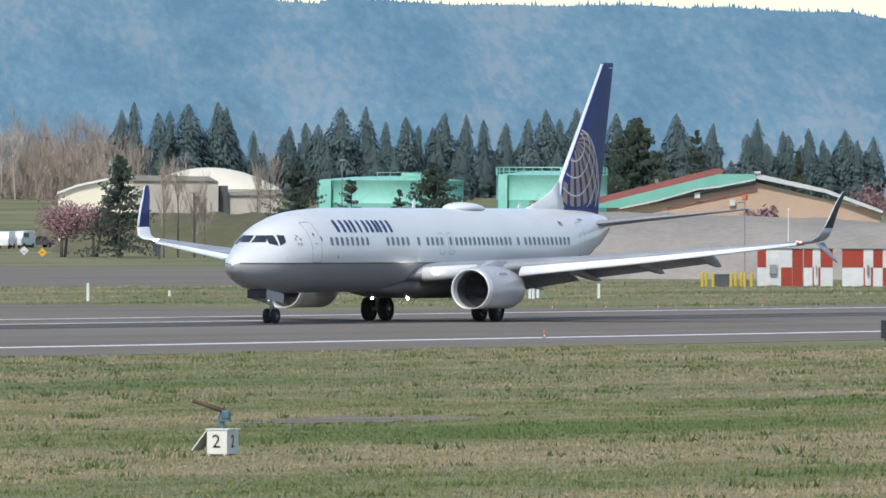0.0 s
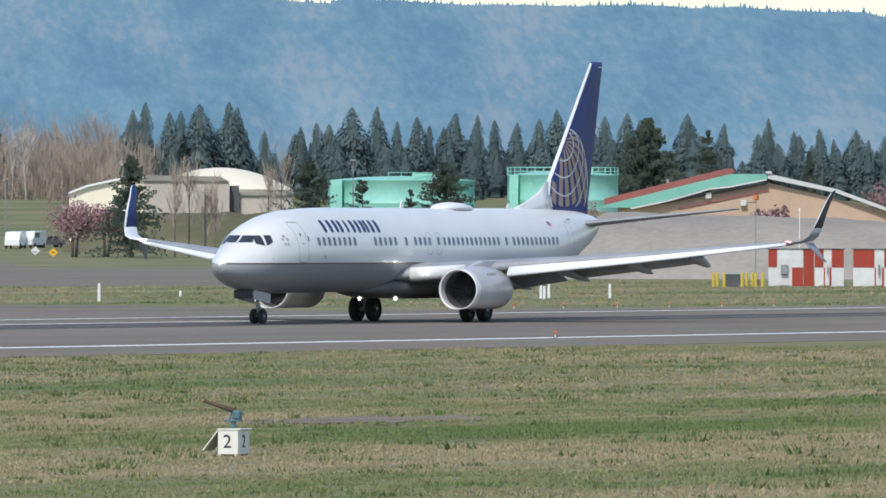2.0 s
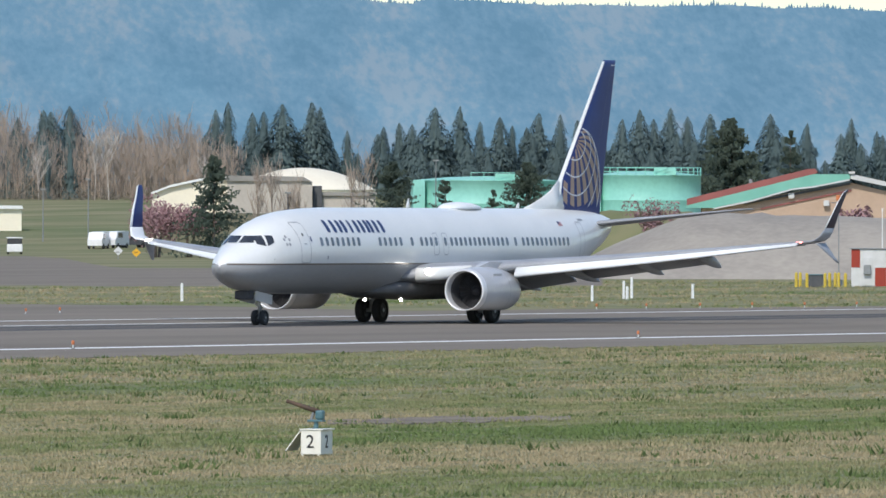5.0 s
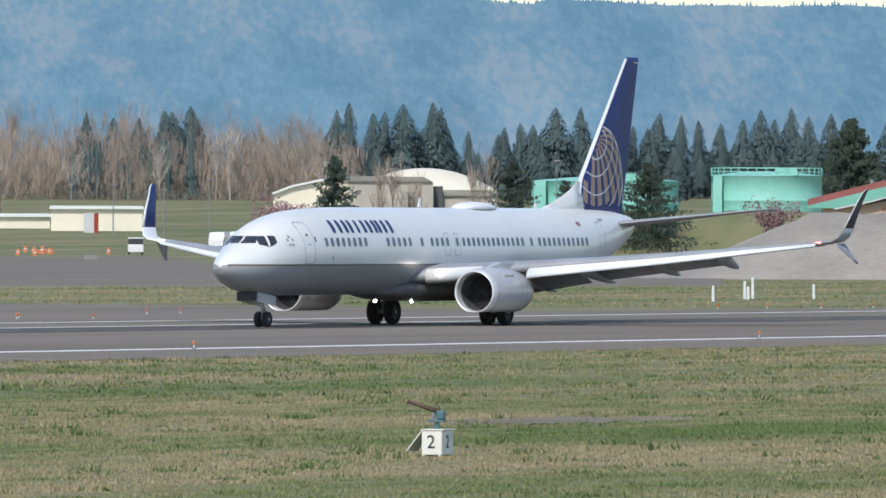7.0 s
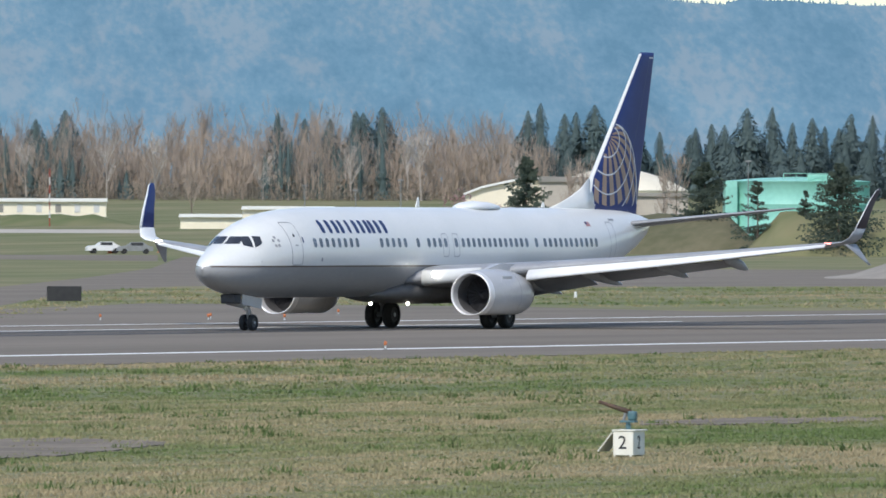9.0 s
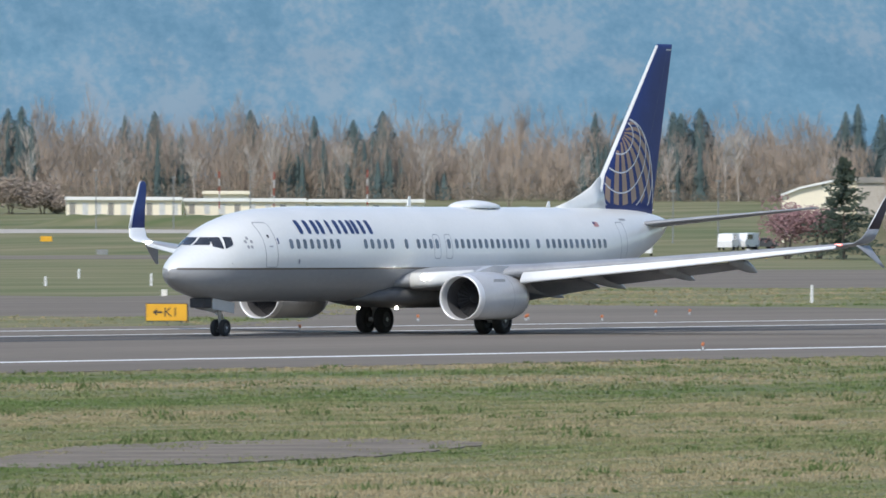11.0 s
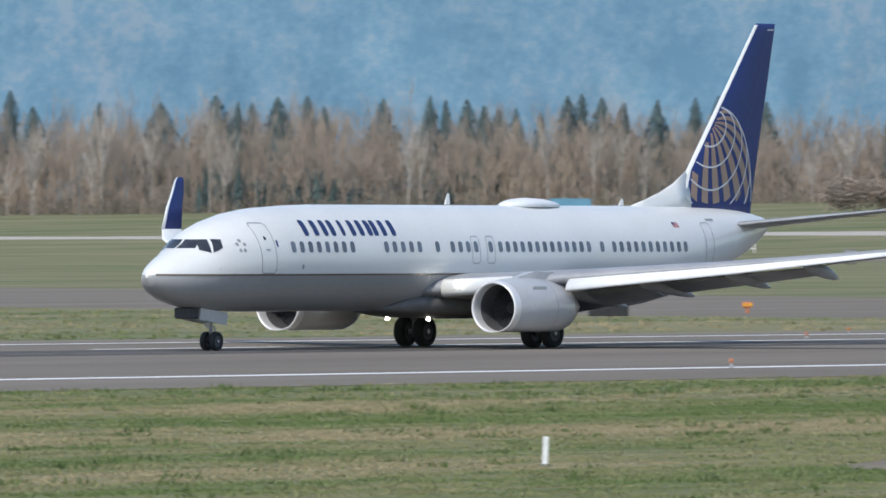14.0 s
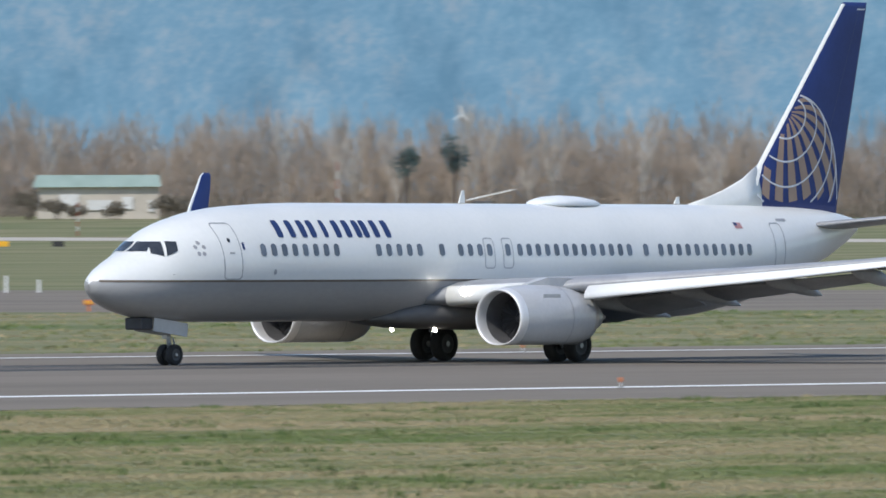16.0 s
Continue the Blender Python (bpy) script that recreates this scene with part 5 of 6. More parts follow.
def bank(name, u0, u1, r, v, deep, material, label):
    """Low bank across the sight lines u0 to u1 whose crest is seen at v."""
    vs, fs = [], []
    n = int((u1 - u0) / 12)
    for i in range(n + 1):
        u = u0 + (u1 - u0) * i / n
        ends = min(1.0, i / 6, (n - i) / 6)
        for j in range(9):
            f = j / 8
            x, y = at(u, r + (f - 0.5) * deep)
            g = rise(x, y)
            top = up(v, r) - rise(*at(u, r)) + 0.35 * noise.noise(Vector((u * 0.03, f * 2, 3)))
            vs.append((x, y, g - 0.1 + top * ends * math.sin(math.pi * f) ** 0.8))
            if i and j:
                k = i * 9 + j
                fs.append((k - 10, k - 1, k, k - 9))
    tagged(part(name, (vs, fs), material, smooth=True), label, "bank", kind="structure")


def banks():
    bank("grass_bank", 88, 640, 1425, 377, 40, BANK, "olive grass bank before the reservoir")
    bank("grass_bank", 590, 1130, 1405, 372, 34, GRASS, "olive grass bank before the green tanks")
    bank("grass_bank", -1230, -480, 1660, 381, 30, GRASS, "low grass bank before the long sheds")


def tan_building():
    u0, r = 1330, 1010
    t = thing("tan_building", front(u0, r), "tan gabled building with green fascia and red roof", "building")
    slab("gable_wall", [(1075, 400), (1075, 366), (1340, 322), (1557, 374), (1557, 420), (1075, 420)], u0, r, 0, 14, TAN_WALL, t)
    slab("green_fascia", [(1048, 367), (1048, 363), (1272, 307), (1338, 307), (1338, 315), (1272, 328), (1236, 332), (1163, 353), (1096, 367)], u0, r, -0.8, 0.0, GREEN_TRIM, t, "mint green roof fascia")
    slab("fascia_lip", [(1096, 370), (1096, 367.2), (1163, 353.2), (1236, 332.2), (1272, 328.2), (1337, 315.2), (1337, 318), (1272, 331), (1236, 335), (1163, 356)], u0, r, -0.86, -0.1, CHECK_WHITE, t, "white lip under the green fascia")
    slab("roof_edge", [(1338.5, 315), (1338.5, 306), (1460, 333), (1547, 365), (1562, 371), (1562, 376), (1547, 371), (1460, 340)], u0, r, -0.8, 0.0, CHECK_WHITE, t, "white roof edge")
    slab("red_roof", [(1048, 362.5), (1048, 351), (1262, 297.5), (1276, 296.5), (1280, 303), (1276, 306)], u0, r, 4, 18, RED_ROOF, t, "faded red metal roof")
    slab("roof_ridge_cap", [(1335, 306), (1335, 302), (1346, 302), (1346, 306)], u0, r, -1.0, -0.2, CHECK_WHITE, t)
    # dark strip added in place of the shadow that the eave casts
    slab("eave_shadow_board", [(1150, 361), (1150, 357), (1338, 321), (1338, 325)], u0, r, -0.4, 0.02, DARK_STEEL, t)
    slab("wall_stripe", [(1180, 370), (1180, 367), (1340, 334), (1340, 337)], u0, r, -0.12, 0.02, RED_ROOF, t, "reddish wall stripe")
    for u, v in ((1234, 345), (1296, 358)):
        slab("wall_lamp", [(u - 5, v + 5), (u - 5, v - 5), (u + 5, v - 5), (u + 5, v + 5)], u0, r, -0.5, 0, CHECK_WHITE, t)
    slab("roof_vent", [(1158, 334), (1158, 316), (1164, 316), (1164, 334)], u0, r, 5, 5.4, GALV, t)
    # gravel mound before it
    rnd = random.Random(4)
    r = 930
    us = list(range(740, 2300, 26))
    vs, fs = [], []
    m = 11
    for u in us:
        crest = float(np.interp(u, (740, 790, 860, 960, 1060, 1200, 1400, 1540, 1700, 2300), (489, 484, 462, 415, 374, 378, 384, 390, 400, 470)))
        for j in range(m):
            f = j / (m - 1)
            d = -14 + 40 * f
            x, y = at(u, r + d)
            h = max(0.0, up(crest, r + 4) * math.sin(min(1.0, f * 1.9) * math.pi / 2) * (1.0 if f < 0.62 else max(0, 1 - (f - 0.62) / 0.38)))
            vs.append((x, y, h * (1 + 0.05 * noise.noise(Vector((u * 0.03, f * 4, 1)))) - (0.1 if j in (0, m - 1) else 0)))
    for i in range(len(us) - 1):
        for j in range(m - 1):
            a = i * m + j
            fs.append((a, a + m, a + m + 1, a + 1))
    tagged(part("gravel_mound", (vs, fs), GRAVEL, smooth=True), "long grey gravel mound beyond the runway", "mound", kind="structure")


def shelters():
    r = 815
    k = r / 20000
    def shelter(u0, cols, depth):
        x, y = at(u0, r)
        t = thing("equipment_shelter", pose(x, y, 0, 0, 0, facing(u0)), "red and white chequered equipment shelter on the grass", "shelter", "chequered shelters")
        w = cols[-1][1] - u0
        part("body", box(0.02, w * k - 0.02, 0.06, depth, 0, 2.72), CHECK_WHITE, t)
        part("roof", box(-0.12, w * k + 0.12, -0.1, depth + 0.1, 2.72, 2.80, 0.02), GALV, t, "flat grey roof")
        for i, (a, b, top, low) in enumerate(cols):
            for z0, z1, m in ((0.05, 1.38, low), (1.40, 2.70, top)):
                part("panel", box((a - u0) * k + 0.015, (b - u0) * k - 0.015, 0.0, 0.06, z0, z1), m, t)
        part("door", box((cols[1][0] - u0) * k + 0.1, (cols[1][1] - u0) * k - 0.15, -0.05, 0.0, 0.1, 2.1, 0.01), CHECK_WHITE, t, "white metal door")
        part("wall_unit", box((cols[1][0] - u0) * k + 0.25, (cols[1][1] - u0) * k - 0.3, -0.35, -0.05, 0.9, 1.6, 0.03), GALV, t, "grey wall-mounted unit")
        return t
    R, W, D = RED, CHECK_WHITE, DARK_STEEL
    shelter(1340, [(1340, 1356, R, W), (1356, 1382, W, W), (1382, 1402, W, R), (1402, 1421, R, R)], 3.0)
    shelter(1422, [(1422, 1438, R, W), (1438, 1452, W, R), (1452, 1474, R, W)], 2.4)
    shelter(1490, [(1490, 1528, R, W), (1528, 1545, W, R), (1545, 1562, R, W), (1562, 1590, W, R), (1590, 1620, R, W)], 3.0)
    base = None
    rnd = random.Random(2)
    for u in (1243, 1250, 1262, 1294, 1302, 1312, 1318, 1330):
        x, y = at(u, 808 + rnd.uniform(-3, 4))
        if base is None:
            base = thing("bollard", pose(x, y, 0), "yellow steel bollard on the grass", "bollard", "yellow bollards")
            part("post", tube((0, 0, -0.1), (0, 0, 0.95), 0.11, seg=12), BOLLARD, base)
            bm = bmesh.new()
            bmesh.ops.create_uvsphere(bm, u_segments=12, v_segments=6, radius=0.11)
            part("cap", bm, BOLLARD, base).location = (0, 0, 0.95)
        else:
            copy_thing(base, pose(x, y, 0))
    x, y = at(1276, 812)
    t = thing("transformer_cabinet", pose(x, y, 0, 0, 0, facing(1276)), "dark green utility cabinet between bollards", "cabinet")
    part("body", box(-0.6, 0.6, -0.4, 0.4, 0, 0.85, 0.03), DARK_STEEL, t)
    part("lid", box(-0.64, 0.64, -0.44, 0.44, 0.85, 0.93, 0.02), TEAL_STEEL, t)
    for u, vt in ((1395, 372), (1318, 346)):
        x, y = at(u, 825)
        t = thing("antenna_mast", pose(x, y, 0), "thin pale antenna mast beside the shelters" if u == 1395 else "grey mast with a red lamp head", "mast", "thin masts")
        part("pole", tube((0, 0, 0), (0, 0, up(vt, 825)), 0.05, 0.03, 8), POST_WHITE if u == 1395 else GALV, t)
        if u == 1395:
            part("head", box(-0.05, 0.05, -0.05, 0.05, up(vt, 825), up(vt, 825) + 0.2, 0.01), POST_WHITE, t)
        else:
            part("lamp_head", box(-0.20, 0.20, -0.16, 0.16, up(vt, 825) - 0.30, up(vt, 825) + 0.1, 0.06), ORANGE, t, "red lamp head")
            part("side_arm", box(-1.3, 0, -0.03, 0.03, up(vt, 825) - 0.5, up(vt, 825) - 0.44), GALV, t)
            part("foot", box(-0.2, 0.2, -0.2, 0.2, 0, 0.5, 0.04), GALV, t)


def far_buildings():
    # long low white sheds
    def shed(u0, u1, vt, vb, r, wallm, roofm, label, d=9, win=0):
        c = (u0 + u1) / 2
        b = thing("long_shed", front(c, r), label, "building")
        x, y = at(c, r)
        slab("wall", [(u0, vb), (u0, vt + 6), (u1, vt + 6), (u1, vb)], c, r, 0, d, wallm, b)
        slab("roof", [(u0 - 3, vt + 6), (u0 - 1, vt), (u1 + 1, vt), (u1 + 3, vt + 6)], c, r, -0.6, d + 0.6, roofm, b, "pale flat roof")
        for i in range(win):
            uu = u0 + (u1 - u0) * (i + 0.5) / win
            slab("door", [(uu - 5, vb), (uu - 5, vt + 11), (uu + 5, vt + 11), (uu + 5, vb)], c, r, -0.08, 0.0, CONCRETE if i % 3 == 0 else CHECK_WHITE, b)
        return b
    shed(-1164, -960, 350, 384, 1690, TANK_WHITE, WHITE, "long low pale shed with grey doors", 9, 9)
    shed(-955, -740, 352, 380, 1700, TANK_WHITE, WHITE, "long low white shed on the far grass", 9, 8)
    shed(-735, -531, 353, 378, 1690, TANK_WHITE, WHITE, "long low white shed on the far grass", 9, 6)
    shed(-921, -841, 339, 352, 1740, TANK_WHITE, TANK_WHITE, "cream container above the sheds", 5, 0)
    shed(-290, -128, 366, 398, 1600, TANK_WHITE, WHITE, "low cream building on the far grass", 10, 0)
    shed(-400, -292, 380, 392, 1620, TANK_WHITE, WHITE, "row of small cream sheds", 6, 0)
    b = thing("container", front(-222, 1585), "small red and white container on the grass", "container")
    slab("body", [(-232, 403), (-232, 379), (-214, 379), (-214, 403)], -222, 1585, -2, 1, CHECK_WHITE, b)
    slab("end_panel", [(-213.8, 403), (-213.8, 379), (-206, 379), (-206, 403)], -222, 1585, -2, 1, RED, b, "red end panel")
    b = thing("hut", front(-1838, 1850), "small hut with a blue metal roof", "hut")
    slab("wall", [(-1875, 386), (-1875, 372), (-1802, 372), (-1802, 386)], -1838, 1850, 0, 7, CONCRETE, b)
    slab("roof", [(-1878, 373), (-1874, 351), (-1803, 351), (-1799, 373)], -1838, 1850, -0.8, 8, BLUE_ROOF, b, "blue metal roof")
    for u in (-1850, -1820):
        slab("roof_vent", [(u - 2, 351), (u - 2, 346), (u + 2, 346), (u + 2, 351)], -1838, 1850, 2, 2.5, GALV, b)
    b = thing("farm_building", front(-4331, 1890), "low building with a pale green roof among trees", "building")
    slab("roof", [(-4448, 334), (-4440, 312), (-4224, 311), (-4220, 332)], -4331, 1890, -1, 12, PALE_ROOF, b, "pale green metal roof")
    slab("wall", [(-4440, 380), (-4440, 334), (-4224, 332), (-4224, 380)], -4331, 1890, 0, 11, PALE_CONCRETE, b)
    for u0, u1, v0, v1 in ((-4400, -4366, 346, 366), (-4352, -4306, 356, 374), (-4290, -4270, 350, 372), (-4244, -4232, 356, 376)):
        slab("bay", [(u0, v1), (u0, v0), (u1, v0), (u1, v1)], -4331, 1890, -0.3, 0, CHECK_WHITE, b, "white bay door")
    # round white tanks and the brown training hulk
    for u in (-1742, -1712):
        x, y = at(u, 1400)
        t = thing("gas_tank", pose(x, y, rise(x, y), 0, 0, facing(u)), "rounded white pressure tank on saddles", "tank", "white pressure tanks")
        prof = [(-2.0, 0.02), (-1.9, 0.5), (-1.5, 0.85), (-1.0, 0.98), (1.0, 0.98), (1.5, 0.85), (1.9, 0.5), (2.0, 0.02)]
        part("shell", lathe(prof, 24, "y", (0, 0, 1.35)), VAN_WHITE, t, smooth=True)
        for yy in (-1.0, 1.0):
            part("saddle", box(-0.8, 0.8, yy - 0.12, yy + 0.12, -0.1, 0.6), CONCRETE, t)
    u, r = -1618, 1420
    x, y = at(u, r)
    t = thing("rust_tank", pose(x, y, rise(x, y), 0, 0, facing(u)), "long faded red cylindrical tank with a white rail", "tank")
    part("shell", lathe([(-4.4, 0.02), (-4.3, 0.8), (-4.0, 1.15), (4.0, 1.15), (4.3, 0.8), (4.4, 0.02)], 28, "x", (0, 0, 2.6)), RED_ROOF, t, smooth=True)
    for xx in (-3.0, 0.0, 3.0):
        part("saddle", box(xx - 0.2, xx + 0.2, -0.9, 0.9, -0.1, 1.7), DARK_STEEL, t)
    for xx in (4.75, 6.1):
        part("end_disc", lathe([(xx - 0.3, 0.02), (xx - 0.3, 1.45), (xx + 0.3, 1.45), (xx + 0.3, 0.02)], 26, "x", (0, 0, 1.9)), BLACK, t, "dark upright end disc")
    for k in range(8):
        part("rail_post", box(-0.6 + k * 1.15, -0.5 + k * 1.15, -2.05, -1.95, 0, 1.1), POST_WHITE, t)
    for z in (0.5, 1.05):
        part("rail", box(-0.6, 7.6, -2.04, -1.96, z, z + 0.12), POST_WHITE, t, "white handrail")
    u, r = -2112, 1400
    x, y = at(u, r)
    z = rise(x, y)
    t = thing("training_hulk", pose(x, y, z, 0, 0, facing(u)), "dark grey fuselage hulk for fire training", "hulk")
    part("hull", lathe([(-3.9, 0.05), (-3.7, 0.8), (-3.2, 1.35), (2.6, 1.45), (3.4, 1.1), (3.9, 0.5)], 26, "x", (0, 0, 2.0)), DARK_STEEL, t, smooth=True)
    part("tail", box(2.2, 2.9, -0.12, 0.12, 3.2, 5.2, 0.05), DARK_STEEL, t)
    part("boom", tube((3.6, 0, 1.9), (7.2, 0, 0.9), 0.22, 0.12, 8), BLACK, t)
    for xx in (-2.4, -1.2, 0.0, 1.2, 2.4):
        part("leg", box(xx - 0.12, xx + 0.12, -0.5, 0.5, -0.2, 0.9), BLACK, t)
    x, y = at(-2190, 1400)
    t = thing("round_sign", pose(x, y, rise(x, y), 0, 0, facing(-2190)), "dark round sign on twin posts", "sign")
    part("disc", lathe([(-0.1, 0.02), (-0.1, 0.75), (0.1, 0.75), (0.1, 0.02)], 24, "y", (0, 0, 3.1)), BLACK, t)
    for xx in (-0.4, 0.4):
        part("post", tube((xx, 0, -0.1), (xx, 0, 2.8), 0.08), BLACK, t)
    # masts
    for u, vt, r, striped in ((-796, 306, 1640, 1), (-631, 301, 1640, 1), (-893, 304, 1660, 1), (-1111, 304, 1600, 0), (-974, 316, 1600, 0), (-838, 305, 1660, 0), (-2707, 293, 1880, 0), (-3909, 287, 1800, 1), (-4368, 360, 1640, 1), (343, 343, 1345, 0), (-10, 320, 1500, 0), (-90, 338, 1500, 0), (-180, 330, 1560, 0), (605, 285, 1440, 0)):
        x, y = at(u, r)
        z = rise(x, y)
        h = up(vt, r) - z
        t = thing("mast", pose(x, y, z, 0, 0, facing(u)), "thin red and white striped mast" if striped else "thin grey light mast", "mast")
        if striped:
            for i in range(7):
                part("mast_band", tube((0, 0, h * i / 7), (0, 0, h * (i + 1) / 7), 0.085, seg=8), RED if i % 2 == 0 else CHECK_WHITE, t)
        else:
            part("pole", tube((0, 0, 0), (0, 0, h), 0.10, 0.06, 8), GALV if u != 343 else DARK_STEEL, t)
            part("lamp_arm", box(-0.4, 0.4, -0.12, 0.12, h - 0.05, h + 0.15, 0.03), GALV, t)
    # small wind turbine and tilted boom behind the woods
    u, r = -3689, 1910
    x, y = at(u, r)
    z = rise(x, y)
    t = thing("wind_turbine", pose(x, y, z, 0, 0, facing(u)), "small white three-bladed wind turbine over the trees", "wind turbine")
    h = up(203, r) - z
    part("tower", tube((0, 0, 0), (0, 0, h), 0.14, 0.07, 8), GALV, t)
    part("hub", box(-0.15, 0.15, -0.4, 0.3, h - 0.15, h + 0.15, 0.05), POST_WHITE, t)
    for a in (100, 215, 320):
        c, s = math.cos(radians(a)), math.sin(radians(a))
        part("blade", tube((0, -0.4, h), (1.75 * c, -0.4, h + 1.75 * s), 0.16, 0.05, 6), POST_WHITE, t)
    u, r = -3640, 1700
    x, y = at(u, r)
    t = thing("barrier_boom", pose(x, y, rise(x, y), 0, 0, facing(u)), "long pale tilted boom on a dark base", "boom")
    z0, z1 = up(355, r) - rise(x, y), up(335, r) - rise(x, y)
    part("boom", tube((-3.4, 0, z0), (3.9, 0, z1), 0.12, 0.08, 8), POST_WHITE, t)
    part("base", box(-2.4, 0.4, -0.6, 0.6, 0, z0 - 0.1, 0.1), DARK_STEEL, t)
    b = thing("white_cabin", front(-3945, 1640), "small white cabin beside the far road", "cabin")
    slab("body", [(-3968, 416), (-3968, 392), (-3930, 392), (-3930, 416)], -3945, 1640, 0, 3, VAN_WHITE, b)
    slab("annexe", [(-3929, 416), (-3929, 394), (-3908, 394), (-3908, 416)], -3945, 1640, 0.2, 3, CONCRETE, b)


def vehicle(u, r, turn, kind, paint, label):
    x, y = at(u, r)
    t = thing("car" if kind == "car" else "van", pose(x, y, rise(x, y), 0, 0, facing(u) + turn), label, "vehicle")
    if kind == "car":
        prof = [(-2.2, 0.35), (-2.2, 0.75), (-1.9, 0.95), (-1.0, 1.02), (-0.4, 1.45), (0.9, 1.48), (1.7, 1.0), (2.15, 0.92), (2.2, 0.35)]
        w, l = 0.85, (-1.35, 1.35)
    else:
        prof = [(-2.6, 0.4), (-2.6, 1.1), (-2.2, 1.3), (-1.7, 2.1), (2.5, 2.2), (2.6, 2.0), (2.6, 0.4)]
        w, l = 0.95, (-1.65, 1.7)
    n = len(prof)
    vs = [(a, -w, b) for a, b in prof] + [(a, w, b) for a, b in prof]
    fs = [(i, (i + 1) % n, n + (i + 1) % n, n + i) for i in range(n)] + [tuple(range(n)), tuple(range(2 * n - 1, n - 1, -1))]
    part("body", (vs, fs), paint, t)
    z0, z1 = (1.02, 1.4) if kind == "car" else (1.35, 1.95)
    for s in (-1, 1):
        part("side_window", box(-0.55 if kind == "car" else -1.6, 0.95 if kind == "car" else 0.2, s * (w + 0.005) - 0.01, s * (w + 0.005) + 0.01, z0, z1), GLASS_DARK, t)
    for a in l:
        for s in (-1, 1):
            part("wheel", lathe([(-0.1, 0.05), (-0.1, 0.33), (0.1, 0.33), (0.1, 0.05)], 14, "y", (a, s * (w - 0.05), 0.33)), TYRE, t)


def traffic():
    vehicle(8, 1440, 80, "van", VAN_WHITE, "white van parked on the far apron")
    vehicle(38, 1445, 70, "van", VAN_WHITE, "white van parked beside another van")
    vehicle(66, 1450, 20, "car", DARK_STEEL, "dark parked car beside white vans")
    vehicle(-535, 1400, 10, "car", VAN_WHITE, "silver car parked on the far grass")
    vehicle(-480, 1395, 5, "car", GALV, "grey car parked on the far grass")
    vehicle(-3120, 1900, 5, "van", VAN_WHITE, "white van before the far woods")
    vehicle(-3180, 1900, 5, "car", VAN_WHITE, "pale car before the far woods")
    vehicle(-3060, 1905, 5, "car", GALV, "grey car before the far woods")
    x, y = at(-140, 1385)
    t = thing("service_truck", pose(x, y, rise(x, y), 0, 0, facing(-140)), "white glazed service cab standing on the grass", "truck")
    part("body", box(-0.95, 0.95, -1.4, 1.4, 0.3, 1.25, 0.08), VAN_WHITE, t)
    part("cab", box(-0.9, 0.9, -1.3, 0.6, 1.25, 1.95, 0.08), GLASS_DARK, t, "dark glazed cab")
    part("roof", box(-1.0, 1.0, -1.4, 0.7, 1.95, 2.1, 0.04), VAN_WHITE, t)
    for s in (-0.8, 0.8):
        for yy in (-0.9, 0.9):
            part("wheel", lathe([(-0.12, 0.05), (-0.12, 0.4), (0.12, 0.4), (0.12, 0.05)], 14, "x", (s, yy, 0.4)), TYRE, t)
    cone = None
    for u, r in ((-305, 1180), (-292, 1175), (-320, 1190), (-188, 1180), (-348, 1160), (-335, 1200), (-318, 1150), (-525, 1190), (-436, 1200)):
        x, y = at(u, r + 210)
        if cone is None:
            cone = thing("traffic_barrel", pose(x, y, rise(x, y)), "orange traffic barrel with a pale band", "barrel", "orange barrels")
            part("body", lathe([(0.02, 0.36), (0.1, 0.36), (0.12, 0.28), (0.95, 0.2), (1.0, 0.14), (1.0, 0.01)], 14, "z"), ORANGE, cone, smooth=True)
            part("band", lathe([(0.45, 0.252), (0.62, 0.238)], 14, "z"), CHECK_WHITE, cone, "pale reflective band")
        else:
            copy_thing(cone, pose(x, y, rise(x, y))).scale = (0.9, 0.9, 0.8)
    x, y = at(-300, 1392)
    t = thing("barricade", pose(x, y, rise(x, y), 0, 0, facing(-300)), "low orange barricade on the taxiway edge", "barricade")
    part("board", box(-1.1, 1.1, -0.1, 0.1, 0.15, 0.55, 0.03), ORANGE, t)
    for s in (-0.8, 0.8):
        part("foot", box(s - 0.1, s + 0.1, -0.35, 0.35, 0, 0.15), ORANGE, t)


# ---- things beside the runway ----
def lettering(text, height, material, parent, m, name="sign_text", label=""):
    """Flat letters as a thin mesh, upright in x, z, facing -y."""
    cu = bpy.data.curves.new(name, "FONT")
    cu.body, cu.size, cu.extrude = text, height / 0.69, 0.004
    cu.align_x = "CENTER"
    tmp = bpy.data.objects.new(name, cu)
    scene.collection.objects.link(tmp)
    me = bpy.data.meshes.new_from_object(tmp.evaluated_get(bpy.context.evaluated_depsgraph_get()))
    bpy.data.objects.remove(tmp)
    me.materials.clear()
    me.materials.append(material)
    ob = new(name, me)
    ob.parent = parent
    ob.matrix_basis = m @ pose(0, 0, 0, 90, 0, 0)
    if label:
        ob["label"] = label
    return ob


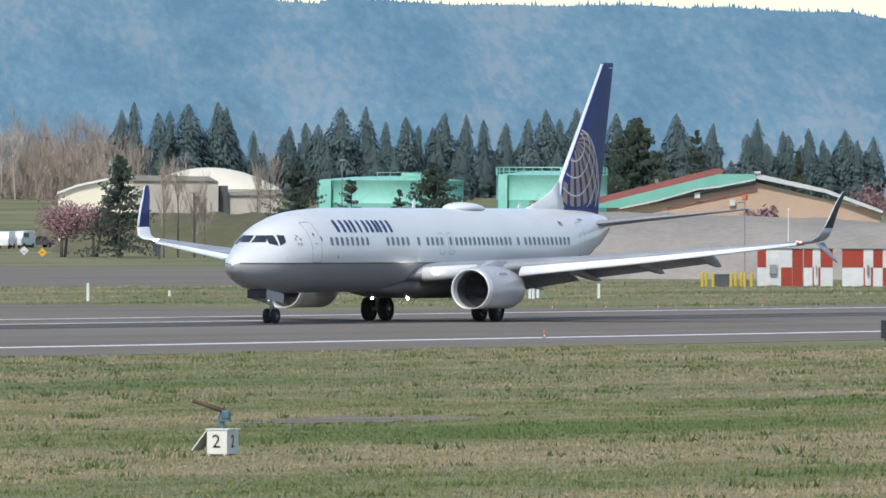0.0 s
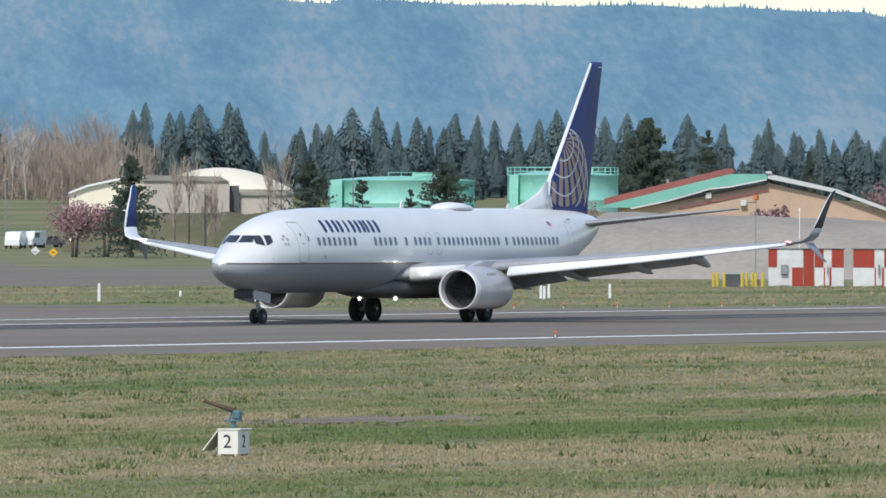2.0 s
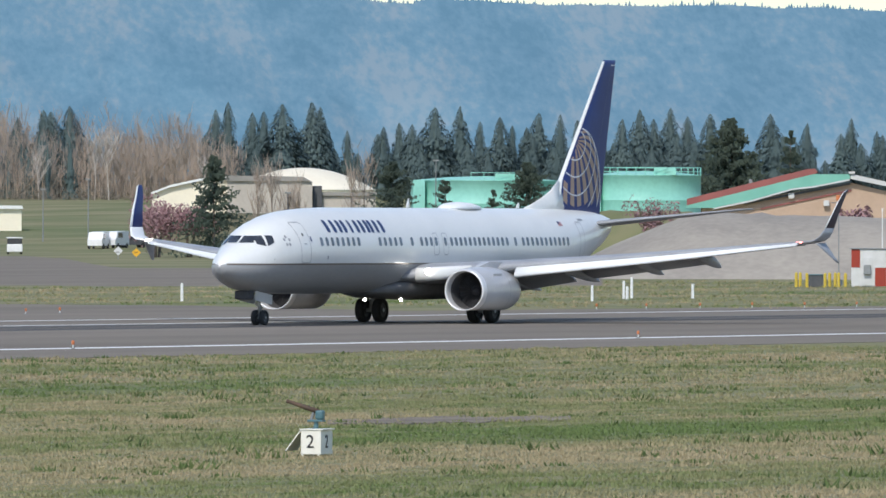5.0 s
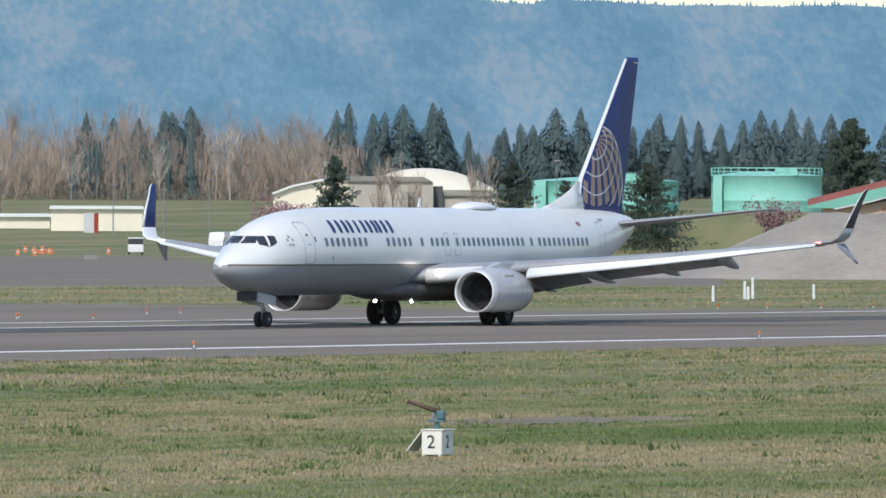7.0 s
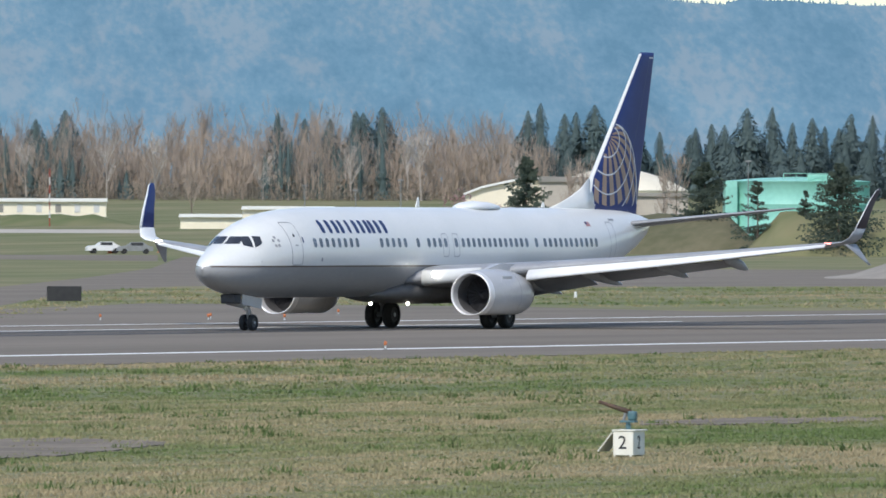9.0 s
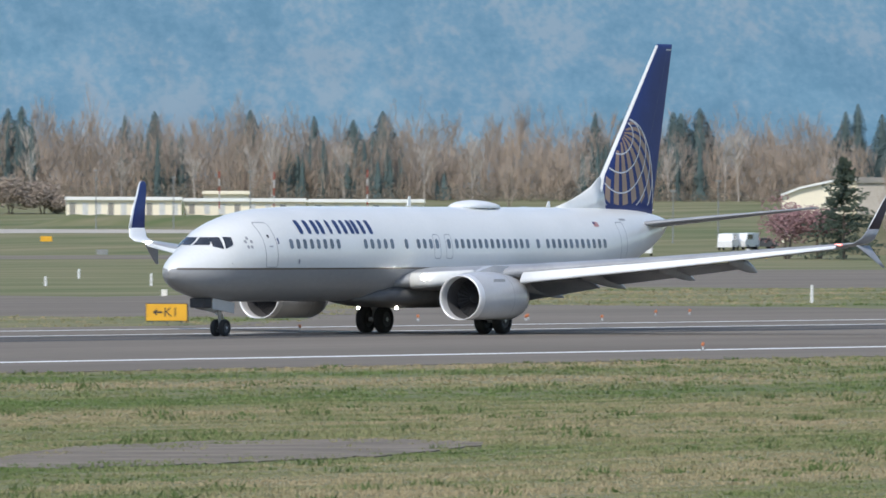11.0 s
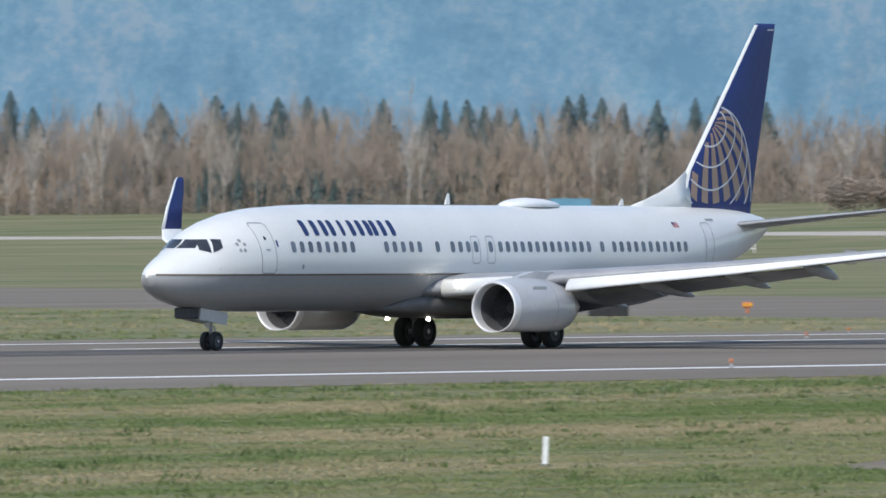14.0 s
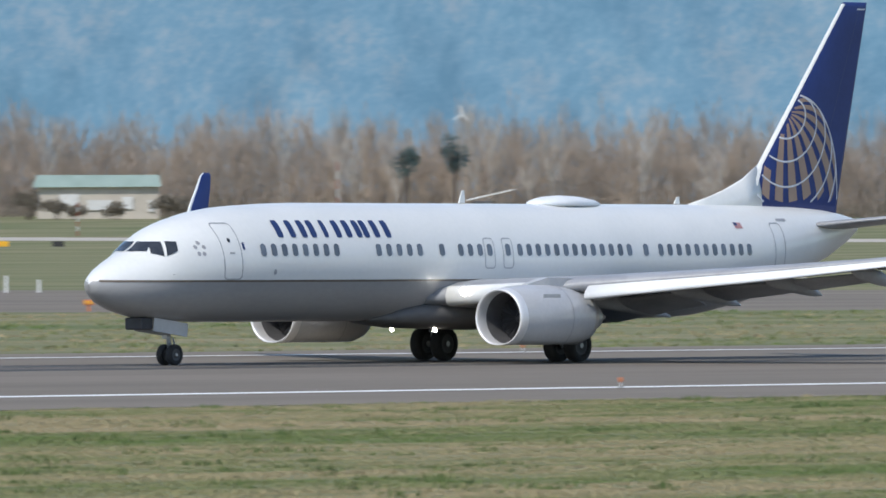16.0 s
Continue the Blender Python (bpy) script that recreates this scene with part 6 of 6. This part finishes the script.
def scare_cannon():
    u, r = 394, 226.5
    x, y = at(u, r)
    t = thing("scare_cannon", pose(x, y, 0, 0, 0, facing(u) - 19), "bird-scaring gas cannon on a white numbered box", "cannon")
    part("front_board", box(-0.20, 0.20, -0.36, -0.33, 0.05, 0.535, 0.006), WHITE_BOARD, t, "cream white board with a black number")
    part("side_board", box(0.20, 0.225, -0.36, 0.36, 0.05, 0.53, 0.006), WHITE_BOARD, t, "white side board in shade")
    part("back_board", box(-0.20, 0.20, 0.33, 0.36, 0.05, 0.53, 0.006), WHITE_BOARD, t)
    part("lid", box(-0.22, 0.27, -0.38, 0.38, 0.535, 0.56, 0.006), WHITE_BOARD, t, "white lid")
    flap = part("open_flap", box(-0.012, 0.012, -0.34, 0.34, -0.52, 0.0, 0.004), WHITE_BOARD, t, "propped-open white flap")
    flap.matrix_basis = pose(-0.21, 0, 0.53, 0, 38, 0)
    for a in (-0.17, 0.17):
        for b in (-0.34, 0.34):
            part("leg", box(a - 0.02, a + 0.02, b - 0.02, b + 0.02, -0.05, 0.08), WHITE_BOARD, t)
    part("gas_bottle", lathe([(0.06, 0.02), (0.06, 0.13), (0.3, 0.15), (0.4, 0.11), (0.44, 0.03)], 18, "z", (-0.02, 0.05, 0)), GALV, t, smooth=True)
    lettering("2", 0.26, BLACK, t, pose(0.0, -0.366, 0.18), label="black number two")
    lettering("2", 0.26, BLACK, t, pose(0.232, -0.02, 0.18, 0, 0, 90), label="black number two")
    part("swivel", tube((0, 0, 0.56), (0, 0, 0.70), 0.05, seg=12), TEAL_STEEL, t)
    part("cradle", box(-0.16, 0.17, -0.10, 0.10, 0.70, 0.74, 0.01), TEAL_STEEL, t)
    part("chamber", box(0.0, 0.17, -0.09, 0.09, 0.74, 0.93, 0.04), TEAL_STEEL, t, "teal painted firing chamber")
    part("valve", tube((-0.10, 0, 0.74), (-0.05, 0, 0.90), 0.035, seg=12), GALV, t)
    part("support", tube((-0.12, 0, 0.74), (-0.03, 0, 0.94), 0.02, seg=8), TEAL_STEEL, t)
    part("barrel", tube((0.06, 0, 0.90), (-0.60, -0.06, 1.11), 0.055, 0.034, seg=16), RUST, t, "rusty brown barrel", smooth=True)
    part("muzzle_ring", tube((-0.57, -0.057, 1.100), (-0.605, -0.061, 1.112), 0.04, 0.04, seg=16), RUST, t)


def sign_board(u, r, wide, tall, face_mat, text, turn, label, lift=0.12):
    x, y = at(u, r)
    t = thing("runway_sign", pose(x, y, 0, 0, 0, facing(u) + turn), label, "sign")
    part("housing", box(-wide / 2, wide / 2, -0.13, 0.13, lift, lift + tall, 0.02), BLACK, t, "black sign housing")
    if face_mat is not BLACK:
        part("face", box(-wide / 2 + 0.03, wide / 2 - 0.03, -0.145, -0.131, lift + 0.03, lift + tall - 0.03), face_mat, t, "yellow sign face")
    if text:
        lettering("K1", tall * 0.5, BLACK, t, pose(0.20, -0.15, lift + tall * 0.26), label="black letters on yellow")
        zc = lift + tall * 0.5
        bm = bmesh.new()
        for q in ([(-0.62, zc), (-0.44, zc + 0.16), (-0.44, zc + 0.04)], [(-0.62, zc), (-0.44, zc - 0.04), (-0.44, zc - 0.16)], [(-0.60, zc - 0.04), (-0.18, zc - 0.04), (-0.18, zc + 0.04), (-0.60, zc + 0.04)]):
            bm.faces.new([bm.verts.new((a, -0.152, b)) for a, b in q])
        part("arrow", bm, BLACK, t, "black arrow")
    for a in (-wide * 0.35, 0, wide * 0.35):
        part("leg", tube((a, 0, -0.05), (a, 0, lift + 0.02), 0.035, seg=8), GALV, t)
    return t


def roadside():
    sign_board(-985, 513, 1.92, 0.82, SIGN_YELLOW, "K1", -8, "yellow taxiway sign with black arrow and letters")
    sign_board(-1770, 546, 1.92, 0.74, BLACK, "", 6, "black back of a taxiway sign")
    sign_board(-605, 638, 1.95, 0.84, BLACK, "", 4, "black back of a taxiway sign")
    sign_board(1585, 447, 1.15, 0.72, BLACK, "", 0, "black sign back beside the runway edge")
    x, y = at(-1882, 218.4)
    t = thing("marker_stake", pose(x, y, 0, 0, 2.5, facing(-1882)), "white plastic marker stake in the grass", "stake")
    part("stake", box(-0.055, 0.055, -0.02, 0.02, -0.1, 0.57, 0.008), POST_WHITE, t)
    part("foot", tube((0, 0, -0.05), (0, 0, 0.04), 0.07, seg=12), GALV, t)
    base = None
    for u, r, h in ((156, 655, 1.05), (882, 663, 0.95), (938, 685, 1.1), (952, 690, 1.3), (944, 680, 0.8), (-1872, 845, 0.85), (-1810, 840, 0.8), (-1675, 842, 0.7), (-3150, 824, 1.1), (-3082, 812, 1.0), (-4494, 715, 1.2), (-4436, 720, 0.9), (-1141, 900, 0.8), (-1013, 805, 0.9), (-1200, 800, 0.7), (300, 690, 0.4), (1060, 690, 0.9)):
        x, y = at(u, r)
        if base is None:
            base = thing("marker_post", pose(x, y, 0), "white marker post in the grass", "post", "white marker posts")
            part("post", tube((0, 0, -0.1), (0, 0, 0.94), 0.09, 0.08, 12), POST_WHITE, base)
            part("cap", tube((0, 0, 0.94), (0, 0, 1.0), 0.08, 0.03, 12), POST_WHITE, base)
            base.scale = (1, 1, h)
        else:
            copy_thing(base, pose(x, y, 0)).scale = (1, 1, h)
    light = None
    spots = [(x, 199.0) for x in (140, 195, 250, 304, 361, 408, 462)]
    spots += [at(u, r) for u, r in ((1165, 612), (1073, 608), (978, 603), (890, 600), (-215, 530), (-350, 530), (-541, 528), (-346, 535), (-750, 478), (-1345, 470), (1258, 615), (1350, 620), (-120, 560), (-60, 566), (-2480, 440), (-2900, 420), (-3580, 405), (-1420, 452))]
    for x, y in spots:
        if light is None:
            light = thing("edge_light", pose(x, y, 0.02), "small orange and white runway edge light", "light", "runway edge lights")
            part("base", tube((0, 0, 0), (0, 0, 0.05), 0.14, 0.12, 14), GALV, light)
            part("stem", tube((0, 0, 0.05), (0, 0, 0.22), 0.035, seg=10), POST_WHITE, light)
            part("head", lathe([(0.20, 0.03), (0.22, 0.10), (0.34, 0.11), (0.40, 0.07), (0.42, 0.01)], 14, "z"), ORANGE, light, "orange lamp head", smooth=True)
        else:
            copy_thing(light, pose(x, y, 0.02)).scale = (0.55, 0.55, 0.75)
    for u, r in ((-4348, 579), (-1524, 574)):
        x, y = at(u, r)
        t = thing("taxiway_light", pose(x, y, 0.04, 0, 0, facing(u)), "orange guard light box beside the taxiway", "light", "orange guard lights")
        part("pedestal", tube((0, 0, -0.05), (0, 0, 0.32), 0.08, seg=10), ORANGE, t)
        part("head", box(-0.26, 0.26, -0.12, 0.12, 0.30, 0.58, 0.03), ORANGE, t)
        for s in (-0.13, 0.13):
            part("lens", lathe([(-0.15, 0.01), (-0.15, 0.08), (-0.12, 0.09)], 14, "y", (s, 0, 0.44)), SIGN_YELLOW, t)
    # signs on the far grass
    for u, r, m in ((75, 1310, SIGN_YELLOW), (43, 1315, CHECK_WHITE)):
        x, y = at(u, r)
        t = thing("warning_sign", pose(x, y, rise(x, y), 0, 0, facing(u)), "diamond-shaped sign on a thin post", "sign")
        part("post", tube((0, 0, 0), (0, 0, 1.0), 0.04, seg=8), GALV, t)
        bm = box(-0.38, 0.38, -0.02, 0.02, -0.38, 0.38)
        part("board", bm, m, t).matrix_basis = pose(0, -0.06, 1.0 if m is CHECK_WHITE else 0.85, 0, 45, 0)
        part("bar", box(-0.2, 0.2, -0.1, -0.085, 0.82, 0.9), BLACK, t)
    for u, r, m in ((-1199, 1480, SIGN_YELLOW), (-1850, 1500, SIGN_YELLOW), (-4500, 1480, SIGN_YELLOW), (-4402, 1480, BLACK)):
        x, y = at(u, r)
        t = thing("taxiway_sign", pose(x, y, rise(x, y), 0, 0, facing(u)), "small far taxiway sign on the grass", "sign")
        part("panel", box(-0.75, 0.75, -0.1, 0.1, 0.25, 0.95, 0.03), m, t)
        part("leg", box(-0.5, -0.4, -0.05, 0.05, -0.1, 0.3), GALV, t)
        part("leg", box(0.4, 0.5, -0.05, 0.05, -0.1, 0.3), GALV, t)
    # a second gas cannon far off and small cabinets on the grass
    for u, r, w, h, m, lab in ((-985 - 5, 690, 0.35, 0.42, WHITE_BOARD, "small white box on the grass"), (-850, 760, 0.7, 0.45, CHECK_WHITE, "small white junction box on the grass"), (-1343, 1240, 1.5, 1.6, GALV, "grey equipment frame on the grass"), (-1100, 1380, 1.4, 0.6, GALV, "low grey equipment on the grass"), (-220, 1300, 1.5, 0.6, CONCRETE, "low concrete block on the grass")):
        x, y = at(u, r)
        t = thing("utility_box", pose(x, y, rise(x, y), 0, 0, facing(u)), lab, "box")
        part("body", box(-w / 2, w / 2, -w / 3, w / 3, 0.0, h, 0.04 if h < 1 else 0.2), m, t)
        part("lid", box(-w / 2 - 0.03, w / 2 + 0.03, -w / 3 - 0.03, w / 3 + 0.03, h, h + 0.05, 0.01), m, t)
    # earth heap beside the far road
    x, y = at(-1838, 1350)
    t = thing("earth_heap", pose(x, y, rise(x, y), 0, 0, facing(-1838)), "rounded brown earth heap beside the far road", "heap")
    vs, fs = [], []
    for i in range(19):
        for j in range(9):
            a, b = i / 18 * 2 - 1, j / 8 * 2 - 1
            h = max(0.0, 1 - a * a) ** 0.6 * max(0.0, 1 - b * b) ** 0.6 * (1.3 + 0.7 * noise.noise(Vector((a * 3, b * 2, 6))))
            vs.append((a * 2.6, b * 1.4, h - 0.05))
            if i and j:
                k = i * 9 + j
                fs.append((k - 10, k - 1, k, k - 9))
    part("mound", (vs, fs), BARK, t, smooth=True)


# ---- grass blades ----
def tufts(name, n, u0, u1, r0, r1, h0, h1, w, keep, label, seed, material, big=0, blades=6):
    """Many small fans of blades, in one mesh."""
    g = np.random.RandomState(seed)
    u = g.uniform(u0, u1, n)
    r = np.sqrt(g.uniform(r0**2, r1**2, n))
    a = radians(63.485) + (u - 784) / 20000
    x, y = r * np.sin(a), r * np.cos(a)
    ok = np.array([keep(px, py, g.rand()) for px, py in zip(x, y)])
    x, y = x[ok], y[ok]
    m = len(x)
    clump = np.array([noise.noise(Vector((px * 0.30, py * 0.55, 0))) + 0.6 * noise.noise(Vector((px * 0.05, py * 0.16, 7))) for px, py in zip(x, y)])
    h = g.uniform(h0, h1, m) * (1 + 0.9 * np.clip(clump, -0.6, 1))
    V = []
    for k in range(blades):
        b = g.uniform(0, 2 * np.pi, m)
        lean = g.uniform(0.1, 0.9, m) * h
        ox, oy = g.normal(0, w, m), g.normal(0, w, m)
        hw = g.uniform(0.012, 0.035, m) * (1 + big)
        c = g.uniform(0, np.pi, m)
        p = np.stack([x + ox - hw * np.cos(c), y + oy - hw * np.sin(c), np.full(m, -0.01)], 1)
        q = np.stack([x + ox + hw * np.cos(c), y + oy + hw * np.sin(c), np.full(m, -0.01)], 1)
        t = np.stack([x + ox + lean * np.cos(b), y + oy + lean * np.sin(b), h * g.uniform(0.6, 1.15, m)], 1)
        V.append(np.stack([p, q, t], 1).reshape(-1, 3))
    V = np.concatenate(V)
    me = bpy.data.meshes.new(name)
    k = len(V) // 3
    me.vertices.add(len(V))
    me.vertices.foreach_set("co", V.ravel())
    me.loops.add(len(V))
    me.loops.foreach_set("vertex_index", np.arange(len(V), dtype=np.int32))
    me.polygons.add(k)
    me.polygons.foreach_set("loop_start", np.arange(0, len(V), 3, dtype=np.int32))
    me.update(calc_edges=True)
    me.materials.append(material)
    tagged(new(name, me), label, "grass", kind="stuff")


def grass():
    def on_path(x, y):
        r = math.hypot(x, y)
        u = 784 + (math.atan2(x, y) - radians(63.485)) * 20000
        v = 389.6 + 94980 / r
        k = 9 * noise.noise(Vector((u * 0.02, v * 0.15, 1))) + 5 * noise.noise(Vector((u * 0.09, v * 0.3, 4))) - 1
        if -1330 < u < -430:
            mid = float(np.interp(u, (-1330, -1150, -900, -430), (826, 813, 803, 788)))
            return abs(v - mid) < float(np.interp(u, (-1330, -1150, -600, -430), (2, 14, 15, 3))) + k
        return 425 < u < 835 and abs(v - float(np.interp(u, (425, 835), (748, 741)))) < 3 + 0.5 * k
    def verge(x, y, k):
        if y > 186.2 + 0.8 * noise.noise(Vector((x * 0.4, 3, 0))):
            return False
        return not on_path(x, y) or k < 0.12
    tufts("grass", 112000, -5000, 1900, 188, 300, 0.025, 0.075, 0.12, verge, "short rough grass, green and straw-coloured", 1, BLADES)
    tufts("grass", 46000, -5000, 1900, 300, 430, 0.03, 0.10, 0.12, verge, "short rough grass, green and straw-coloured", 2, BLADES, 0.5)
    tufts("tall_tufts", 3400, -5000, 1900, 188, 420, 0.05, 0.17, 0.22, lambda x, y, k: verge(x, y, k) and noise.noise(Vector((x * 0.07, y * 0.2, 5))) > -0.1, "taller dark green grass tufts", 3, TUFT_GREEN, 0.6, 16)
    def far_verge(x, y, k):
        u = 784 + (math.atan2(x, y) - radians(63.485)) * 20000
        v = 389.6 + 94980 / math.hypot(x, y)
        lo = 262.3 if x < 430 or x > 552 else 259.3 + 60 * max(0.0, 1 - abs(x - 549) / 119) * (1 if x < 549 else 0)
        return y > lo and v > float(np.interp(u, TAXI_U, TAXI_NEAR)) + 0.4 or (u > 900 and v > 497 and y > lo)
    tufts("grass", 30000, -5000, 1900, 380, 900, 0.05, 0.16, 0.16, far_verge, "short grass strip beyond the runway", 4, BLADES, 1.5)


ROLL = [(0.0, 473.63, 236.84, 1.31), (0.5, 473.31, 236.84, 1.32), (1.0, 472.68, 236.85, 1.34), (1.5, 472.02, 236.86, 1.35), (2.0, 471.27, 236.87, 1.36), (2.5, 470.46, 236.88, 1.37), (3.0, 469.5, 236.89, 1.39), (3.5, 468.34, 236.91, 1.4), (6.0, 459.19, 237.03, 0.95), (6.5, 456.37, 237.06, 0.83), (7.0, 453.17, 237.1, 0.7), (7.5, 449.49, 237.15, 0.57), (8.0, 445.41, 237.2, 0.44), (10.5, 415.77, 237.59, 0.12), (11.0, 407.89, 237.69, 0.05), (11.5, 399.35, 237.8, 0.13), (12.0, 390.18, 237.92, 0.22), (12.5, 380.4, 238.04, 0.3), (13.0, 369.92, 238.18, 0.38), (13.5, 358.85, 238.32, 0.41), (14.0, 347.09, 238.47, 0.45), (14.5, 334.76, 238.63, 0.48), (15.0, 321.8, 238.8, 0.52), (15.5, 308.16, 238.98, 0.55), (16.0, 293.97, 239.16, 0.58)]


def motions():
    walk(airliner, [(t, pose(x, y, 0.02, 0, 0, turn)) for t, x, y, turn in ROLL])


ground()
runway()
airliner = aircraft()
hills()
far_firs()
woods()
near_trees()
tanks()
banks()
tan_building()
shelters()
far_buildings()
traffic()
scare_cannon()
roadside()
grass()
motions()
